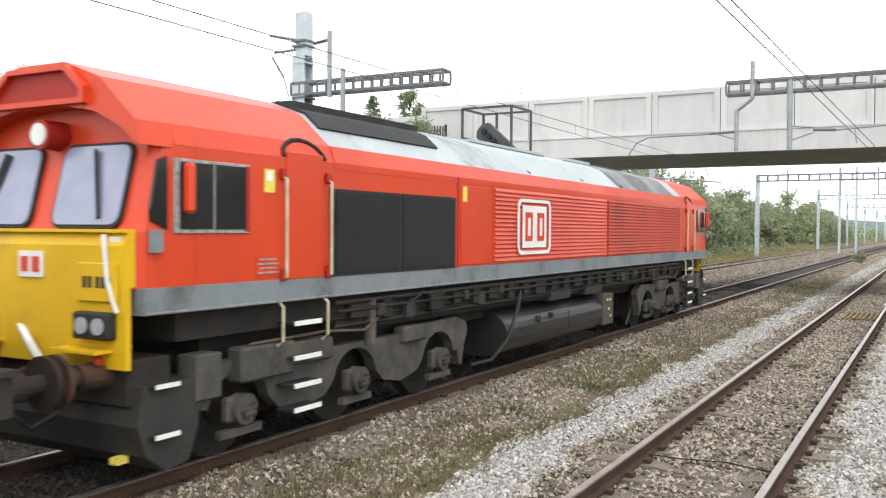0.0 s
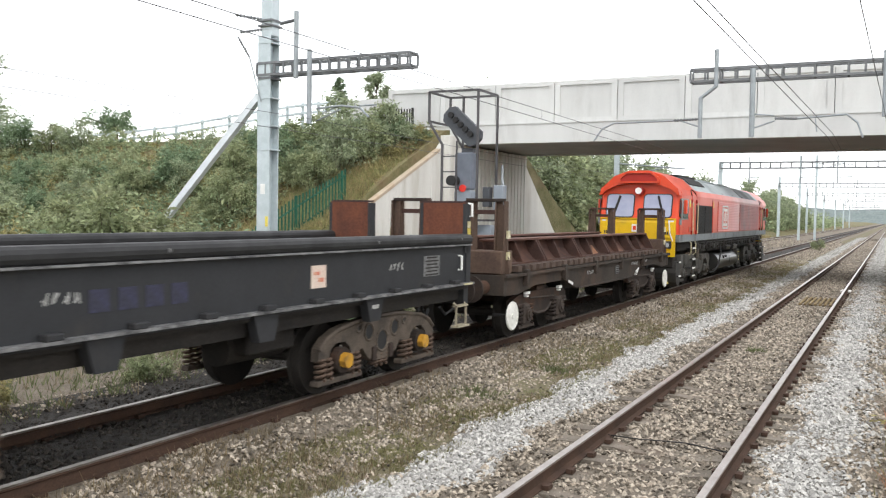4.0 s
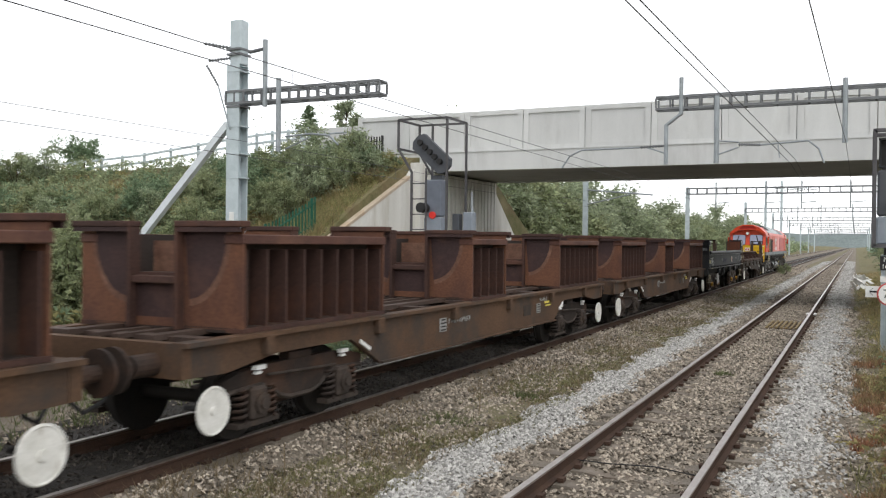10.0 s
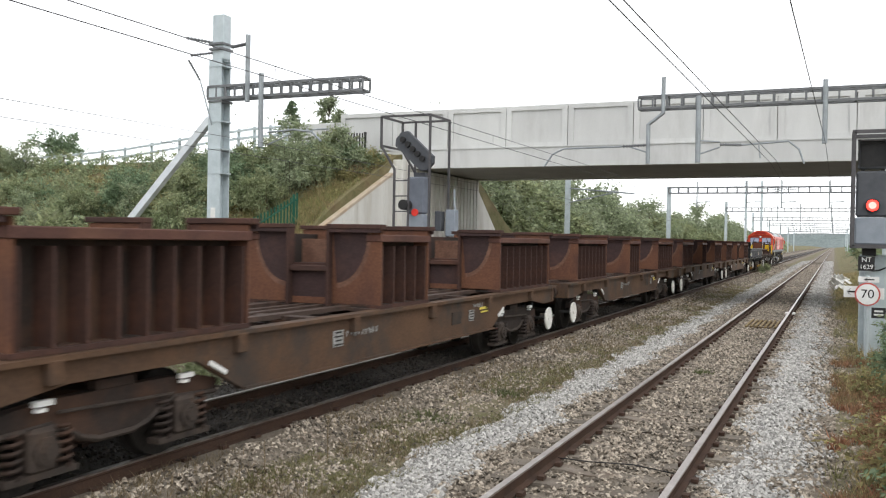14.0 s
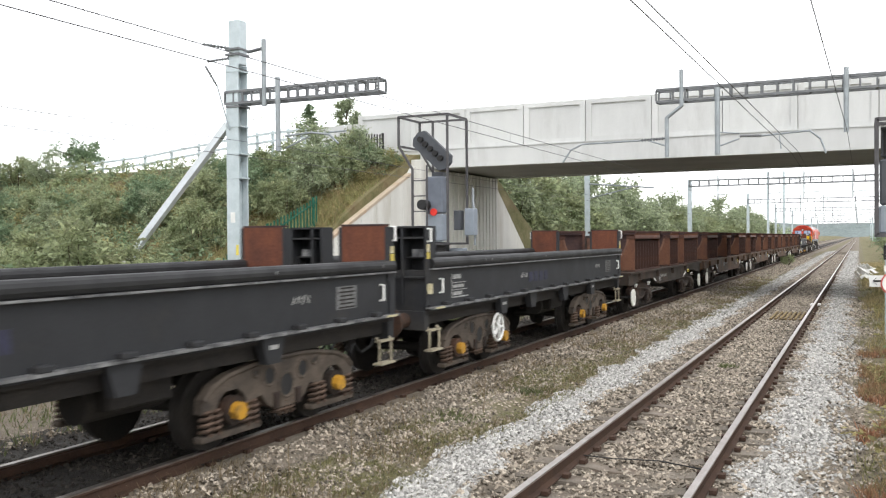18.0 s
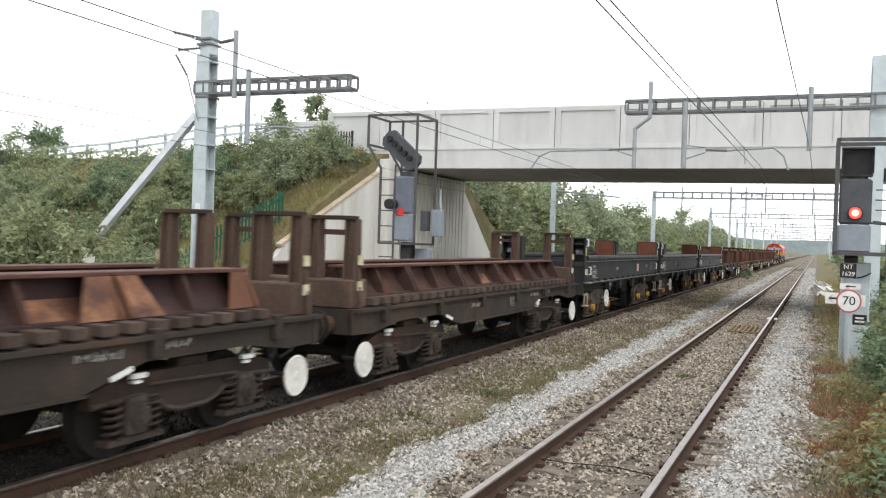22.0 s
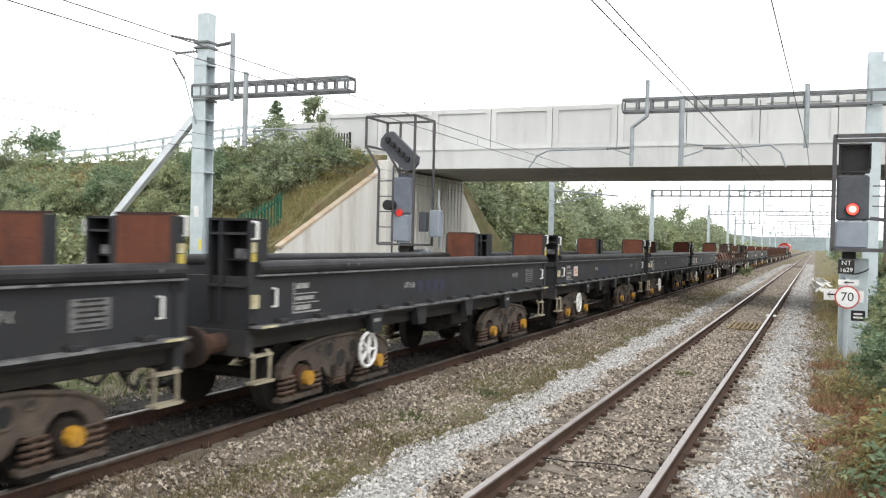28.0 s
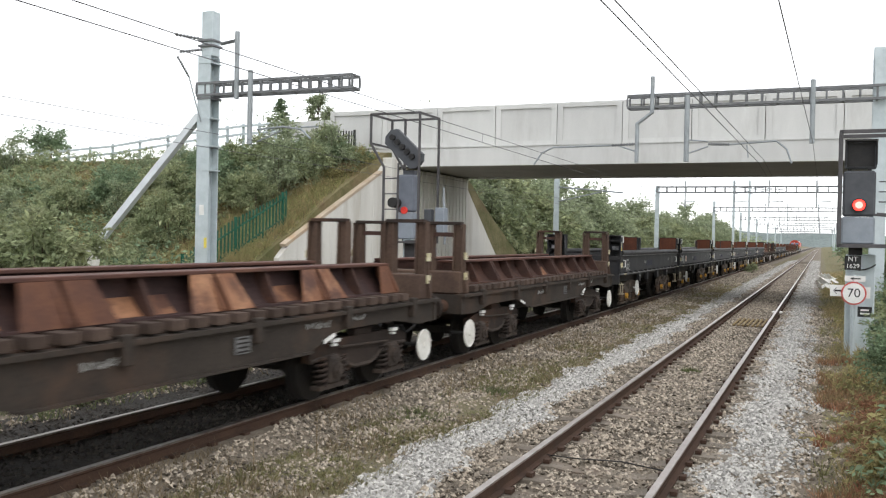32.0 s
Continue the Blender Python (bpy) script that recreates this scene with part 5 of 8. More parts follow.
    for side in (-1, 1):
        X = side * W
        for s in (-1, 1):
            y0, y1 = s * (h - 0.33), s * (h - 1.3)
            ym = (y0 + y1) / 2
            fr = part("side_window_frame", boxes((X + side * 0.004, ym, 2.65, 0.03, 0.99, 0.68), bevel=0.006), M_STENCIL, body, "aluminium cab side window frame")
            # dark red strip paints the shade at the window's inner edge
            part("window_recess", boxes((X + side * 0.006, ym - s * 0.46, 2.65, 0.032, 0.07, 0.64)), M_RED_DARK, fr)
            part("side_window", boxes((X + side * 0.012, ym - 0.225, 2.655, 0.03, 0.42, 0.61)), M_GLASS_SIDE, fr)
            part("side_window", boxes((X + side * 0.012, ym + 0.225, 2.655, 0.03, 0.42, 0.61)), M_GLASS_SIDE, fr)
            q = [(s * (h - 0.24), 2.34), (s * (h - 0.06), 2.42), (s * (h - 0.05), 2.52), (s * (h - 0.13), 2.96), (s * (h - 0.24), 3.0)]
            bm = bmesh.new()
            prism(bm, q, *sorted((X - side * 0.02, X + side * 0.012)), "X")
            part("quarter_window", bm, M_GLASS_SIDE, body)
            part("mirror", boxes((X + side * 0.1, s * (h - 0.42), 2.72, 0.12, 0.09, 0.46), bevel=0.03), M_RED_PAINT, body, "red driver's mirror")
            part("lamp_box", boxes((X + side * 0.02, s * (h - 0.1), 2.24, 0.05, 0.12, 0.2)), M_GREY_BAND, body)
            # door recess and its white rails
            d0, d1 = s * (h - 1.82), s * (h - 2.6)
            dm = (d0 + d1) / 2
            door = part("cab_door", boxes((X + side * 0.004, dm, 2.5, 0.025, 0.62, 1.35), bevel=0.006), M_RED_PAINT, body, "red cab access door")
            part("door_arch", made(path_rod, [Vector((X - side * (0.0 + 0.09 * math.sin(a)), dm - 0.36 * math.cos(a), 3.12 + 0.2 * math.sin(a))) for a in np.linspace(0, math.pi, 9)], 0.03, 8), M_UNDER, body, "dark arched gutter over the cab door")
            for y in (d0, d1):
                bm = bmesh.new()
                path_rod(bm, [Vector(p) for p in ((X + side * 0.02, y, 2.9), (X + side * 0.075, y, 2.88), (X + side * 0.075, y, 1.85), (X + side * 0.02, y, 1.83))], 0.018, 8)
                part("grab_rail", bm, M_TAPE, door, "white grab rail")
                bm = bmesh.new()
                path_rod(bm, [Vector(p) for p in ((X - side * 0.02, y, 1.58), (X + side * 0.03, y, 1.54), (X + side * 0.03, y, 1.18), (X - side * 0.05, y, 1.12))], 0.017, 8)
                part("step_rail", bm, M_TAPE, lo)
                part("rail_foot", boxes((X + side * 0.03, y, 1.88, 0.05, 0.07, 0.14), bevel=0.01), M_RED_DARK, door)
                part("rail_foot", boxes((X + side * 0.03, y, 2.93, 0.05, 0.07, 0.12), bevel=0.01), M_RED_DARK, door)
            for z in (1.35, 0.98, 0.68, 0.42):
                st = part("step", boxes((X - side * 0.06, dm, z, 0.22, 0.5, 0.03)), M_BLACK, lo)
                part("step_edge", boxes((X + side * 0.055, dm, z, 0.02, 0.46, 0.05)), M_WHITE, st, "white step edge")
            for z in (0.95, 0.5):
                st = part("end_step", boxes((X - side * 0.1, s * (h - 0.25), z, 0.2, 0.3, 0.03)), M_BLACK, lo)
                part("step_edge", boxes((X + side * 0.01, s * (h - 0.25), z, 0.02, 0.28, 0.04)), M_WHITE, st)
            lab = part("warning_label", boxes((X + side * 0.008, s * (h - 1.62), 2.85, 0.01, 0.16, 0.24)), M_LABEL, body)
            part("label_mark", boxes((X + side * 0.015, s * (h - 1.62), 2.9, 0.006, 0.1, 0.1)), M_WHITE, lab)
            plate = part("data_panel", boxes((X + side * 0.006, s * (h - 1.6), 1.98, 0.008, 0.36, 0.2)), M_RED_PAINT, body)
            each("data_line", [(X + side * 0.012, s * (h - 1.6), 1.91 + k * 0.045, 0.006, 0.32 - 0.06 * (k % 2), 0.018) for k in range(4)], M_STENCIL, plate)
        # radiator grilles at the rear end
        r0 = -h + 2.66
        fr = part("radiator_frame", boxes((X + side * 0.005, r0 + 1.49, 2.32, 0.02, 2.98, 1.0)), M_BLACK, body)
        for k in range(2):
            part("radiator_grille", boxes((X + side * 0.012, r0 + 0.78 + k * 1.44, 2.32, 0.03, 1.36, 0.92)), M_GRILLE, fr, "fine black mesh")
        part("panel_seam", boxes((X + side * 0.002, -h + 5.73, 2.43, 0.012, 0.05, 1.36)), M_RED_DARK, body)
        part("equipment_door", boxes((X + side * 0.004, -h + 6.28, 2.43, 0.02, 0.95, 1.15), bevel=0.006), M_RED_PAINT, body)
        part("warning_label", boxes((X + side * 0.012, -h + 5.92, 2.88, 0.01, 0.13, 0.22)), M_LABEL, body)
        # louvred panels
        for a, b in ((6.86, 12.25), (12.32, 18.3)):
            paint = M_RED_PAINT if a < 10 else M_RED_SOOT
            panel = part("louvre_panel", boxes((X + side * 0.003, -h + (a + b) / 2, 2.43, 0.012, b - a, 1.18)), paint, body, "red louvred panel")
            bm = bmesh.new()
            for k in range(17):
                z = 1.88 + k * 0.068
                prism(bm, [(X + side * 0.008, z), (X + side * 0.034, z), (X + side * 0.008, z + 0.052)], -h + a + 0.05, -h + b - 0.05)
            part("louvre_bank", bm, paint, panel)
        # badge: white rounded frame with two plain blocks
        ym = -h + 8.42
        badge = part("badge_frame", ring(rrect(ym, 2.425, 1.4, 0.92, 0.14), rrect(ym, 2.425, 1.27, 0.81, 0.1), *sorted((X + side * 0.034, X + side * 0.046)), "X"), M_WHITE, body, "white rounded badge outline")
        part("badge_plate", boxes((X + side * 0.037, ym, 2.425, 0.01, 1.0, 0.7)), M_WHITE, badge)
        bm = bmesh.new()
        for cy in (-0.25, 0.25):
            box(bm, X + side * 0.043, ym + cy, 2.425, 0.01, 0.3, 0.48)
        part("badge_block", bm, M_RED_PAINT, badge)
        bm = bmesh.new()
        for cy in (-0.25, 0.25):
            box(bm, X + side * 0.049, ym + cy, 2.425, 0.006, 0.1, 0.3)
        part("badge_core", bm, M_WHITE, badge)
        # underframe gear
        each("underframe_bracket", [(X - side * 0.15, y, 1.38, 0.16, 0.2 + 0.2 * (k % 3 == 0), 0.16 + 0.08 * (k % 2)) for k, y in enumerate(np.arange(-h + 3.4, h - 3.4, 0.62))], M_UNDER, lo)
        for y in (-0.9, 0.9):
            bm = bmesh.new()
            prism(bm, [(X - side * 0.35, 1.42), (X - side * 0.02, 1.25), (X - side * 0.06, 1.1), (X - side * 0.4, 1.1)], y - 0.5, y + 0.5)
            part("battery_box", bm, M_TANK, lo, "black box with a sloping lid")
        bm = bmesh.new()
        path_rod(bm, [Vector(p) for p in ((X - side * 0.1, -2.6, 1.35), (X, -2.9, 1.1), (X, -3.3, 0.6), (X - side * 0.1, -3.7, 0.32), (X - side * 0.2, -4.2, 0.3))], 0.03, 8)
        part("cable", bm, M_BLACK, lo)
    # fuel tank
    bm = bmesh.new()
    flank = [(0.85 + 0.42 * math.cos(a), 0.67 + 0.37 * math.sin(a)) for a in np.linspace(-math.pi / 2, math.pi / 2, 15)]
    prism(bm, flank + [(-x, z) for x, z in flank[::-1]], -3.25, 1.5)
    tank = part("fuel_tank", bm, M_TANK, lo, "satin black fuel tank", smooth=False)
    part("tank_seam", boxes((1.275, -0.5, 0.72, 0.006, 0.02, 0.3)), M_BLACK, tank)
    part("tank_filler", made(disc, (1.22, -1.9, 0.82), 0.06, 0.12, "X", 12), M_BLACK, tank)
    part("tank_filler", made(disc, (1.22, -1.3, 0.84), 0.045, 0.12, "X", 12), M_BLACK, tank)
    each("sand_box", [(sx * 1.12, 1.85, 0.72, 0.3, 0.62, 0.66) for sx in (-1, 1)], M_BOGIE, lo, "dusty grey box", bevel=0.02)
    each("sand_label", [(1.275, 1.75 + dy, 0.72 + dz, 0.006, 0.08, 0.05) for dy, dz in ((0, 0.2), (0.18, 0.2), (0.1, 0.0), (0.2, -0.15))], M_LABEL, lo)
    # dark gear that fills the space between the frame and the bogies
    for yc in (-h + 3.45, h - 3.45):
        part("motor_mass", boxes((0, yc, 0.72, 1.25, 5.2, 0.8), bevel=0.05), M_UNDER, lo, "dark traction motors between the wheels")
    part("centre_sill", boxes((0, 0, 1.15, 1.7, L - 2.2, 0.44)), M_UNDER, lo)
    for side in (-1, 1):
        for z, r, x in ((1.50, 0.035, 1.2), (1.40, 0.022, 1.24), (1.31, 0.03, 1.15), (1.22, 0.02, 1.2)):
            part("long_pipe", made(rod, (side * x, -h + 2.9, z), (side * x, h - 2.9, z), r, 7), M_PLOUGH if r > 0.032 else M_UNDER, lo)
        part("pipe_tray", boxes((side * 1.05, 0, 1.26, 0.2, L - 6.0, 0.24)), M_UNDER, lo)
        each("valve", [(side * 1.2, y, z, 0.13, w0, w0) for y, z, w0 in ((-6.9, 1.36, 0.16), (-6.2, 1.3, 0.2), (-4.6, 1.4, 0.14), (-4.1, 1.32, 0.2), (-3.4, 1.42, 0.16), (2.9, 1.36, 0.2), (3.8, 1.4, 0.16), (5.3, 1.34, 0.2), (6.4, 1.4, 0.15))], M_PLOUGH, lo, bevel=0.02)
        part("sand_hose", made(path_rod, [Vector(p) for p in ((side * 1.22, -6.1, 1.42), (side * 1.3, -6.0, 1.52), (side * 1.32, -5.8, 1.5), (side * 1.3, -5.75, 1.3), (side * 1.24, -5.6, 1.16))], 0.02, 7), M_BLACK, lo)
        part("damper", made(rod, (side * 1.17, -7.05, 0.95), (side * 1.17, -7.05, 1.5), 0.075, 10), M_BOGIE, lo)
    # roof gear
    bm = bmesh.new()
    prism(bm, [(1.315, 3.108), (1.245, 3.298), (0.805, 3.703), (0.325, 3.874), (-0.325, 3.874), (-0.805, 3.703), (-1.245, 3.298), (-1.315, 3.108), (-1.24, 3.1), (1.24, 3.1)], 2.6, 7.2)
    part("sooty_roof_section", bm, M_SOOT, lo, "roof section blackened by exhaust soot")
    part("exhaust", boxes((0, 4.3, 3.86, 0.5, 1.5, 0.14), bevel=0.02), M_ROOF_BLACK, lo, "sooty exhaust outlet")
    part("roof_grille", boxes((0, -h + 4.3, 3.84, 1.25, 2.9, 0.08)), M_ROOF_BLACK, lo, "black roof grille")
    for sx in (-1, 1):
        bm = bmesh.new()
        prism(bm, [(sx * 0.36, 3.872), (sx * 0.80, 3.705), (sx * 1.0, 3.523), (sx * 1.02, 3.54), (sx * 0.81, 3.73), (sx * 0.36, 3.9)], -h + 2.85, -h + 5.65)
        part("roof_grille", bm, M_ROOF_BLACK, lo)
        bm = bmesh.new()
        for y in (-2.2, 0.4, 2.9):
            beam(bm, (sx * 0.3, y, 3.885), (sx * 1.2, y, 3.34), 0.03, 0.03)
        part("roof_rib", bm, M_BLACK, lo)
    part("roof_hatch", boxes((0.0, -1.3, 3.885, 0.8, 3.2, 0.05), (0, 2.2, 3.885, 0.8, 1.6, 0.06)), M_ROOF_GREY, lo)
    # bogies
    for s in (-1, 1):
        yc = s * (h - 3.45)
        bg = part("bogie_frame", bmesh.new(), M_BOGIE, lo)
        bm = bmesh.new()
        for side in (-1, 1):
            x0, x1 = sorted((side * 0.98, side * 1.13))
            low = [(2.9, 0.98), (2.94, 0.86), (2.84, 0.66), (2.76, 0.36), (2.70, 0.36), (2.6, 0.6)]
            for c in (2.06, 0, -2.06):
                low += [(c + 0.46 * math.cos(a), 0.52 + 0.40 * math.sin(a)) for a in np.linspace(0.15, math.pi - 0.15, 8)]
                if c > -2:
                    low += [(c - 0.62, 0.44), (c - 1.03, 0.36), (c - 1.44, 0.44)]
            low += [(-2.6, 0.6), (-2.72, 0.62), (-2.78, 0.9)]
            top = [(-2.6, 1.02), (-1.6, 1.05), (-1.2, 0.98), (1.0, 0.98), (1.5, 1.05), (2.6, 1.08)]
            prism(bm, [(yc - s * y, z) for y, z in low + top], x0, x1, "X")
        bg.data = mesh_of("bogie_frame", bm, M_BOGIE)
        bg["label"] = "dusty grey three-axle bogie frame"
        for k in (-1, 0, 1):
            axle(bg, yc + k * 2.06, 0.53)
            for side in (-1, 1):
                bm = bmesh.new()
                disc(bm, (side * 1.16, yc + k * 2.06, 0.53), 0.16, 0.14, "X", 16)
                box(bm, side * 1.1, yc + k * 2.06, 0.53, 0.12, 0.40, 0.26, bevel=0.03)
                box(bm, side * 1.12, yc + k * 2.06, 0.30, 0.08, 0.6, 0.08)
                disc(bm, (side * 1.25, yc + k * 2.06, 0.53), 0.1, 0.06, "X", 8)
                part("axle_box", bm, M_BOGIE, bg)
                if k:
                    part("sanding_pipe", made(beam, (side * 1.05, yc + k * 2.65, 1.0), (side * 0.8, yc + k * 2.75, 0.12), 0.05, 0.05), M_BOGIE, bg)
        for side in (-1, 1):
            part("brake_cylinder", boxes((side * 1.15, yc - 1.05, 1.0, 0.2, 0.9, 0.26), bevel=0.03), M_BOGIE, bg)
            part("brake_cylinder", boxes((side * 1.12, yc + 1.3, 0.97, 0.2, 0.6, 0.22), bevel=0.03), M_BOGIE, bg)
            part("toolbox", boxes((side * 1.13, yc + s * 2.62, 0.94, 0.26, 0.34, 0.44), bevel=0.015), M_BOGIE, bg, "grey box ahead of the bogie")
            part("spring_housing", boxes((side * 1.16, yc + s * 1.75, 0.98, 0.22, 0.85, 0.36), bevel=0.03), M_BOGIE, bg, "large dusty box over the axle")
            part("rail_guard", made(beam, (side * 1.02, yc + s * 2.4, 0.8), (side * 0.85, yc + s * 2.95, 0.14), 0.14, 0.05), M_BOGIE, bg)
            for k in (-1, 0, 1):
                for a in range(6):
                    part("cap_bolt", made(disc, (side * 1.285, yc + k * 2.06 + 0.07 * math.cos(a * 1.047), 0.53 + 0.07 * math.sin(a * 1.047)), 0.016, 0.02, "X", 6), M_RUST_DARK, bg)
            bm = bmesh.new()
            path_rod(bm, [Vector(p) for p in ((side * 1.22, yc - 2.0, 1.18), (side * 1.26, yc - 0.8, 1.2), (side * 1.26, yc, 1.14), (side * 1.2, yc + 0.5, 1.3))], 0.018, 6)
            part("air_pipe", bm, M_SPRING, bg)
    return lo


# -- wagons --
def y25_bogie(parent, yc, material):
    """Two-axle bogie with coil springs, as under the brown wagons."""
    bm = bmesh.new()
    for side in (-1, 1):
        x0, x1 = sorted((side * 0.95, side * 1.07))
        prism(bm, [(yc - 1.5, 0.60), (yc - 1.5, 0.76), (yc - 1.2, 0.83), (yc - 0.7, 0.87), (yc + 0.7, 0.87), (yc + 1.2, 0.83), (yc + 1.5, 0.76), (yc + 1.5, 0.60), (yc + 0.78, 0.64), (yc + 0.6, 0.56), (yc + 0.42, 0.46), (yc + 0.22, 0.41), (yc - 0.22, 0.41), (yc - 0.42, 0.46), (yc - 0.6, 0.56), (yc - 0.78, 0.64)], x0, x1, "X")
    box(bm, 0, yc, 0.72, 2.0, 0.45, 0.25)
    bg = part("bogie_frame", bm, material, parent, "grimy coil-sprung bogie")
    for side in (-1, 1):
        part("frame_flange", made(path_rod, [Vector((side * 1.06, yc + y, z)) for y, z in ((-1.48, 0.62), (-0.8, 0.65), (-0.6, 0.57), (-0.42, 0.47), (-0.22, 0.42), (0.22, 0.42), (0.42, 0.47), (0.6, 0.57), (0.8, 0.65), (1.48, 0.62))], 0.035, 6), M_GRIME, bg)
        part("brake_rod", made(rod, (side * 1.12, yc - 0.75, 0.76), (side * 1.12, yc + 0.75, 0.70), 0.018, 6), M_GRIME, bg)
        part("side_bearer", boxes((side * 1.0, yc, 0.92, 0.16, 0.5, 0.1), bevel=0.01), material, bg)
    for k in (-0.92, 0.92):
        axle(bg, yc + k, 0.46)
        for side in (-1, 1):
            bm = bmesh.new()
            box(bm, side * 1.06, yc + k, 0.46, 0.22, 0.3, 0.4, bevel=0.04)
            disc(bm, (side * 1.18, yc + k, 0.46), 0.125, 0.05, "X", 16)
            disc(bm, (side * 1.21, yc + k, 0.46), 0.07, 0.04, "X", 8)
            box(bm, side * 1.06, yc + k, 0.24, 0.16, 0.78, 0.06)
            part("axle_box", bm, M_GRIME, bg)
            for d in (-0.27, 0.27):
                part("spring", made(coil_spring, side * 1.06, yc + k + d, 0.27, 0.64, 0.085, 5), M_RUST_DARK, bg)
            part("lifting_lug", boxes((side * 1.13, yc + k, 0.87, 0.06, 0.2, 0.05), (side * 1.13, yc + k - 0.03, 0.81, 0.06, 0.1, 0.03)), M_WHITE, bg, "white-painted lug")
    return bg


def cast_bogie(parent, yc):
    """Two-axle cast bogie with round holes, coil springs and yellow axle caps, as under the grey wagons."""
    bg = part("bogie_bolster", boxes((0, yc, 0.66, 1.9, 0.4, 0.3)), M_UNDER, parent, "two-axle cast bogie, brown with brake dust")
    half = [(1.52, 0.50), (1.50, 0.66), (1.36, 0.78), (1.12, 0.87), (0.62, 0.94), (0.3, 0.96)]
    low = [(1.30, 0.50), (1.24, 0.62), (1.13, 0.69), (0.93, 0.69), (0.82, 0.62), (0.76, 0.50), (0.66, 0.52), (0.5, 0.55), (0.38, 0.42), (0.22, 0.34)]
    outline = [(yc - y, z) for y, z in half] + [(yc + y, z) for y, z in half[::-1]] + [(yc + y, z) for y, z in low] + [(yc - y, z) for y, z in low[::-1]]
    for side in (-1, 1):
        bm = bmesh.new()
        prism(bm, outline, *sorted((side * 0.99, side * 1.1)), "X")
        fr = part("side_frame", bm, M_WAGON_BOGIE, bg, "brown cast side frame with round holes")
        for d, r, z in ((-0.34, 0.10, 0.75), (0, 0.135, 0.60), (0.34, 0.10, 0.75), (-0.60, 0.035, 0.82), (0.60, 0.035, 0.82)):
            # the frame is solid: flat black discs paint the dark of its holes
            part("frame_hole", made(disc, (side * 1.095, yc + d, z), r, 0.012, "X", 18), M_BLACK, fr)
            bm = bmesh.new()
            torus(bm, (side * 1.1, yc + d, z), r + 0.014, 0.02, "X", 18)
            part("hole_rim", bm, M_WAGON_BOGIE, fr)
        ridge = [(side * 1.10, yc + y, z - 0.02) for y, z in half[1:]] + [(side * 1.10, yc - y, z - 0.02) for y, z in half[:0:-1]]
        part("top_flange", made(path_rod, [Vector(p) for p in ridge], 0.032, 6), M_WAGON_BOGIE, fr)
        part("friction_wedge", boxes((side * 1.11, yc - 0.22, 0.44, 0.06, 0.1, 0.2), (side * 1.11, yc + 0.22, 0.44, 0.06, 0.1, 0.2), bevel=0.015), M_RUST_DARK, fr)
        for q in (-0.13, 0, 0.13):
            part("spring", made(coil_spring, side * 1.03, yc + q, 0.26, 0.46, 0.06, 4), M_SPRING, bg)
        for k in (-1.03, 1.03):
            part("tie_bar", boxes((side * 1.05, yc + k, 0.225, 0.14, 1.0, 0.07), bevel=0.012), M_WAGON_BOGIE, fr)
            part("axle_box", made(disc, (side * 1.1, yc + k, 0.47), 0.165, 0.1, "X", 18), M_RUST_DARK, bg)
            part("axle_cap", made(disc, (side * 1.19, yc + k, 0.47), 0.1, 0.1, "X", 8), M_HUB, bg, "bright yellow axle cap")
            for d in (-0.4, -0.25, 0.25, 0.4):
                part("spring", made(coil_spring, side * 1.07, yc + k + d, 0.26, 0.52, 0.062, 4), M_SPRING, bg)
    for k in (-1.03, 1.03):
        axle(bg, yc + k, 0.46)
    return bg


def brake_disc(parent, y, side=1, z=0.54):
    bm = bmesh.new()
    disc(bm, (side * 1.27, y, z), 0.245, 0.035, "X", 32)
    disc(bm, (side * 1.295, y, z), 0.05, 0.03, "X", 12)
    torus(bm, (side * 1.28, y, z), 0.245, 0.018, "X", 28)
    w = part("brake_wheel", bm, M_DISC, parent, "round white handbrake wheel")
    part("wheel_shaft", made(rod, (side * 0.9, y, z), (side * 1.25, y, z), 0.03, 8), M_BLACK, w)


def spoked_wheel(parent, y, side=1, z=0.7):
    bm = bmesh.new()
    torus(bm, (side * 1.24, y, z), 0.25, 0.026, "X", 28)
    for k in range(5):
        a = k * 2 * math.pi / 5
        beam(bm, (side * 1.24, y, z), (side * 1.24, y + 0.24 * math.cos(a), z + 0.24 * math.sin(a)), 0.05, 0.03)
    disc(bm, (side * 1.25, y, z), 0.06, 0.05, "X", 14)
    rod(bm, (side * 0.9, y, z), (side * 1.24, y, z), 0.03, 8)
    part("brake_wheel", bm, M_WHITE, parent, "white spoked handbrake wheel")


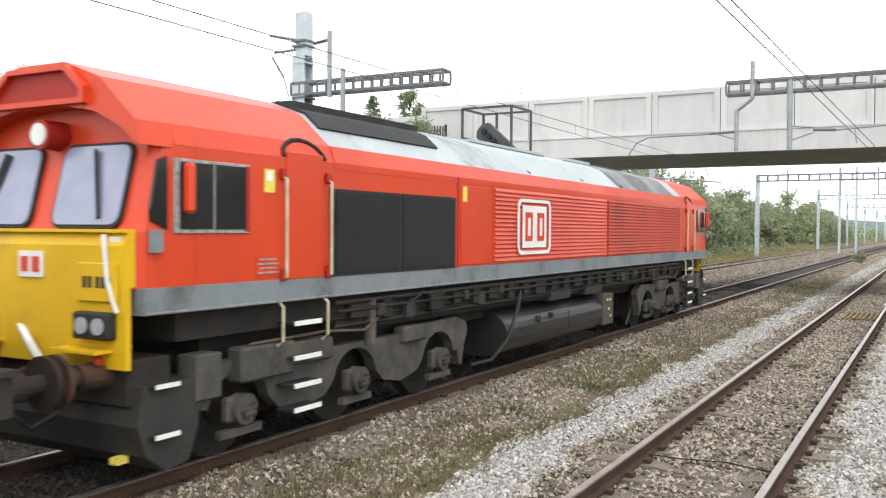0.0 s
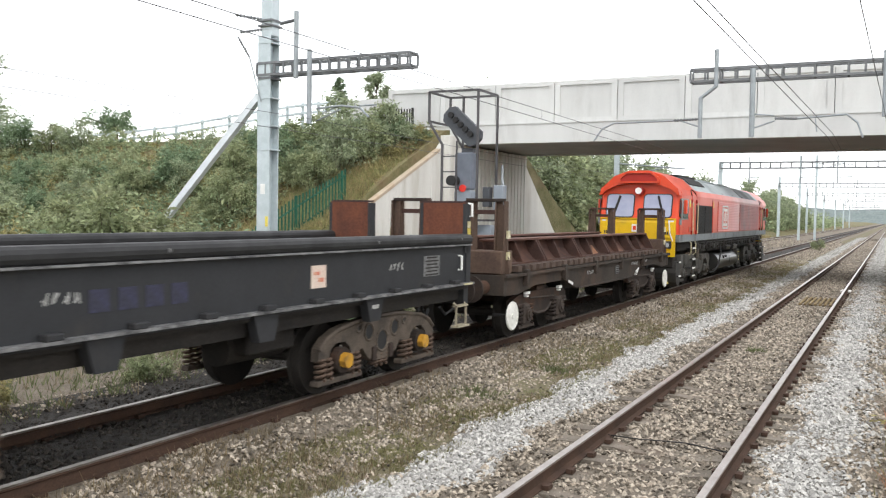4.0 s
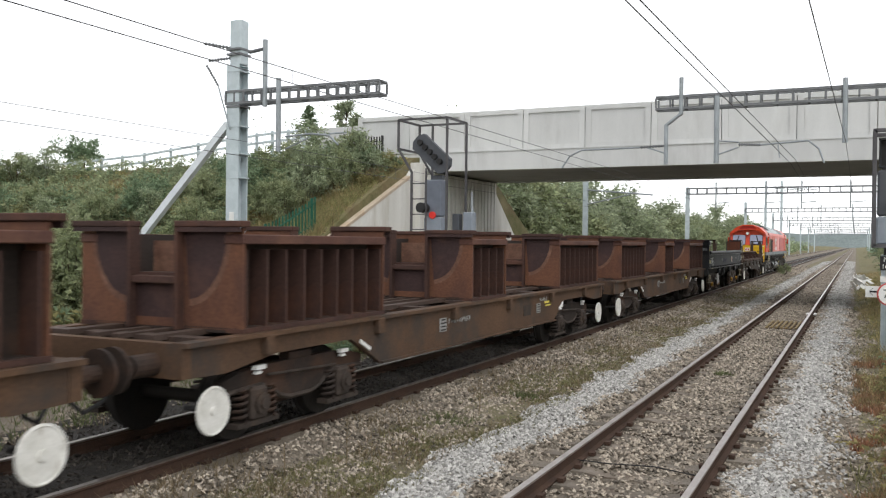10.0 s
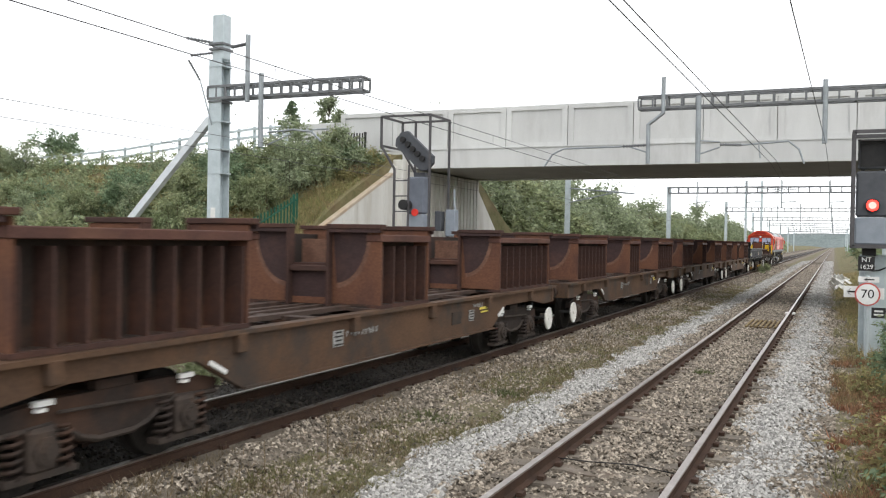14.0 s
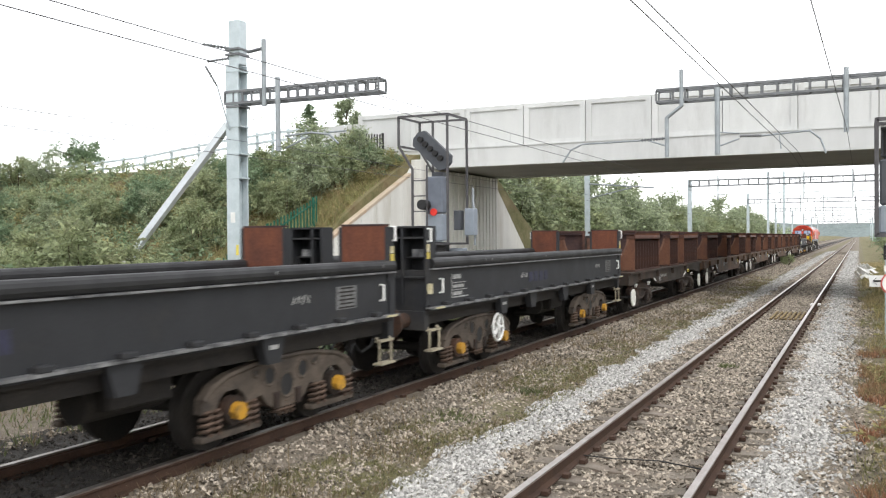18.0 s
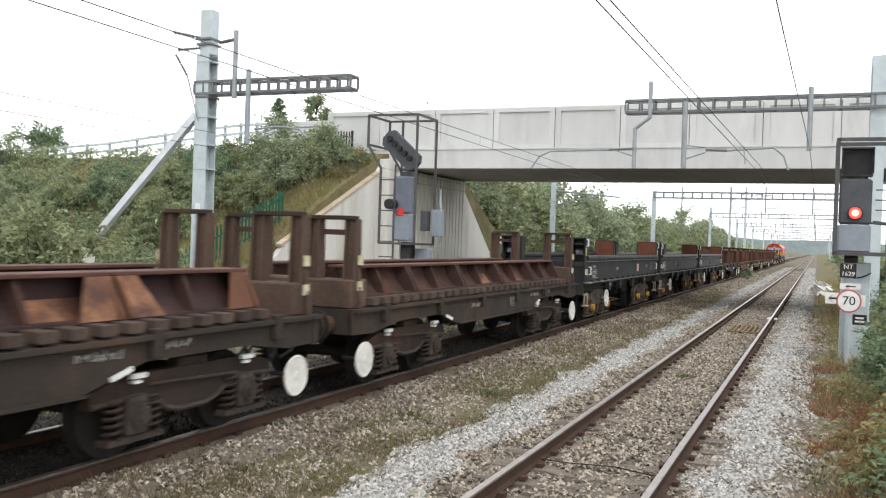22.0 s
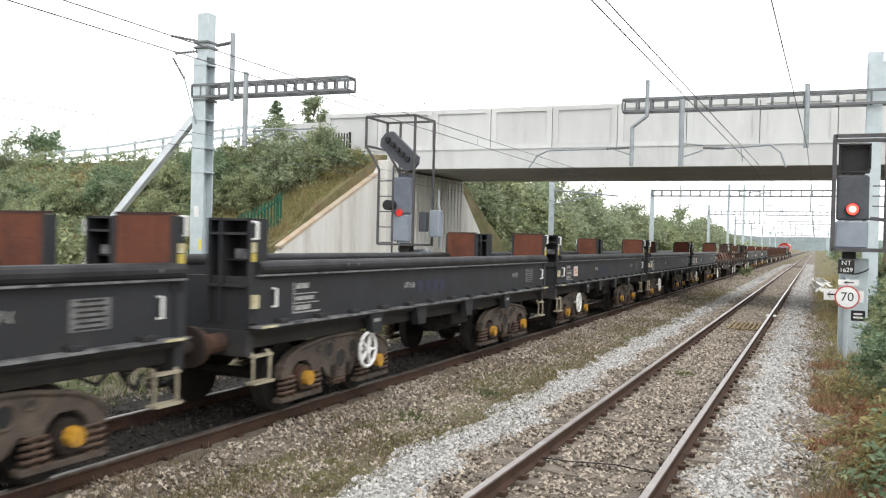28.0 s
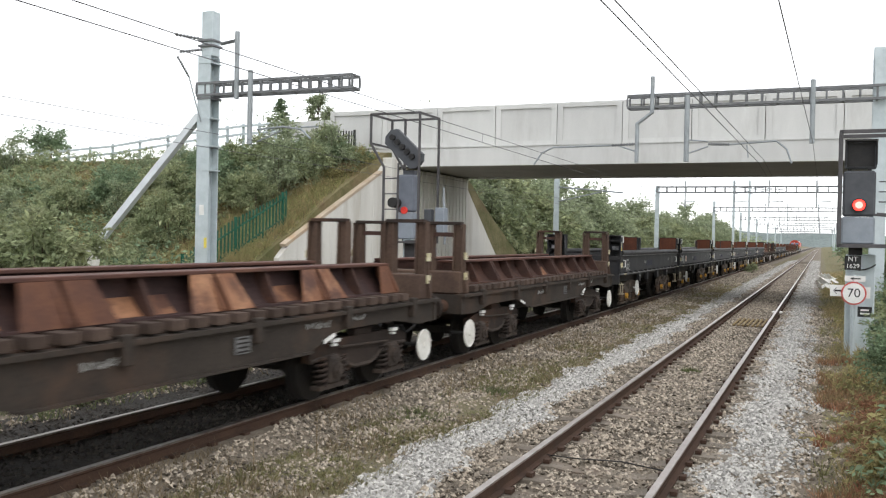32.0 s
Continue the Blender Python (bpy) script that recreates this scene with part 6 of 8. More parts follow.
def chassis(parent, L, solebar, mid_drop):
    """Side members with a belly towards the middle, headstocks and cross members."""
    h = L / 2
    for side in (-1, 1):
        x0, x1 = sorted((side * 1.16, side * 1.24))
        bm = bmesh.new()
        prism(bm, [(-h, 0.92), (-h, 1.24), (h, 1.24), (h, 0.92), (h - 0.7, 0.90), (h - 1.6, 1.02), (h - 3.3, 1.02), (h - 4.1, mid_drop), (-h + 4.1, mid_drop), (-h + 3.3, 1.02), (-h + 1.6, 1.02), (-h + 0.7, 0.90)], x0, x1, "X")
        sb = part("solebar", bm, solebar, parent)
        part("top_flange", boxes((side * 1.22, 0, 1.265, 0.2, L, 0.05)), solebar, sb)
        x2 = side * 1.26
        part("bottom_flange", boxes((side * 1.21, 0, mid_drop, 0.18, L - 8.2, 0.03)), solebar, sb)
        for s in (-1, 1):
            part("lifting_mark", made(beam, (x2, s * (h - 3.5), 0.98), (x2, s * (h - 3.78), 0.98 - 0.28 * (1.02 - mid_drop) / 0.8), 0.02, 0.05), M_WHITE, sb, "white lifting mark")
    each("headstock", [(0, s * (h - 0.07), 1.1, 2.5, 0.14, 0.36) for s in (-1, 1)], solebar, parent)
    bm = bmesh.new()
    for x in (-0.3, 0.3):
        box(bm, x, 0, 1.05, 0.12, L - 0.3, 0.3)
    for y in np.arange(-h + 0.8, h - 0.3, 1.55):
        box(bm, 0, y, 1.12, 2.3, 0.12, 0.2)
    part("floor_frame", bm, M_RUST_DARK, parent)
    bm = bmesh.new()
    rod(bm, (0.3, -1.2, 0.78), (0.3, 0.2, 0.78), 0.18, 16)
    box(bm, 0.1, 0.9, 0.8, 0.7, 0.4, 0.22)
    part("air_tank", bm, M_BLACK, parent)
    for s in (-1, 1):
        buffers(parent, s * h, s)


def chalk(parent, rows, x=1.262, tall=0.11, material=None):
    """Chalked characters that cannot be read: short uneven strokes in a row."""
    for y, z, n in rows:
        rng = random.Random(int(y * 100 + z * 1000))
        bm = bmesh.new()
        for k in range(n):
            c = y + k * 0.105
            for _ in range(2):
                beam(bm, (x, c + rng.uniform(-0.035, 0.035), z + rng.uniform(-0.5, -0.2) * tall), (x, c + rng.uniform(-0.02, 0.045), z + rng.uniform(0.15, 0.5) * tall), 0.006, 0.014)
            beam(bm, (x, c - 0.03, z + rng.uniform(-0.4, 0.4) * tall), (x, c + 0.03, z + rng.uniform(-0.4, 0.4) * tall), 0.006, 0.014)
        part("lettering", bm, material or M_STENCIL, parent)


def label_panel(parent, y, z, w, hgt, x=1.262, material=None, bars=4):
    p = part("label_panel", boxes((x, y, z, 0.008, w, hgt)), material or M_STENCIL, parent)
    each("label_bar", [(x + 0.006, y, z - hgt / 2 + hgt * (k + 0.5) / bars, 0.004, w * (0.8 - 0.15 * (k % 2)), hgt / bars * 0.4) for k in range(bars)], M_UNDER, p)


def cradle_wagon(bright):
    """Brown flat wagon with a long ribbed steel trough on timbers and tapered stanchion frames at both ends."""
    L = 12.8
    h = L / 2
    w = thing("steel_wagon", pose(0, 0, 0), "rust-brown steel-carrying wagon with a ribbed trough, orange where rubbed" if bright else "rust-brown steel-carrying wagon with a ribbed trough and end frames", "wagon", "wagons of the train")
    chassis(w, L, M_SOLEBAR_DARK, 0.80)
    part("deck", boxes((0, 0, 1.29, 2.3, L - 0.2, 0.05)), M_RUST_DARK, w)
    plate = M_PURPLE if bright else M_RUST
    base, lip = 1.44, 1.86
    ends = [h - 1.1 - 2.27 * k for k in range(5)] + [-h + 0.5]
    for side in (-1, 1):
        # concave plates below an overhanging lip, in five sections butted end to end
        hollow = [(side * (0.64 + 0.24 * u ** 2.0), lip - (lip - base) * u) for u in np.linspace(0, 1, 7)]
        for k, (y1, y0) in enumerate(zip(ends[:-1], ends[1:])):
            bm = bmesh.new()
            prism(bm, hollow + [(x - side * 0.05, z) for x, z in hollow[::-1]], y0 + 0.015, y1 - 0.015)
            tr = part("trough_plate", bm, plate, w, "hollow trough plate, rubbed to bare rust")
            part("trough_lip", boxes((side * 0.69, (y0 + y1) / 2, lip + 0.02, 0.34, y1 - y0 - 0.012, 0.045), bevel=0.008), M_LIP, tr, "flat rusted lip along the trough")
            part("trough_foot", boxes((side * 0.94, (y0 + y1) / 2, base - 0.002, 0.18, y1 - y0 - 0.03, 0.03)), plate, tr)
            for y, wide in ((y0 + 0.06, 1.07), (y1 - 0.06, 1.07), ((y0 + y1) / 2, 0.98)):
                bm = bmesh.new()
                prism(bm, [(side * 0.66, base), (side * wide, base), (side * wide, base + 0.04), (side * (0.86 if wide > 1 else 0.80), lip), (side * 0.64, lip)], y - 0.03, y + 0.03)
                part("gusset", bm, M_ORANGE if bright and wide > 1 else plate if wide > 1 else M_RUST, tr)
            if bright:
                # sloping bracket plates on both sides of each joint
                for ye, d in ((y0 + 0.03, 1), (y1 - 0.03, -1)):
                    bm = bmesh.new()
                    quad = [(ye, lip, 0.84), (ye + d * (0.30 + 0.04 * k), lip, 0.84), (ye + d * 0.55, base, 1.02), (ye, base, 1.02)]
                    v = [bm.verts.new((side * (x + e), y, z)) for e in (0, 0.025) for y, z, x in quad]
                    for f in ((0, 1, 2, 3), (7, 6, 5, 4), (0, 4, 5, 1), (1, 5, 6, 2), (2, 6, 7, 3), (3, 7, 4, 0)):
                        bm.faces.new([v[i] for i in f])
                    part("bracket_plate", bm, M_RUBBED if (k + (d > 0)) % 3 else M_ORANGE, tr, "sloping bracket plate rubbed pale")
            spots = ((y0 + 0.6, y1 - 0.65),) if (bright and k >= 2) else ((y0 + 1.25, y1 - 0.3),) if k in (1, 2) else ()
            for e0, e1 in spots:
                outer = [(x + side * 0.006, z) for x, z in hollow[3:]]
                bm = bmesh.new()
                prism(bm, outer + [(x - side * 0.01, z) for x, z in outer[::-1]], e0, e1)
                part("rubbed_patch", bm, M_RUBBED, tr, "pale rubbed patch on the plate")
        each("bearer", [(side * 1.04, y, 1.372, 0.48, 0.2, 0.11) for y in np.arange(-h + 0.7, h - 1.0, 0.36)], M_BEARER, w, bevel=0.006)
        each("stake_pocket", [(side * 1.29, y, 1.20, 0.1, 0.14, 0.30) for y in np.arange(-h + 1.0, h - 0.8, 2.15)], M_SOLEBAR_DARK, w, bevel=0.01)
    for s in (-1, 1):
        part("end_box", boxes((0, s * (h - 0.30), 1.50, 2.36, 0.5, 0.42), bevel=0.02), M_ENDBOX, w, "welded brown steel end box")
        for side in (-1, 1):
            # each frame: two tapered posts joined at the top by a flat bar and a tie
            y = s * (h - 0.26)
            bm = bmesh.new()
            for x0, x1, wid in ((1.13, 1.02, 0.26), (0.42, 0.50, 0.22)):
                prism(bm, [(side * (x0 - wid / 2), 1.3), (side * (x0 + wid / 2), 1.3), (side * (x1 + 0.07), 2.60), (side * (x1 - 0.07), 2.60)], y - 0.025, y + 0.025)
                for q in (-1, 1):
                    prism(bm, [(y - 0.12, 1.3), (y + 0.12, 1.3), (y + 0.08, 2.60), (y - 0.08, 2.60)], side * (x0 + x1) / 2 + q * 0.085 - 0.012, side * (x0 + x1) / 2 + q * 0.085 + 0.012, "X")
            st = part("stanchion_frame", bm, M_ENDBOX, w, "rusted tapered stanchion frame")
            part("top_bar", boxes((side * 0.76, y, 2.615, 0.72, 0.2, 0.06), bevel=0.008), M_RUST_DARK, st)
            if not bright:
                part("tie_bar", boxes((side * 0.76, y, 2.40, 0.44, 0.06, 0.08)), M_RUST, st)
            for z in (1.62, 2.0):
                part("tape_mark", boxes((side * 1.205, y - s * 0.02, z, 0.03, 0.12, 0.14)), M_TAPE, st, "grubby pale marker tape")
        y25_bogie(w, s * (h - 2.35), M_RUST_DARK)
        brake_disc(w, s * (h - ((0.57 if bright else 0.45) if s > 0 else (0.22 if bright else 0.36))))
    chalk(w, [(-1.6, 1.10, 6), (2.2, 1.14, 6), (3.3, 1.16, 5)])
    label_panel(w, 0.8, 1.05, 0.3, 0.2, 1.262, M_PANEL)
    return w


def saddle_box(parent, y0, y1):
    """A saddle: two side walls with deep ribs, end plates with a notch between two flanged towers."""
    z0, z1 = 1.29, 2.40
    L = y1 - y0
    bx = part("saddle", boxes((0, (y0 + y1) / 2, z0 + 0.03, 2.3, L - 0.02, 0.06)), M_RUST_DARK, parent, "rusted steel saddle")
    n = max(4, round(L / 0.42))
    for side in (-1, 1):
        # shade behind the ribs is put into the wall's dark rust colour
        part("side_wall", boxes((side * 0.93, (y0 + y1) / 2, (z0 + z1) / 2 + 0.02, 0.05, L - 0.12, z1 - z0 - 0.05)), M_RUST_DARK, bx, "inner side wall, shade painted in dark rust")
        part("top_rail", boxes((side * 1.1, (y0 + y1) / 2, z1 - 0.055, 0.27, L + 0.02, 0.11), bevel=0.01), M_LIP, bx, "scuffed flange along the top")
        part("foot_rail", boxes((side * 1.11, (y0 + y1) / 2, z0 + 0.03, 0.24, L, 0.05)), M_RUST, bx)
    each("rib", [(side * 1.08, y0 + 0.1 + (L - 0.2) * k / n, (z0 + z1) / 2 - 0.07, 0.24, 0.035, z1 - z0 - 0.2) for side in (-1, 1) for k in range(n + 1)], M_RUST, bx)
    for y, s in ((y0 + 0.03, -1), (y1 - 0.03, 1)):
        for side in (-1, 1):
            end = part("end_plate", boxes((side * 0.79, y, (z0 + z1) / 2 + 0.055, 0.85, 0.04, z1 - z0 + 0.04)), M_ORANGE, bx, "end tower plate of orange rust")
            arc = [(side * (0.39 + 0.60 * math.sin(a) ** 0.9), 2.45 - 0.80 * math.cos(a)) for a in np.linspace(0.10, math.pi / 2, 9)]
            bm = bmesh.new()
            prism(bm, arc + [(side * 0.39, 2.45)], y + s * 0.02, y + s * 0.026)
            part("worn_patch", bm, M_PURPLE, end, "dark purple patch with a curved edge")
            for wide, lo, hi, mat in ((1.10, 0.018, 0.0225, M_PALE_RUST),):
                rim = [(side * 0.39 + (px - side * 0.39) * wide, 2.45 + (pz - 2.45) * wide) for px, pz in arc]
                bm = bmesh.new()
                prism(bm, rim + [(side * 0.39, 2.45)], *sorted((y + s * lo, y + s * hi)))
                part("scrape_edge", bm, mat, end, "pale scraped edge of the patch")
            part("tower_flange", boxes((side * 0.36, y + s * 0.05, 1.90, 0.045, 0.18, 1.18)), M_RUST, end)
            part("tower_cap", boxes((side * 0.80, y + s * 0.05, z1 + 0.115, 0.94, 0.20, 0.07), bevel=0.01), M_RUST, end)
            part("cap_lip", boxes((side * 0.80, y + s * 0.12, z1 + 0.055, 0.90, 0.03, 0.06)), M_PURPLE, end)
        part("notch_panel", boxes((0, y, 1.57, 0.68, 0.03, 0.50)), M_PURPLE, end)
        part("notch_foot", boxes((0, y + s * 0.018, 1.38, 0.66, 0.012, 0.10)), M_ORANGE, end)
        part("notch_sill", boxes((0, y + s * 0.02, 1.87, 0.68, 0.18, 0.09), bevel=0.01), M_RUST, end)
        # light falling into the notch is put into this plate's pale colour
        part("notch_back", boxes((0, y - s * 0.30, 2.07, 0.72, 0.04, 0.50)), M_PALE_RUST, end, "inner plate, light on it painted in pale rust")
        part("notch_shelf", boxes((0, y - s * 0.15, 1.93, 0.68, 0.30, 0.04)), M_RUST, end)
    part("inner_beam", boxes((0, (y0 + y1) / 2, 2.1, 0.55, L * 0.4, 0.22)), M_RUST_DARK, bx)
    return bx


def saddle_wagon(L, spots, tone):
    h = L / 2
    w = thing("saddle_wagon", pose(0, 0, 0), "rust-brown flat wagon carrying three ribbed steel saddles", "wagon", "wagons of the train")
    chassis(w, L, tone, 0.62 if L > 14 else 0.8)
    for a, b in spots:
        saddle_box(w, h - b, h - a)
    for side in (-1, 1):
        each("deck_rail", [(side * 0.62, 0, 1.295, 0.17, L - 0.4, 0.06), (side * 0.16, 0, 1.29, 0.12, L - 0.4, 0.05)], M_DECK, w)
        each("stake_pocket", [(side * 1.28, y, 1.15, 0.1, 0.16, 0.22) for y in np.arange(-h + 1.4, h - 1.0, 2.6)], tone, w, bevel=0.01)
    each("deck_bar", [(0, y, 1.272, 2.3, 0.2, 0.05) for y in np.arange(-h + 0.5, h - 0.3, 1.75)], M_DECK, w)
    for s in (-1, 1):
        y25_bogie(w, s * (h - 2.35), M_RUST_DARK)
        brake_disc(w, s * (h - 0.45))
    label_panel(w, -1.9, 0.98, 0.26, 0.22, 1.25)
    chalk(w, [(-1.65, 1.02, 9), (3.0, 1.12, 5)], 1.248, 0.10)
    label_panel(w, 2.9, 0.95, 0.24, 0.2, 1.25)
    part("paint_mark", boxes((1.25, 3.5, 1.05, 0.006, 0.4, 0.045), (1.25, 3.56, 0.98, 0.006, 0.36, 0.03)), M_LABEL, w, "worn yellow paint mark")
    part("paint_patch", boxes((1.247, 2.2, 0.95, 0.006, 0.42, 0.22)), M_SOLEBAR_DARK, w, "painted-out dark patch")
    return w


def box_wagon(wheel, card_at=None):
    """Dark grey low-sided wagon with a heavy top rail, cast bogies with yellow caps and end posts."""
    L = 12.3
    h = L / 2
    w = thing("open_wagon", pose(0, 0, 0), "dark grey low-sided open wagon on bogies with yellow axle caps", "wagon", "wagons of the train")
    part("floor", boxes((0, 0, 1.2, 2.5, L - 0.1, 0.08)), M_UNDER, w)
    for side in (-1, 1):
        wall = part("side_wall", boxes((side * 1.24, 0, 1.57, 0.06, L - 0.2, 0.74)), M_WAGON_GREY, w, "dark grey steel side")
        bm = bmesh.new()
        rod(bm, (side * 1.26, -h + 0.1, 1.955), (side * 1.26, h - 0.1, 1.955), 0.09, 14)
        part("top_rail", bm, M_WAGON_RIM, wall, "rubbed black tubular top rail")
        part("upper_lip", boxes((side * 1.30, 0, 1.868, 0.09, L - 0.2, 0.022)), M_WORN, wall)
        part("lower_lip", boxes((side * 1.29, 0, 1.255, 0.17, L - 0.1, 0.03)), M_WORN, wall, "lower flange with a bright worn edge")
        part("solebar", boxes((side * 1.08, 0, 1.11, 0.1, L - 0.1, 0.26)), M_UNDER, w)
        ys = np.arange(-h + 0.6, h - 0.4, 0.92)
        each("bracket", [(side * 1.325, y, 1.30, 0.11, 0.18, 0.06) for y in ys], M_WAGON_GREY, w, bevel=0.01)
        for y in (-h + 2.9, -1.6, 0.6, h - 3.3):
            bm = bmesh.new()
            prism(bm, [(y + 0.06, 1.238), (y + 0.50, 1.238), (y + 0.42, 0.93), (y + 0.16, 0.93)], *sorted((side * 1.2, side * 1.32)), "X")
            part("knee_bracket", bm, M_WAGON_GREY, w)
        each("rail_stud", [(side * 1.348, y, 1.965, 0.014, 0.035, 0.035) for y in (-h + 2.2, -h + 2.5, -0.6, h - 3.0, h - 0.5)], M_WORN, w)
        part("knee_label", boxes((side * 1.325, -h + 3.18, 1.12, 0.006, 0.2, 0.05), (side * 1.325, h - 3.02, 1.12, 0.006, 0.16, 0.05)), M_STENCIL, w)
        for s in (-1, 1):
            bm = bmesh.new()
            path_rod(bm, [Vector(p) for p in ((side * 1.27, s * (h - 0.45), 1.70), (side * 1.33, s * (h - 0.45), 1.70), (side * 1.33, s * (h - 0.45), 1.48), (side * 1.27, s * (h - 0.45), 1.48))], 0.018, 6)
            part("grab_handle", bm, M_WHITE, w, "white grab handle")
            bm = bmesh.new()
            y = s * (h - 0.28)
            path_rod(bm, [Vector(p) for p in ((side * 1.2, y - 0.17, 0.95), (side * 1.25, y - 0.17, 0.90), (side * 1.25, y - 0.17, 0.58), (side * 1.25, y + 0.17, 0.58), (side * 1.25, y + 0.17, 0.90), (side * 1.2, y + 0.17, 0.95))], 0.022, 6)
            box(bm, side * 1.24, y, 0.58, 0.14, 0.4, 0.03)
            box(bm, side * 1.24, y, 0.90, 0.08, 0.4, 0.03)
            part("shunter_step", bm, M_STEP, w, "cream step bracket")
    part("inner_lining", boxes((0, 0, 1.27, 2.3, L - 0.4, 0.06)), M_RUST_DARK, w)
    for s in (-1, 1):
        part("end_wall", boxes((0, s * (h - 0.08), 1.52, 2.42, 0.1, 0.66)), M_WAGON_GREY, w)
        part("headstock", boxes((0, s * (h - 0.06), 1.06, 2.45, 0.16, 0.3)), M_WAGON_GREY, w)
        buffers(w, s * h, s)
        cast_bogie(w, s * (h - 2.47))
    # centre girders and tanks
    bm = bmesh.new()
    for x in (-0.4, 0.4):
        box(bm, x, 0, 1.0, 0.15, L - 0.4, 0.3)
    part("underframe", bm, M_UNDER, w)
    part("air_tank", made(rod, (0.5, 1.0, 0.76), (0.5, 2.1, 0.76), 0.2, 14), M_UNDER, w)
    part("brake_gear", boxes((0.75, 1.55, 0.84, 0.25, 0.9, 0.3), bevel=0.03), M_UNDER, w)
    each("faded_mark", [(1.273, -1.35 + 0.32 * k, 1.55, 0.005, 0.22, 0.2) for k in range(4)], M_FADED, w)
    # ribbed end posts at the rear, rusted plates between dark posts at the front
    for side in (-1, 1):
        y = -h + 0.14
        bm = bmesh.new()
        box(bm, side * 0.96, y + 0.17, 1.92, 0.62, 0.03, 1.24)
        ps = part("end_post", bm, M_WAGON_GREY, w, "tall black ribbed end post")
        each("post_web", [(side * x, y, 1.92, 0.035, 0.34, 1.24) for x in (0.66, 0.84, 1.25)], M_WAGON_GREY, ps)
        each("post_shelf", [(side * 0.96, y, z, 0.6, 0.34, 0.03) for z in (1.74, 2.36, 2.53)], M_WAGON_GREY, ps)
        each("post_stiffener", [(side * 1.04, y + 0.05, z, 0.40, 0.2, 0.025) for z in (1.5, 2.05)], M_WAGON_RIM, ps)
        part("scuff_mark", boxes((side * 1.05, y - 0.02, 2.12, 0.2, 0.006, 0.12)), M_WORN, ps, "scuffed bare patch")
        part("tape_mark", boxes((side * 1.272, y - 0.1, 2.08, 0.012, 0.09, 0.10)), M_TAPE_YELLOW, ps, "yellow tape")
        part("tape_mark", boxes((side * 1.272, y - 0.1, 2.20, 0.012, 0.09, 0.12)), M_TAPE, ps)
        part("tape_mark", boxes((side * 1.30, y - 0.1, 1.56, 0.05, 0.10, 0.16)), M_TAPE, ps)
        bracket = bmesh.new()
        path_rod(bracket, [Vector(p) for p in ((side * 1.26, y - 0.12, 2.5), (side * 1.33, y - 0.12, 2.5), (side * 1.33, y - 0.12, 2.3), (side * 1.26, y - 0.12, 2.3))], 0.02, 6)
        part("marker_bracket", bracket, M_WHITE, ps)
        y = h - 0.24
        bm = bmesh.new()
        box(bm, side * 0.90, y, 2.16, 0.74, 0.03, 0.76)
        blk = part("front_plate", bm, M_PLATE, w, "rust-red plate standing on the floor")
        each("plate_web", [(side * x, y + 0.06, 2.13, 0.05, 0.16, 0.78) for x in (0.50, 1.27)], M_WAGON_GREY, blk)
        part("plate_cap", boxes((side * 0.87, y + 0.05, 2.545, 0.74, 0.14, 0.03)), M_PURPLE, blk)
        part("block_leg", boxes((side * 0.87, y + 0.1, 1.55, 0.6, 0.16, 0.56)), M_WAGON_GREY, blk)
        bm = bmesh.new()
        path_rod(bm, [Vector(p) for p in ((side * 1.27, y + 0.12, 2.52), (side * 1.34, y + 0.12, 2.52), (side * 1.34, y + 0.12, 2.32), (side * 1.27, y + 0.12, 2.32))], 0.02, 6)
        part("marker_bracket", bm, M_WHITE, blk)
        part("tape_mark", boxes((side * 1.29, y + 0.1, 2.07, 0.03, 0.1, 0.12)), M_TAPE_YELLOW, blk)
        part("tape_mark", boxes((side * 1.29, y + 0.1, 2.19, 0.03, 0.1, 0.10)), M_TAPE, blk)
    spoked_wheel(w, -h + wheel, 1, 0.68)
    chalk(w, [(-1.9, 1.60, 4), (3.6, 1.62, 4)], 1.272, 0.12)
    label_panel(w, h - 1.35, 1.58, 0.5, 0.30, 1.272, M_PANEL, 6)
    # data panel: a thin white outline with lines of writing, and a card holder beside it
    q = -h + 1.25
    dp = part("data_panel", boxes((1.272, q - 0.33, 1.56, 0.006, 0.02, 0.40), (1.272, q, 1.37, 0.006, 0.66, 0.02)), M_STENCIL, w, "white-outlined data panel")
    each("data_line", [(1.272, q - 0.12, 1.71, 0.005, 0.3, 0.07), (1.272, q - 0.02, 1.61, 0.005, 0.56, 0.012), (1.272, q - 0.06, 1.55, 0.005, 0.44, 0.05), (1.272, q, 1.49, 0.005, 0.6, 0.012), (1.272, q - 0.1, 1.43, 0.005, 0.36, 0.06)], M_STENCIL, dp)
    if card_at is not None:
        wide = 0.42 if card_at < 0 else 0.30
        card = part("card_label", boxes((1.276, card_at, 1.58, 0.01, wide, 0.27)), M_CARD, w, "faded pink paper card label")
        each("card_mark", [(1.283, card_at - 0.05, 1.62, 0.004, 0.4 * wide, 0.04), (1.283, card_at + 0.04, 1.54, 0.004, 0.35 * wide, 0.05)], M_CARD_INK, card)
    each("lip_mark", [(1.38, y, 1.255, 0.012, 0.3, 0.03) for y in (-h + 0.25, h - 0.3)], M_TAPE, w)
    part("end_flange", boxes((1.27, h - 0.13, 1.62, 0.05, 0.16, 0.72)), M_WAGON_GREY, w)
    return w


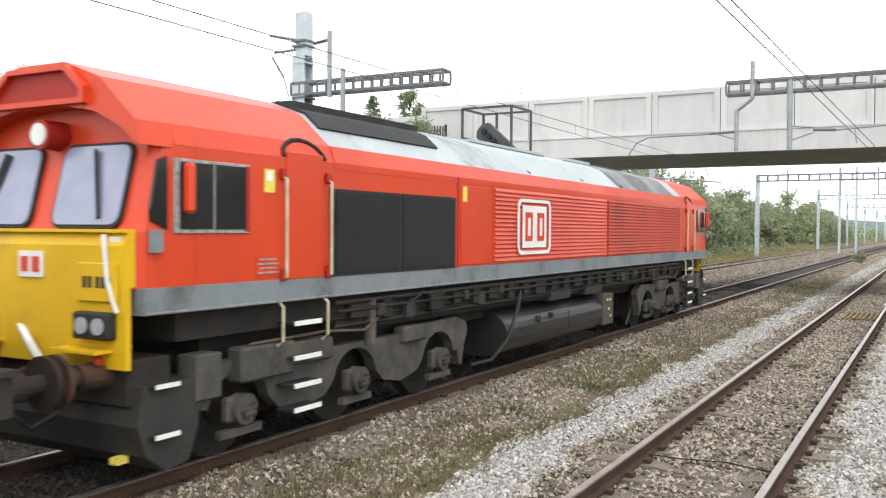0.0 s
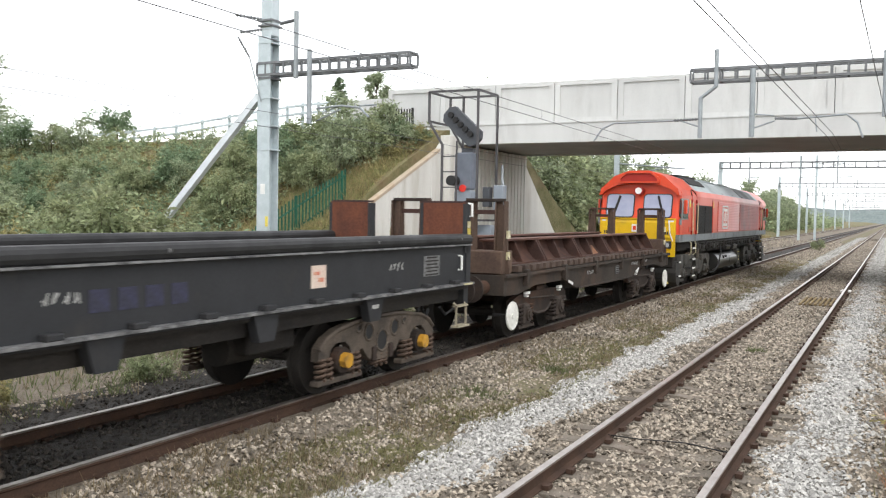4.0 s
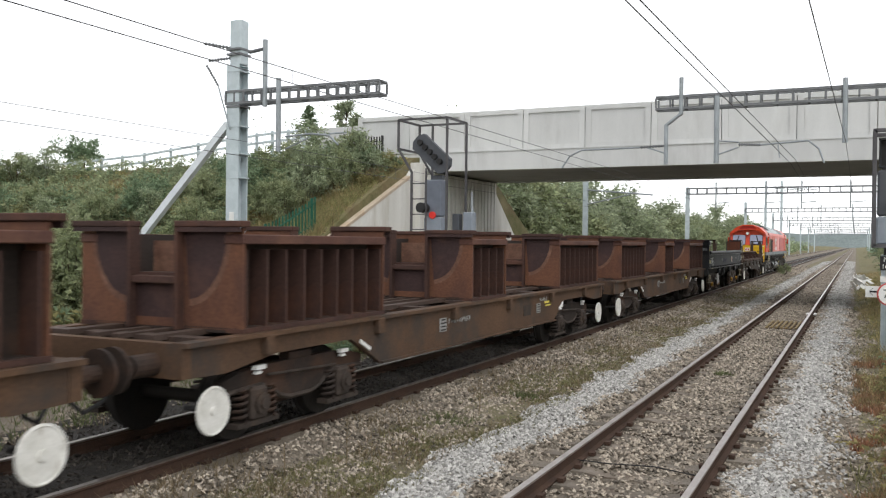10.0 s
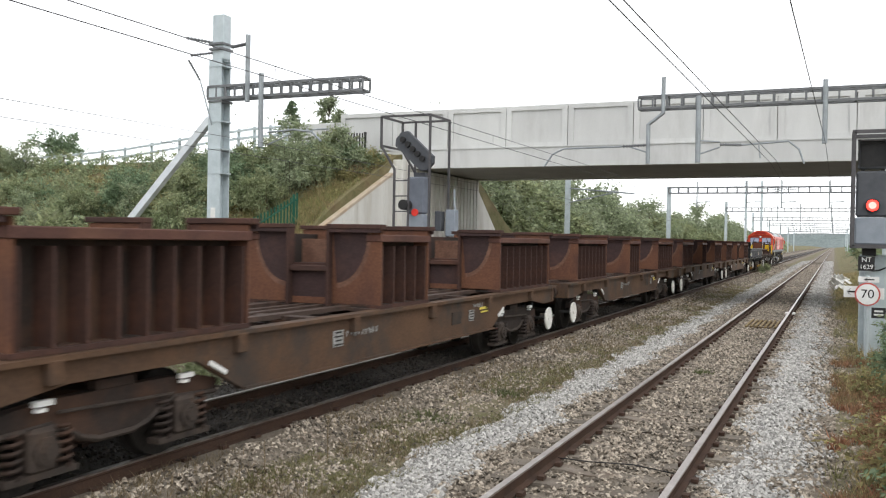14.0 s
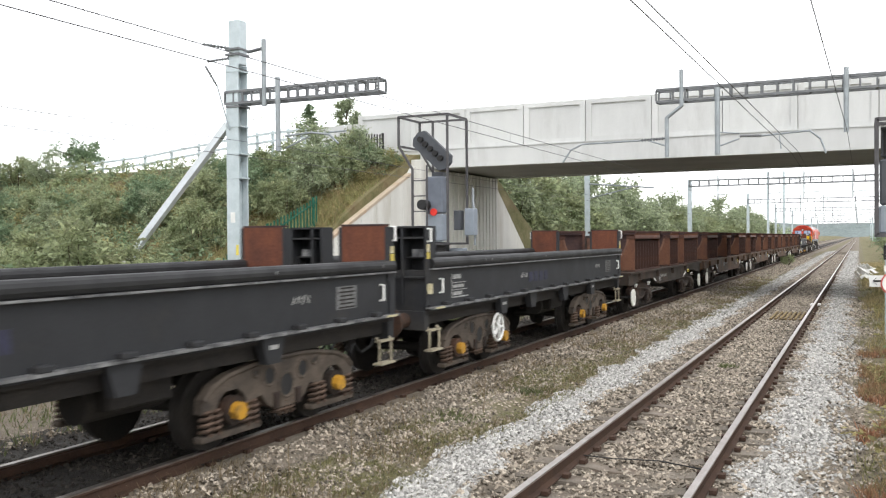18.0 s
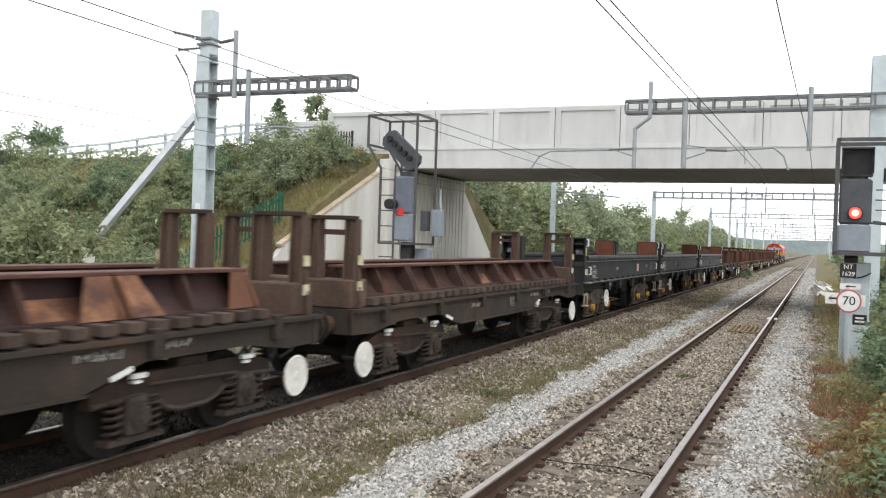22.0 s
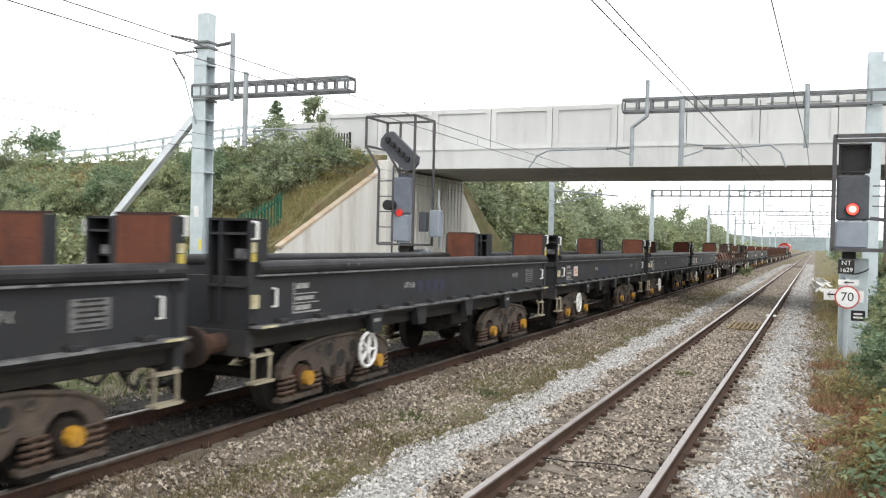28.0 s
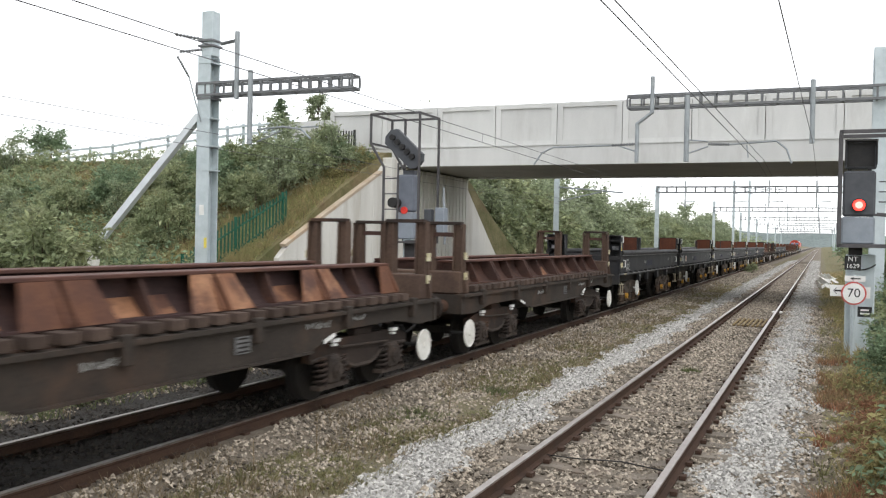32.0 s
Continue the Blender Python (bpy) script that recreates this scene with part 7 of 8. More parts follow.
def marshal():
    """Every vehicle of the train in order; numbers are the front end of each at the start."""
    k = 0.94
    lo = locomotive()
    CONSIST.append((lo, 16.3))
    plain, bright = cradle_wagon(False), cradle_wagon(True)
    grey, grey_b, grey_c = box_wagon(3.05), box_wagon(2.45, -4.28), box_wagon(3.05, 1.9)
    long_a = saddle_wagon(16.2, ((0.3, 3.65), (7.05, 8.75), (11.95, 15.2)), M_SOLEBAR)
    short = saddle_wagon(12.8, ((0.35, 3.6), (4.7, 6.4), (8.2, 11.9)), M_SOLEBAR_DARK)
    used = set()

    def put(proto, front, length):
        ob = proto if proto.name not in used else copy_thing(proto, pose(0, 0, 0))
        used.add(proto.name)
        CONSIST.append((ob, k * front - length / 2))

    put(plain, 4.6, 12.8)
    put(grey_c, -10.55, 12.3)
    for f in (-25.15, -43.72, -62.29, -80.85):
        put(long_a, f, 16.2)
    put(short, -99.4, 12.8)
    for f, kind in ((-114.2, grey), (-128.4, grey), (-142.55, grey_c)):
        put(kind, f, 12.3)
    put(plain, -156.6, 12.8)
    put(bright, -171.2, 12.8)
    for k2, f in enumerate((-186.2, -200.45, -214.75, -229.0, -243.3, -257.6)):
        put(grey if k2 % 2 else grey_b, f, 12.3)
    put(plain, -272.0, 12.8)
    put(bright, -286.85, 12.8)


marshal()


# ---- planting ----
def leaf_blades(name, P, U, size, rng, material, slim=0.42):
    """Leaf blades at points P along directions U, their faces turned mostly to the sky."""
    n = len(P)
    U = U + 0.45 * rng.normal(size=(n, 3))
    U /= np.linalg.norm(U, axis=1)[:, None] + 1e-6
    N = np.array([0.0, 0.0, 1.0]) + 0.75 * rng.normal(size=(n, 3))
    v = np.cross(U, N)
    v /= np.linalg.norm(v, axis=1)[:, None] + 1e-6
    s = (size * (0.55 + 0.9 * rng.random(n)))[:, None]
    V = np.stack([P - U * s, P - v * s * slim - U * s * 0.1, P + U * s, P + v * s * slim - U * s * 0.1], 1)
    me = bpy.data.meshes.new(name)
    me.from_pydata(V.reshape(-1, 3).tolist(), [], np.arange(n * 4).reshape(-1, 4).tolist())
    me.materials.append(material)
    return me


def shoot_points(base, tip, rise, per, rng, start=0.3):
    """Points and directions along arching shoots from base to tip, each shoot bowed upwards by rise."""
    n = len(base)
    t = start + (1 - start) * rng.random((n, per)) ** 0.8
    ctrl = (base + tip) / 2 + np.stack([np.zeros(n), np.zeros(n), rise], 1)
    w0, w1, w2 = ((1 - t) ** 2)[..., None], (2 * t * (1 - t))[..., None], (t ** 2)[..., None]
    P = w0 * base[:, None] + w1 * ctrl[:, None] + w2 * tip[:, None]
    T = 2 * (1 - t)[..., None] * (ctrl - base)[:, None] + 2 * t[..., None] * (tip - ctrl)[:, None]
    T /= np.linalg.norm(T, axis=2)[..., None] + 1e-6
    S = rng.normal(size=(n, per, 3))
    S[..., 2] = -0.35 + 0.5 * S[..., 2]
    return P.reshape(-1, 3), T.reshape(-1, 3), S.reshape(-1, 3)


def leaf_mesh(name, blobs, leaves, size, seed, material, stems=()):
    """A shrub or crown: short leafy shoots growing out of uneven clumps."""
    rng = np.random.default_rng(seed)
    per = 13
    n = leaves // per + 1
    B = np.array([b[:4] for b in blobs])
    w = B[:, 3] ** 2
    B = B[rng.choice(len(blobs), n, p=w / w.sum())]
    d = rng.normal(size=(n, 3)) + np.array([0, 0, 0.35])
    d /= np.linalg.norm(d, axis=1)[:, None]
    base = B[:, :3] + d * (B[:, 3] * 0.25 * rng.random(n))[:, None]
    tip = B[:, :3] + d * (B[:, 3] * (0.6 + 1.1 * rng.random(n)))[:, None]
    P, T, S = shoot_points(base, tip, 0.25 * B[:, 3], per, rng, 0.1)
    P = P + S * size * 0.8
    return leaf_blades(name, P, T + 0.9 * S, size, rng, material)


def foliage(name, a, b, island=0.4):
    """Leaf surface that lets some light through."""
    m = surf(name, a, b, 1.2, 0.7, 0, 0.0, 8, island=island)
    nt = m.node_tree
    bsdf, out = nt.nodes["Principled BSDF"], nt.nodes["Material Output"]
    tr = nt.nodes.new("ShaderNodeBsdfTranslucent")
    mix = nt.nodes.new("ShaderNodeMixShader")
    mix.inputs[0].default_value = 0.45
    nt.links.new(bsdf.inputs["Base Color"].links[0].from_socket, tr.inputs["Color"])
    nt.links.new(bsdf.outputs[0], mix.inputs[1])
    nt.links.new(tr.outputs[0], mix.inputs[2])
    nt.links.new(mix.outputs[0], out.inputs["Surface"])
    return m


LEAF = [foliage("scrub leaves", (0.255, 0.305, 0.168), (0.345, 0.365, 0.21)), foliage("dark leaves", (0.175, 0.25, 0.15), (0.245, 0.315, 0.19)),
        # willow colour is paled to carry the ridge's haze
        foliage("willow leaves with painted haze", (0.36, 0.405, 0.265), (0.295, 0.345, 0.215)), foliage("yellowing leaves", (0.37, 0.32, 0.15), (0.29, 0.28, 0.13)),
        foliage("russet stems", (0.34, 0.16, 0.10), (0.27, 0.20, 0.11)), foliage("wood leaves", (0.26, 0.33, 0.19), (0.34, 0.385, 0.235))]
M_TWIG = surf("twig bark", (0.09, 0.07, 0.05), (0.06, 0.047, 0.035), 4, 0.9)


def make_bush(idx, leaf, r, hgt, n, size):
    rng = random.Random(idx)
    blobs = []
    for _ in range(14):
        a, d = rng.uniform(0, 6.28), r * math.sqrt(rng.random()) * 0.8
        top = hgt * (1 - 0.55 * (d / r) ** 2)
        z = rng.uniform(0.15, 1.0) * top
        blobs.append((d * math.cos(a), d * math.sin(a), z, rng.uniform(0.22, 0.44) * r))
    b = thing("bush", pose(0, 0, 0), ("dense green scrub bush on the railway bank", "dark green shrub on the bank", "grey-green willow scrub, haze in its pale leaf colour", "yellowing autumn shrub on the bank", "russet bramble tangle beside the track")[leaf], "bush", "bushes on the bank")
    ob = new("leaves", leaf_mesh("leaves", blobs, n, size, idx, LEAF[leaf]))
    ob.parent = b
    bm = bmesh.new()
    for x, y, z, rr in blobs:
        rod(bm, (x * 0.15, y * 0.15, -0.2), (x, y, z), 0.025, 5, 0.008)
    part("branchwork", bm, M_TWIG, b)
    return b


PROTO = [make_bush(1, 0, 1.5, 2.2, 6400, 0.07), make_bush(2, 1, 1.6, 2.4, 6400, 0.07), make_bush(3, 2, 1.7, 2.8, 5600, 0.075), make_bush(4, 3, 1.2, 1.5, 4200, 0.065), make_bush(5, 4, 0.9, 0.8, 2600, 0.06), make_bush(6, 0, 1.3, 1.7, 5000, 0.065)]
placed = set()


def bush(i, x, y, s=1.0, sz=None, sink=0.1):
    p = PROTO[i]
    m = pose(x, y, ground_z(x, y) - sink, 0, 0, random.uniform(0, 360))
    ob = p if i not in placed else copy_thing(p, m)
    placed.add(i)
    ob.matrix_basis = m
    ob.scale = (s, s, sz or s)
    return ob


def scrub(name, region, n, size, tall, material, label, seed, zone=None, reach=0.35, crest=0.0):
    """A thicket nobody could count: arching leafy shoots growing in clumps out of the ground."""
    rng = np.random.default_rng(seed)
    x0, x1, y0, y1 = region
    per = 20
    m = n // per
    B, H, k = np.zeros((m, 3)), np.zeros(m), 0
    while k < m:
        for x, y in zip((x0 + (x1 - x0) * rng.random(1500)).tolist(), (y0 + (y1 - y0) * rng.random(1500)).tolist()):
            if k >= m:
                break
            if zone and not zone(x, y):
                continue
            hgt = 0.35 + 0.75 * (noise.noise((x * 0.45, y * 0.45, seed)) + 0.5 * noise.noise((x * 1.3, y * 1.3, seed + 9)))
            if hgt > 0.06:
                B[k], H[k] = (x, y, ground_z(x, y)), tall * hgt * (1 - crest * smooth(31.5, 35, y) * smooth(22.5, 25, -x))
                k += 1
    L = H * (0.45 + 0.6 * rng.random(m))
    lean = rng.normal(size=(m, 2)) * (reach * np.maximum(L, 0.4))[:, None]
    tip = B + np.concatenate([lean, L[:, None]], 1)
    P, T, S = shoot_points(B, tip, 0.25 * L, per, rng, 0.25)
    P = P + S * (size * 0.9 + 0.05 * np.repeat(L, per)[:, None])
    return tagged(new(name, leaf_blades(name, P, 0.7 * T + S, size, rng, material)), label, "scrub", kind="stuff")


def grass(name, region, n, tall, width, material, label, seed, patch=0.0, crowd=1.0):
    """Upright blades in tufts."""
    rng = np.random.default_rng(seed)
    x0, x1, y0, y1 = region
    B, k, m = np.zeros((n, 3)), 0, n // 5 + 1
    while k < m:
        xs, ys = x0 + (x1 - x0) * rng.random(2000), y0 + (y1 - y0) * rng.random(2000) ** crowd
        for x, y in zip(xs.tolist(), ys.tolist()):
            if k >= m:
                break
            if noise.noise((x * 0.9, y * 0.5, seed)) + 0.4 * noise.noise((x * 3, y * 3, seed)) >= patch:
                B[k * 5:k * 5 + 5] = (x, y, ground_z(x, y) - 0.01)
                k += 1
    B[:, :2] += 0.05 * rng.normal(size=(n, 2))
    a, h = rng.random(n) * 6.28, tall * (0.35 + 0.9 * rng.random(n))
    W = np.stack([np.cos(a), np.sin(a), np.zeros(n)], 1) * width
    tip = np.concatenate([0.5 * h[:, None] * rng.normal(size=(n, 2)), h[:, None]], 1)
    V = np.stack([B - W, B + W, B + tip], 1)
    me = bpy.data.meshes.new(name)
    me.from_pydata(V.reshape(-1, 3).tolist(), [], np.arange(n * 3).reshape(-1, 3).tolist())
    me.materials.append(material)
    return tagged(new(name, me), label, "grass", kind="stuff")


M_STRAW = foliage("dry straw grass", (0.40, 0.32, 0.17), (0.31, 0.255, 0.13), 0.35)
M_MOSS = foliage("short green weeds", (0.23, 0.225, 0.105), (0.195, 0.185, 0.09), 0.4)
M_BANKGRASS = foliage("yellow-green bank grass", (0.36, 0.35, 0.16), (0.27, 0.28, 0.12), 0.35)
M_TUFT = foliage("fresh green weeds", (0.15, 0.17, 0.075), (0.125, 0.145, 0.065), 0.4)
M_BROWNWEED = foliage("brown dead weeds", (0.25, 0.195, 0.12), (0.20, 0.16, 0.10), 0.4)


def tall_weed(x, y, h, material, label):
    """A dead or leafy upright stalk with side shoots."""
    rng = random.Random(int(x * 100 + y * 7))
    w = thing("weed", pose(x, y, ground_z(x, y)), label, "weed", "weeds in the cess")
    bm = bmesh.new()
    top = Vector((rng.uniform(-0.08, 0.08), rng.uniform(-0.08, 0.08), h))
    rod(bm, (0, 0, -0.03), top, 0.008, 5, 0.003)
    for k in range(9):
        u = 0.25 + 0.08 * k
        p = top * u
        a = rng.uniform(0, 6.28)
        rod(bm, p, p + Vector((math.cos(a), math.sin(a), 0.9)) * 0.13 * h, 0.004, 4, 0.0015)
    part("stalk", bm, material, w)
    return w


def tree(x, y, h, r, leaf, label, n=5200, size=0.14, cone=False, thin=1.0, low=0.3):
    z = ground_z(x, y)
    t = thing("tree", pose(x, y, z), label, "tree", "trees on the skyline")
    rng = random.Random(int(abs(x) * 31 + y))
    blobs = []
    bm = bmesh.new()
    rod(bm, (0, 0, -0.3), (0.1, 0, h * 0.75), 0.16, 8, 0.05)
    for k in range(16 if not cone else 26):
        u = rng.uniform(low, 1.0)
        v = (u - low) / (1 - low)
        a = rng.uniform(0, 6.28)
        d = r * (1.08 - v) * rng.uniform(0.4, 1.0) if cone else r * rng.uniform(0.25, 1.0) * math.sqrt(max(0.05, 1 - (1.9 * v - 0.9) ** 2))
        c = Vector((d * math.cos(a), d * math.sin(a), h * u))
        rod(bm, (0.1 * u, 0, h * u * (0.7 if low < 0.5 else 0.9)), c, 0.04, 5, 0.01)
        blobs.append((c.x, c.y, c.z, r * rng.uniform(0.22, 0.42) * (0.8 if cone else 1.0)))
    part("trunk", bm, M_TWIG, t)
    ob = new("crown", leaf_mesh("crown", blobs, int(n * thin), size, int(abs(x) + y), LEAF[leaf]))
    ob.parent = t
    return t


def conifer(x, y, top):
    """A ragged conifer: drooping tiers of needle sprays round an upright trunk."""
    z = ground_z(x, y)
    t = thing("tree", pose(x, y, z), "ragged dark conifer standing behind the road bank", "tree", "trees on the skyline")
    rng = random.Random(44)
    nr = np.random.default_rng(44)
    hgt = top - z
    bm = bmesh.new()
    rod(bm, (0, 0, -0.3), (0, 0, hgt), 0.14, 7, 0.012)
    base, tip = [], []
    for k in range(150):
        u = 0.60 + 0.39 * (k / 150)
        a = rng.uniform(0, 6.28)
        r = (1 - u) * 5.4 * rng.uniform(0.45, 1.15) + 0.12
        p = Vector((0, 0, hgt * u))
        q = p + Vector((r * math.cos(a), r * math.sin(a), 0.18 * r - 0.1))
        rod(bm, p, q, 0.02, 4, 0.006)
        base.append(p)
        tip.append(q)
    part("trunk", bm, M_TWIG, t)
    P, T, S = shoot_points(np.array(base), np.array(tip), np.full(150, 0.05), 44, nr, 0.1)
    ob = new("crown", leaf_blades("crown", P + S * 0.06, T + 0.7 * S, 0.095, nr, LEAF[1], 0.35))
    ob.parent = t
    return t


def scatter():
    rng = random.Random(7)
    # thicket over the front slope of the road bank and along its crest
    bank = lambda x, y: not (x > -21.5 and y < 34.5)
    scrub("bank_scrub", (-50, -17.7, 25.5, 36.6), 50000, 0.09, 1.5, LEAF[0], "dense mixed green scrub covering the road bank", 21, bank, 0.35, 0.5)
    scrub("bank_scrub", (-50, -17.7, 25.5, 36.6), 26000, 0.085, 2.0, LEAF[1], "dark green scrub in clumps on the road bank", 22, bank, 0.35, 0.5)
    scrub("bank_scrub", (-50, -17.7, 24.5, 37.5), 18000, 0.085, 1.2, LEAF[3], "yellowing brambles on the road bank", 23, bank, 0.35, 0.5)
    scrub("bank_scrub", (-34, -16.2, 4, 25), 38000, 0.1, 2.4, LEAF[0], "tall leafy scrub beyond the third track", 24)
    scrub("bank_scrub", (-34, -16.2, 4, 25), 26000, 0.1, 2.2, LEAF[3], "yellow-green scrub beyond the third track", 25)
    scrub("bank_scrub", (-34, -16.2, 4, 25), 22000, 0.1, 2.6, LEAF[1], "dark leaves in the scrub beyond the third track", 26)
    grass("dry_grass", (-50, -17.7, 24, 35), 14000, 0.6, 0.016, M_STRAW, "dry straw-coloured grass on the bank", 31, 0.05)
    scrub("bank_scrub", (-50, -22.5, 30, 38), 22000, 0.075, 1.25, LEAF[0], "low green scrub along the crest of the road bank", 68)
    scrub("bank_scrub", (-50, -22.0, 28, 37.5), 14000, 0.07, 1.3, LEAF[5], "mid-green scrub on the upper road bank", 69)
    grass("dry_grass", (-21.8, -17.8, 26, 37), 9000, 0.30, 0.012, M_STRAW, "dry straw-coloured grass behind the wing wall", 32, -0.3)
    grass("bank_grass", (-21.8, -17.8, 25.5, 37), 16000, 0.28, 0.014, M_BANKGRASS, "yellow-green grass behind the wing wall", 42, -0.6)
    scrub("bank_scrub", (-21.5, -17.9, 26, 36.5), 7000, 0.05, 0.55, LEAF[3], "low yellow-green weeds behind the wing wall", 65)
    scrub("bank_scrub", (-19.4, -17.9, 34.2, 36.8), 2600, 0.035, 1.3, M_BROWNWEED, "dead brown brush below the bridge end", 66)
    scrub("wall_weeds", (-16.9, -15.9, 27.6, 37), 4200, 0.06, 0.9, LEAF[0], "leafy weeds growing along the foot of the wing wall", 67)
    for _ in range(60):
        x, y = rng.uniform(-46, -18.2), rng.uniform(26, 36.2)
        if x > -21.5 and y < 35:
            continue
        s = rng.uniform(0.5, 0.9) * (0.5 if y > 32.5 and x < -24 else 1.0)
        bush(rng.choice((0, 0, 1, 1, 2, 5, 3)), x, y, s, s * rng.uniform(0.7, 1.0))
    for x, y, i, s in ((-18.9, 35.6, 1, 0.6), (-19.6, 34.4, 0, 0.6), (-20.6, 35.2, 1, 0.7), (-18.4, 34.0, 3, 0.45), (-21.6, 33.6, 0, 0.8), (-22.8, 32.0, 1, 0.8)):
        bush(i, x, y, s)
    for x, i, s in ((-24.2, 1, 0.6), (-25.6, 0, 0.5), (-27.0, 1, 0.4), (-28.6, 2, 0.4), (-22.8, 0, 0.6), (-21.4, 1, 0.6), (-40.5, 2, 0.7), (-43, 0, 0.8), (-45.5, 1, 0.9), (-47.5, 2, 0.9)):
        bush(i, x, 36.2, s)
    for x, y, i, s in ((-22.6, 34.2, 0, 1.0), (-24.0, 33.2, 1, 1.0), (-23.4, 31.4, 5, 0.9), (-25.4, 31.6, 0, 1.0), (-26.6, 33.0, 2, 0.6), (-22.0, 32.8, 1, 0.7)):
        bush(i, x, y, s)
    for x, y, i, s in ((-20.3, 32.5, 2, 0.8), (-19.5, 33.7, 0, 0.75), (-20.9, 33.9, 2, 0.95), (-19.3, 35.2, 2, 0.7), (-21.4, 31.6, 5, 0.9), (-20.4, 31.0, 0, 0.65), (-20.0, 35.9, 0, 0.8), (-18.5, 36.2, 3, 0.5), (-22.9, 28.4, 0, 0.9)):
        bush(i, x, y, s, s * 1.15)
    for x, y, i, s in ((-16.6, 28.3, 0, 0.45), (-16.4, 29.8, 5, 0.4), (-16.5, 31.6, 2, 0.35), (-16.4, 33.5, 0, 0.3)):
        bush(i, x, y, s)
    # taller scrub beyond the third track
    for _ in range(44):
        x, y = rng.uniform(-28, -17.0), rng.uniform(6, 24)
        if x > -19.5 and y > 18:
            continue
        s = rng.uniform(0.8, 1.35) * (1.0 if y < 20 else 0.7)
        bush(rng.choice((0, 1, 5, 2, 3, 0)), x, y, s)
    # strip between the train's track and the third track
    for _ in range(18):
        x, y = rng.uniform(-10.4, -8.7), rng.uniform(3, 34)
        bush(rng.choice((3, 5, 0, 1)), x, y, rng.uniform(0.25, 0.45))
    grass("verge_grass", (-10.8, -8.3, 1, 45), 9000, 0.24, 0.01, M_TUFT, "rough green verge beyond the train", 33, -0.2)
    grass("dead_weeds", (-10.8, -8.2, 1, 45), 4000, 0.2, 0.007, M_BROWNWEED, "brown dead weeds beyond the train", 40, -0.3)
    # wooded ridge beyond the bridge
    for _ in range(110):
        y = 52 + 210 * rng.random() ** 1.25
        s = rng.uniform(2.3, 2.8) if y < 90 else rng.uniform(1.9, 2.4) if y < 160 else rng.uniform(2.2, 2.8)
        x = -15.8 - 1.7 * s - rng.random() ** 1.3 * 12
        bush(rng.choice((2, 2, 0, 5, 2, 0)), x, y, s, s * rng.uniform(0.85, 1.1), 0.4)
    near_wood = lambda x, y: x < -18.6 - 0.03 * (y - 48)
    scrub("ridge_scrub", (-36, -18.2, 48.5, 84), 52000, 0.12, 7.4, LEAF[2], "wooded scrub on the ridge beyond the bridge, paled for haze", 27, near_wood)
    scrub("ridge_scrub", (-36, -17.8, 58, 96), 50000, 0.13, 7.6, LEAF[5], "green scrub on the ridge beyond the bridge", 28, near_wood)
    scrub("ridge_scrub", (-40, -19.0, 84, 150), 52000, 0.17, 5.6, LEAF[5], "lower green scrub farther along the ridge", 64)
    scrub("ridge_scrub", (-26, -16.4, 48, 130), 16000, 0.16, 2.2, LEAF[2], "willow scrub at the foot of the ridge, paled for haze", 29)
    scrub("ridge_scrub", (-50, -17.5, 150, 420), 34000, 0.38, 7.0, LEAF[5], "far green scrub along the line", 30)
    scrub("far_scrub", (7, 60, 90, 420), 16000, 0.6, 4.0, LEAF[1], "far green scrub on the other side of the line", 34)
    grass("verge_grass", (-17.6, -14.3, 44, 140), 16000, 0.4, 0.03, M_STRAW, "pale rough grass at the foot of the ridge", 41, -0.4)
    scrub("verge_scrub", (-17.6, -15.0, 47, 130), 9000, 0.09, 0.9, LEAF[0], "low herbs at the foot of the ridge", 63)
    # trees on the skyline
    conifer(-38.6, 60, 13.4)
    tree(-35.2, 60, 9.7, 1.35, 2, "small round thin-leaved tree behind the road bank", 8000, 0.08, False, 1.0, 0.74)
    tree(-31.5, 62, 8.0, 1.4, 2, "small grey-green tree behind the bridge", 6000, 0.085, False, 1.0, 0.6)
    tree(-44, 42, 2.0, 1.9, 1, "dark round tree on the crest of the bank", 4500, 0.09)
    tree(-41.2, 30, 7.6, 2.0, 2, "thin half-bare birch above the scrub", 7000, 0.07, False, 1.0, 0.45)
    # between the train and the near track
    grass("moss_grass", (-4.4, -2.95, 4.5, 60), 80000, 0.06, 0.006, M_MOSS, "short moss and weeds between the tracks", 35, -0.05, 1.4)
    grass("dead_weeds", (-4.9, -3.1, 4.5, 60), 16000, 0.13, 0.006, M_BROWNWEED, "brown dead weeds between the tracks", 36, -0.1, 1.4)
    for x, y, h in ((-4.1, 9.2, 0.5), (-3.8, 12.6, 0.55), (-4.3, 8.2, 0.35), (-3.6, 15.5, 0.4), (-4.4, 18, 0.45), (-3.9, 7.2, 0.4), (-3.9, 22, 0.4), (-4.3, 11.0, 0.3)):
        tall_weed(x, y, h, M_BROWNWEED, "dry brown upright weed stalk between the tracks")
    for k, (x, y, r) in enumerate(((-3.95, 11.9, 0.3), (-0.9, 18.2, 0.12), (-3.7, 14.5, 0.25))):
        grass("green_tuft", (x - r, x + r, y - r, y + r), 260, 0.11, 0.008, M_TUFT, "small green weed tuft in the cess", 50 + k, -2)
    bush(5, -4.4, 85, 0.55, None, 0.02)
    # right-hand verge
    scrub("verge_scrub", (1.9, 5.2, 20, 75), 9000, 0.05, 0.55, LEAF[3], "low yellowing herbs on the verge", 61)
    scrub("verge_scrub", (1.7, 3.6, 7, 20), 7000, 0.045, 0.5, LEAF[3], "low yellow-green herbs beside the near track", 62)
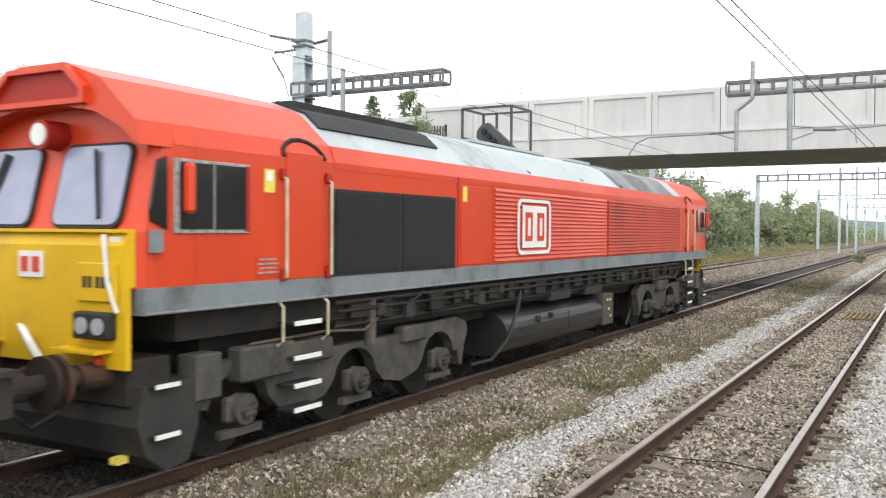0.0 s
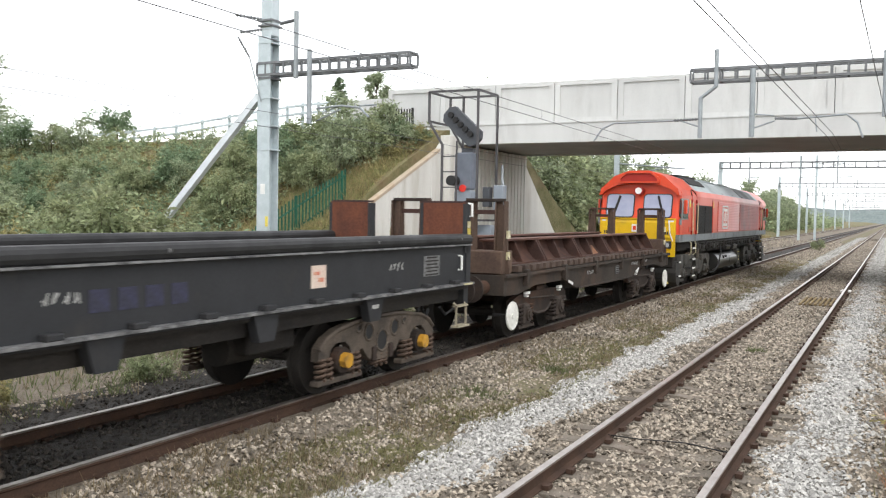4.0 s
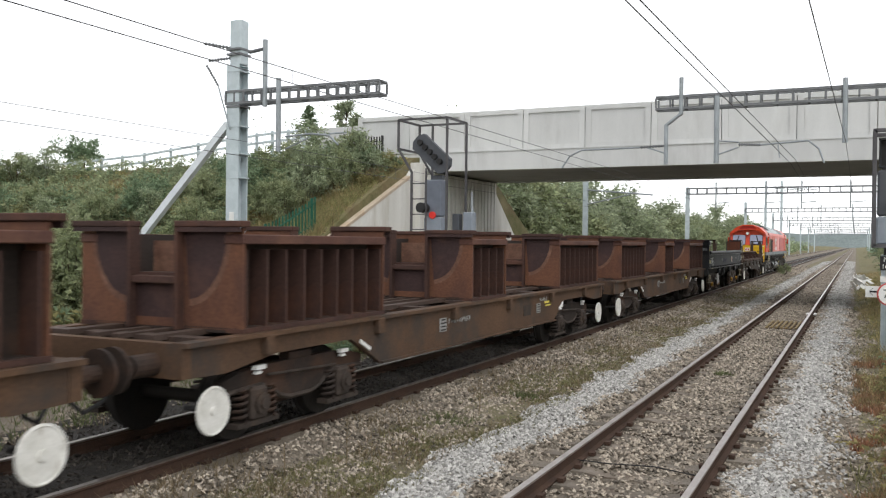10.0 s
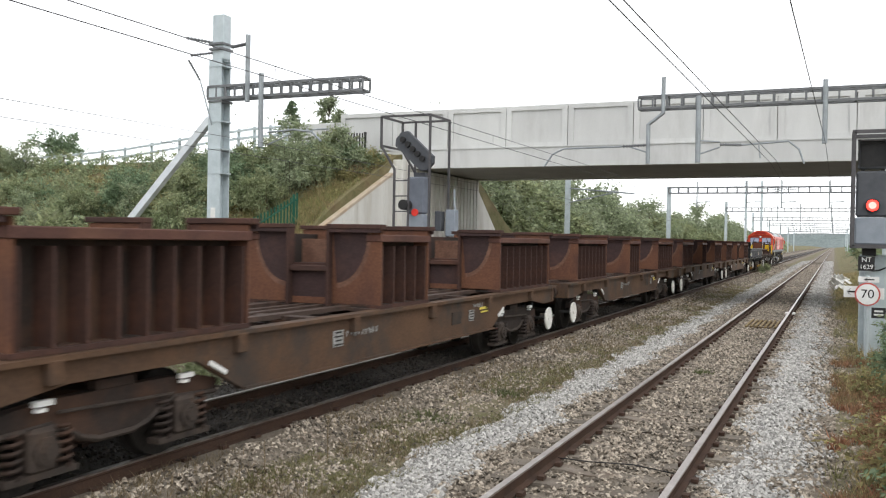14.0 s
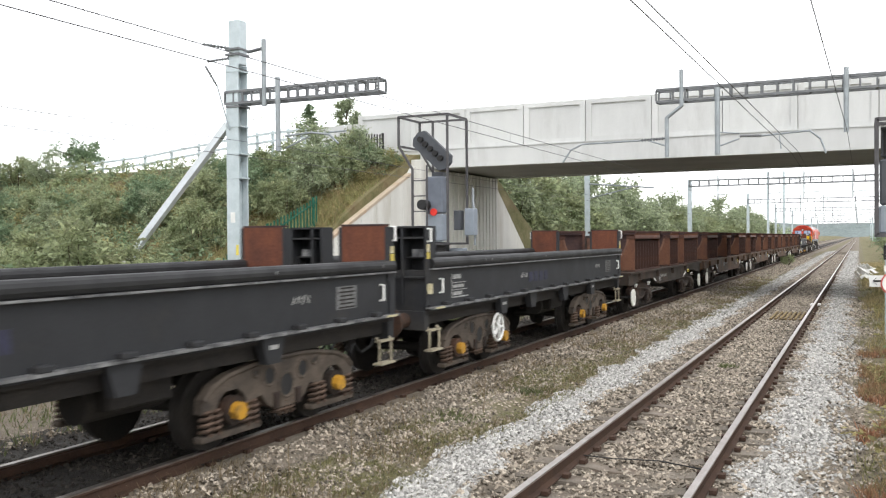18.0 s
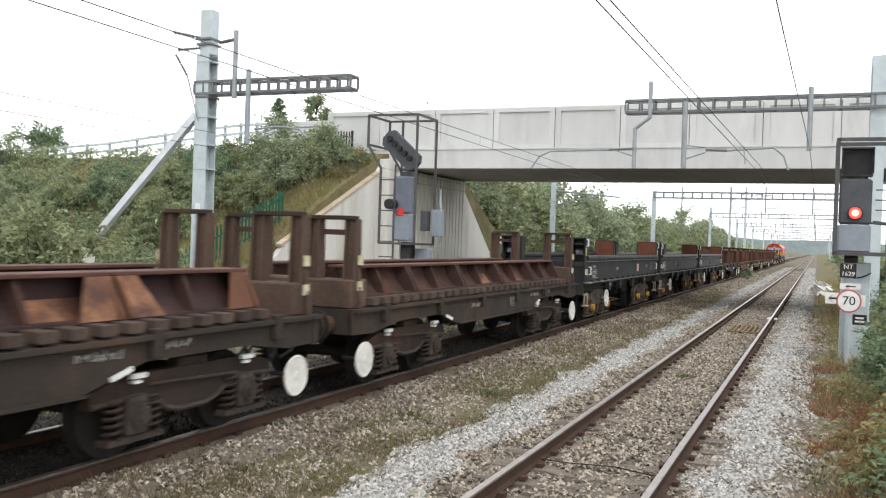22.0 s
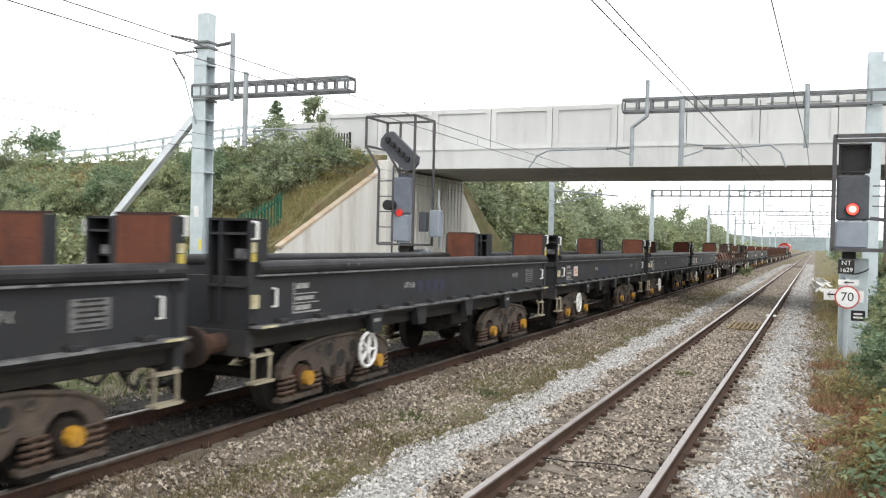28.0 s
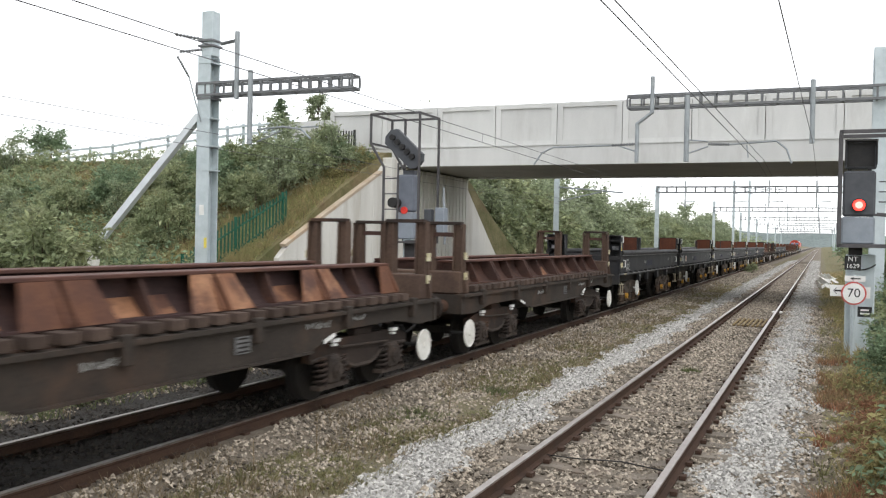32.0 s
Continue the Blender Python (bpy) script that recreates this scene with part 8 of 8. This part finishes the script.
    grass("verge_grass", (1.4, 4.6, 6, 80), 22000, 0.16, 0.007, M_MOSS, "weedy green verge beside the near track", 37, -0.1, 1.5)
    grass("dry_grass", (1.6, 5.0, 6, 90), 22000, 0.3, 0.009, M_STRAW, "dry grass on the verge beside the near track", 38, -0.1, 1.5)
    grass("russet_weeds", (1.45, 2.3, 7, 24), 5000, 0.14, 0.012, LEAF[4], "russet herb leaves on the verge", 39, 0.12)
    for x, y, i, s in ((2.85, 17.6, 1, 0.55), (2.75, 20.9, 1, 0.36), (2.95, 19.2, 0, 0.4), (3.3, 16.0, 3, 0.75), (3.2, 13.6, 3, 0.7), (3.7, 11.8, 1, 0.8), (3.2, 20.6, 1, 0.55), (3.9, 20.5, 0, 0.9), (2.35, 14.6, 4, 0.5), (2.2, 11.6, 4, 0.5), (2.5, 10.4, 3, 0.6), (2.95, 9.0, 1, 0.6), (2.9, 12.3, 3, 0.6), (3.2, 11.0, 1, 0.7), (2.6, 8.2, 3, 0.4), (3.0, 15.0, 5, 0.55), (2.15, 13.2, 4, 0.4), (2.95, 10.0, 3, 0.6), (2.3, 9.6, 4, 0.5), (2.2, 8.6, 4, 0.45),
                       (3.5, 25.5, 0, 0.6), (4.0, 28, 1, 0.7), (3.4, 33, 5, 0.5), (3.6, 38, 3, 0.5), (3.6, 43, 5, 0.5), (4.2, 52, 0, 0.8), (4.6, 60, 1, 0.9), (4.4, 70, 0, 0.9), (5, 85, 2, 1.1), (4.8, 100, 0, 1.2), (5.5, 120, 1, 1.4)):
        bush(i, x, y, s)


scatter()


def motions():
    """The train draws away along its track, every wheelset rolling."""
    for ob, u in CONSIST:
        walk(ob, [(t, pose(TRAIN_X, u + travelled(t), TRAIN_Z)) for t in range(0, 33)])
    rolling = {}
    for r in (0.46, 0.53):
        times, last = [0.0], 0.0
        for k in range(1, 32 * FPS + 1):
            if travelled((k + 1) / FPS) / r - last > radians(84) or k == 32 * FPS:
                times.append(k / FPS)
                last = travelled(k / FPS) / r
        rolling[r] = times
    for ob, u in CONSIST:
        for w in ob.children_recursive:
            if w.name.startswith("wheelset"):
                x, y, r = w.location
                r = round(r, 2)
                walk(w, [(t, pose(0, y, r, -math.degrees(travelled(t) / r))) for t in rolling[r]])


motions()
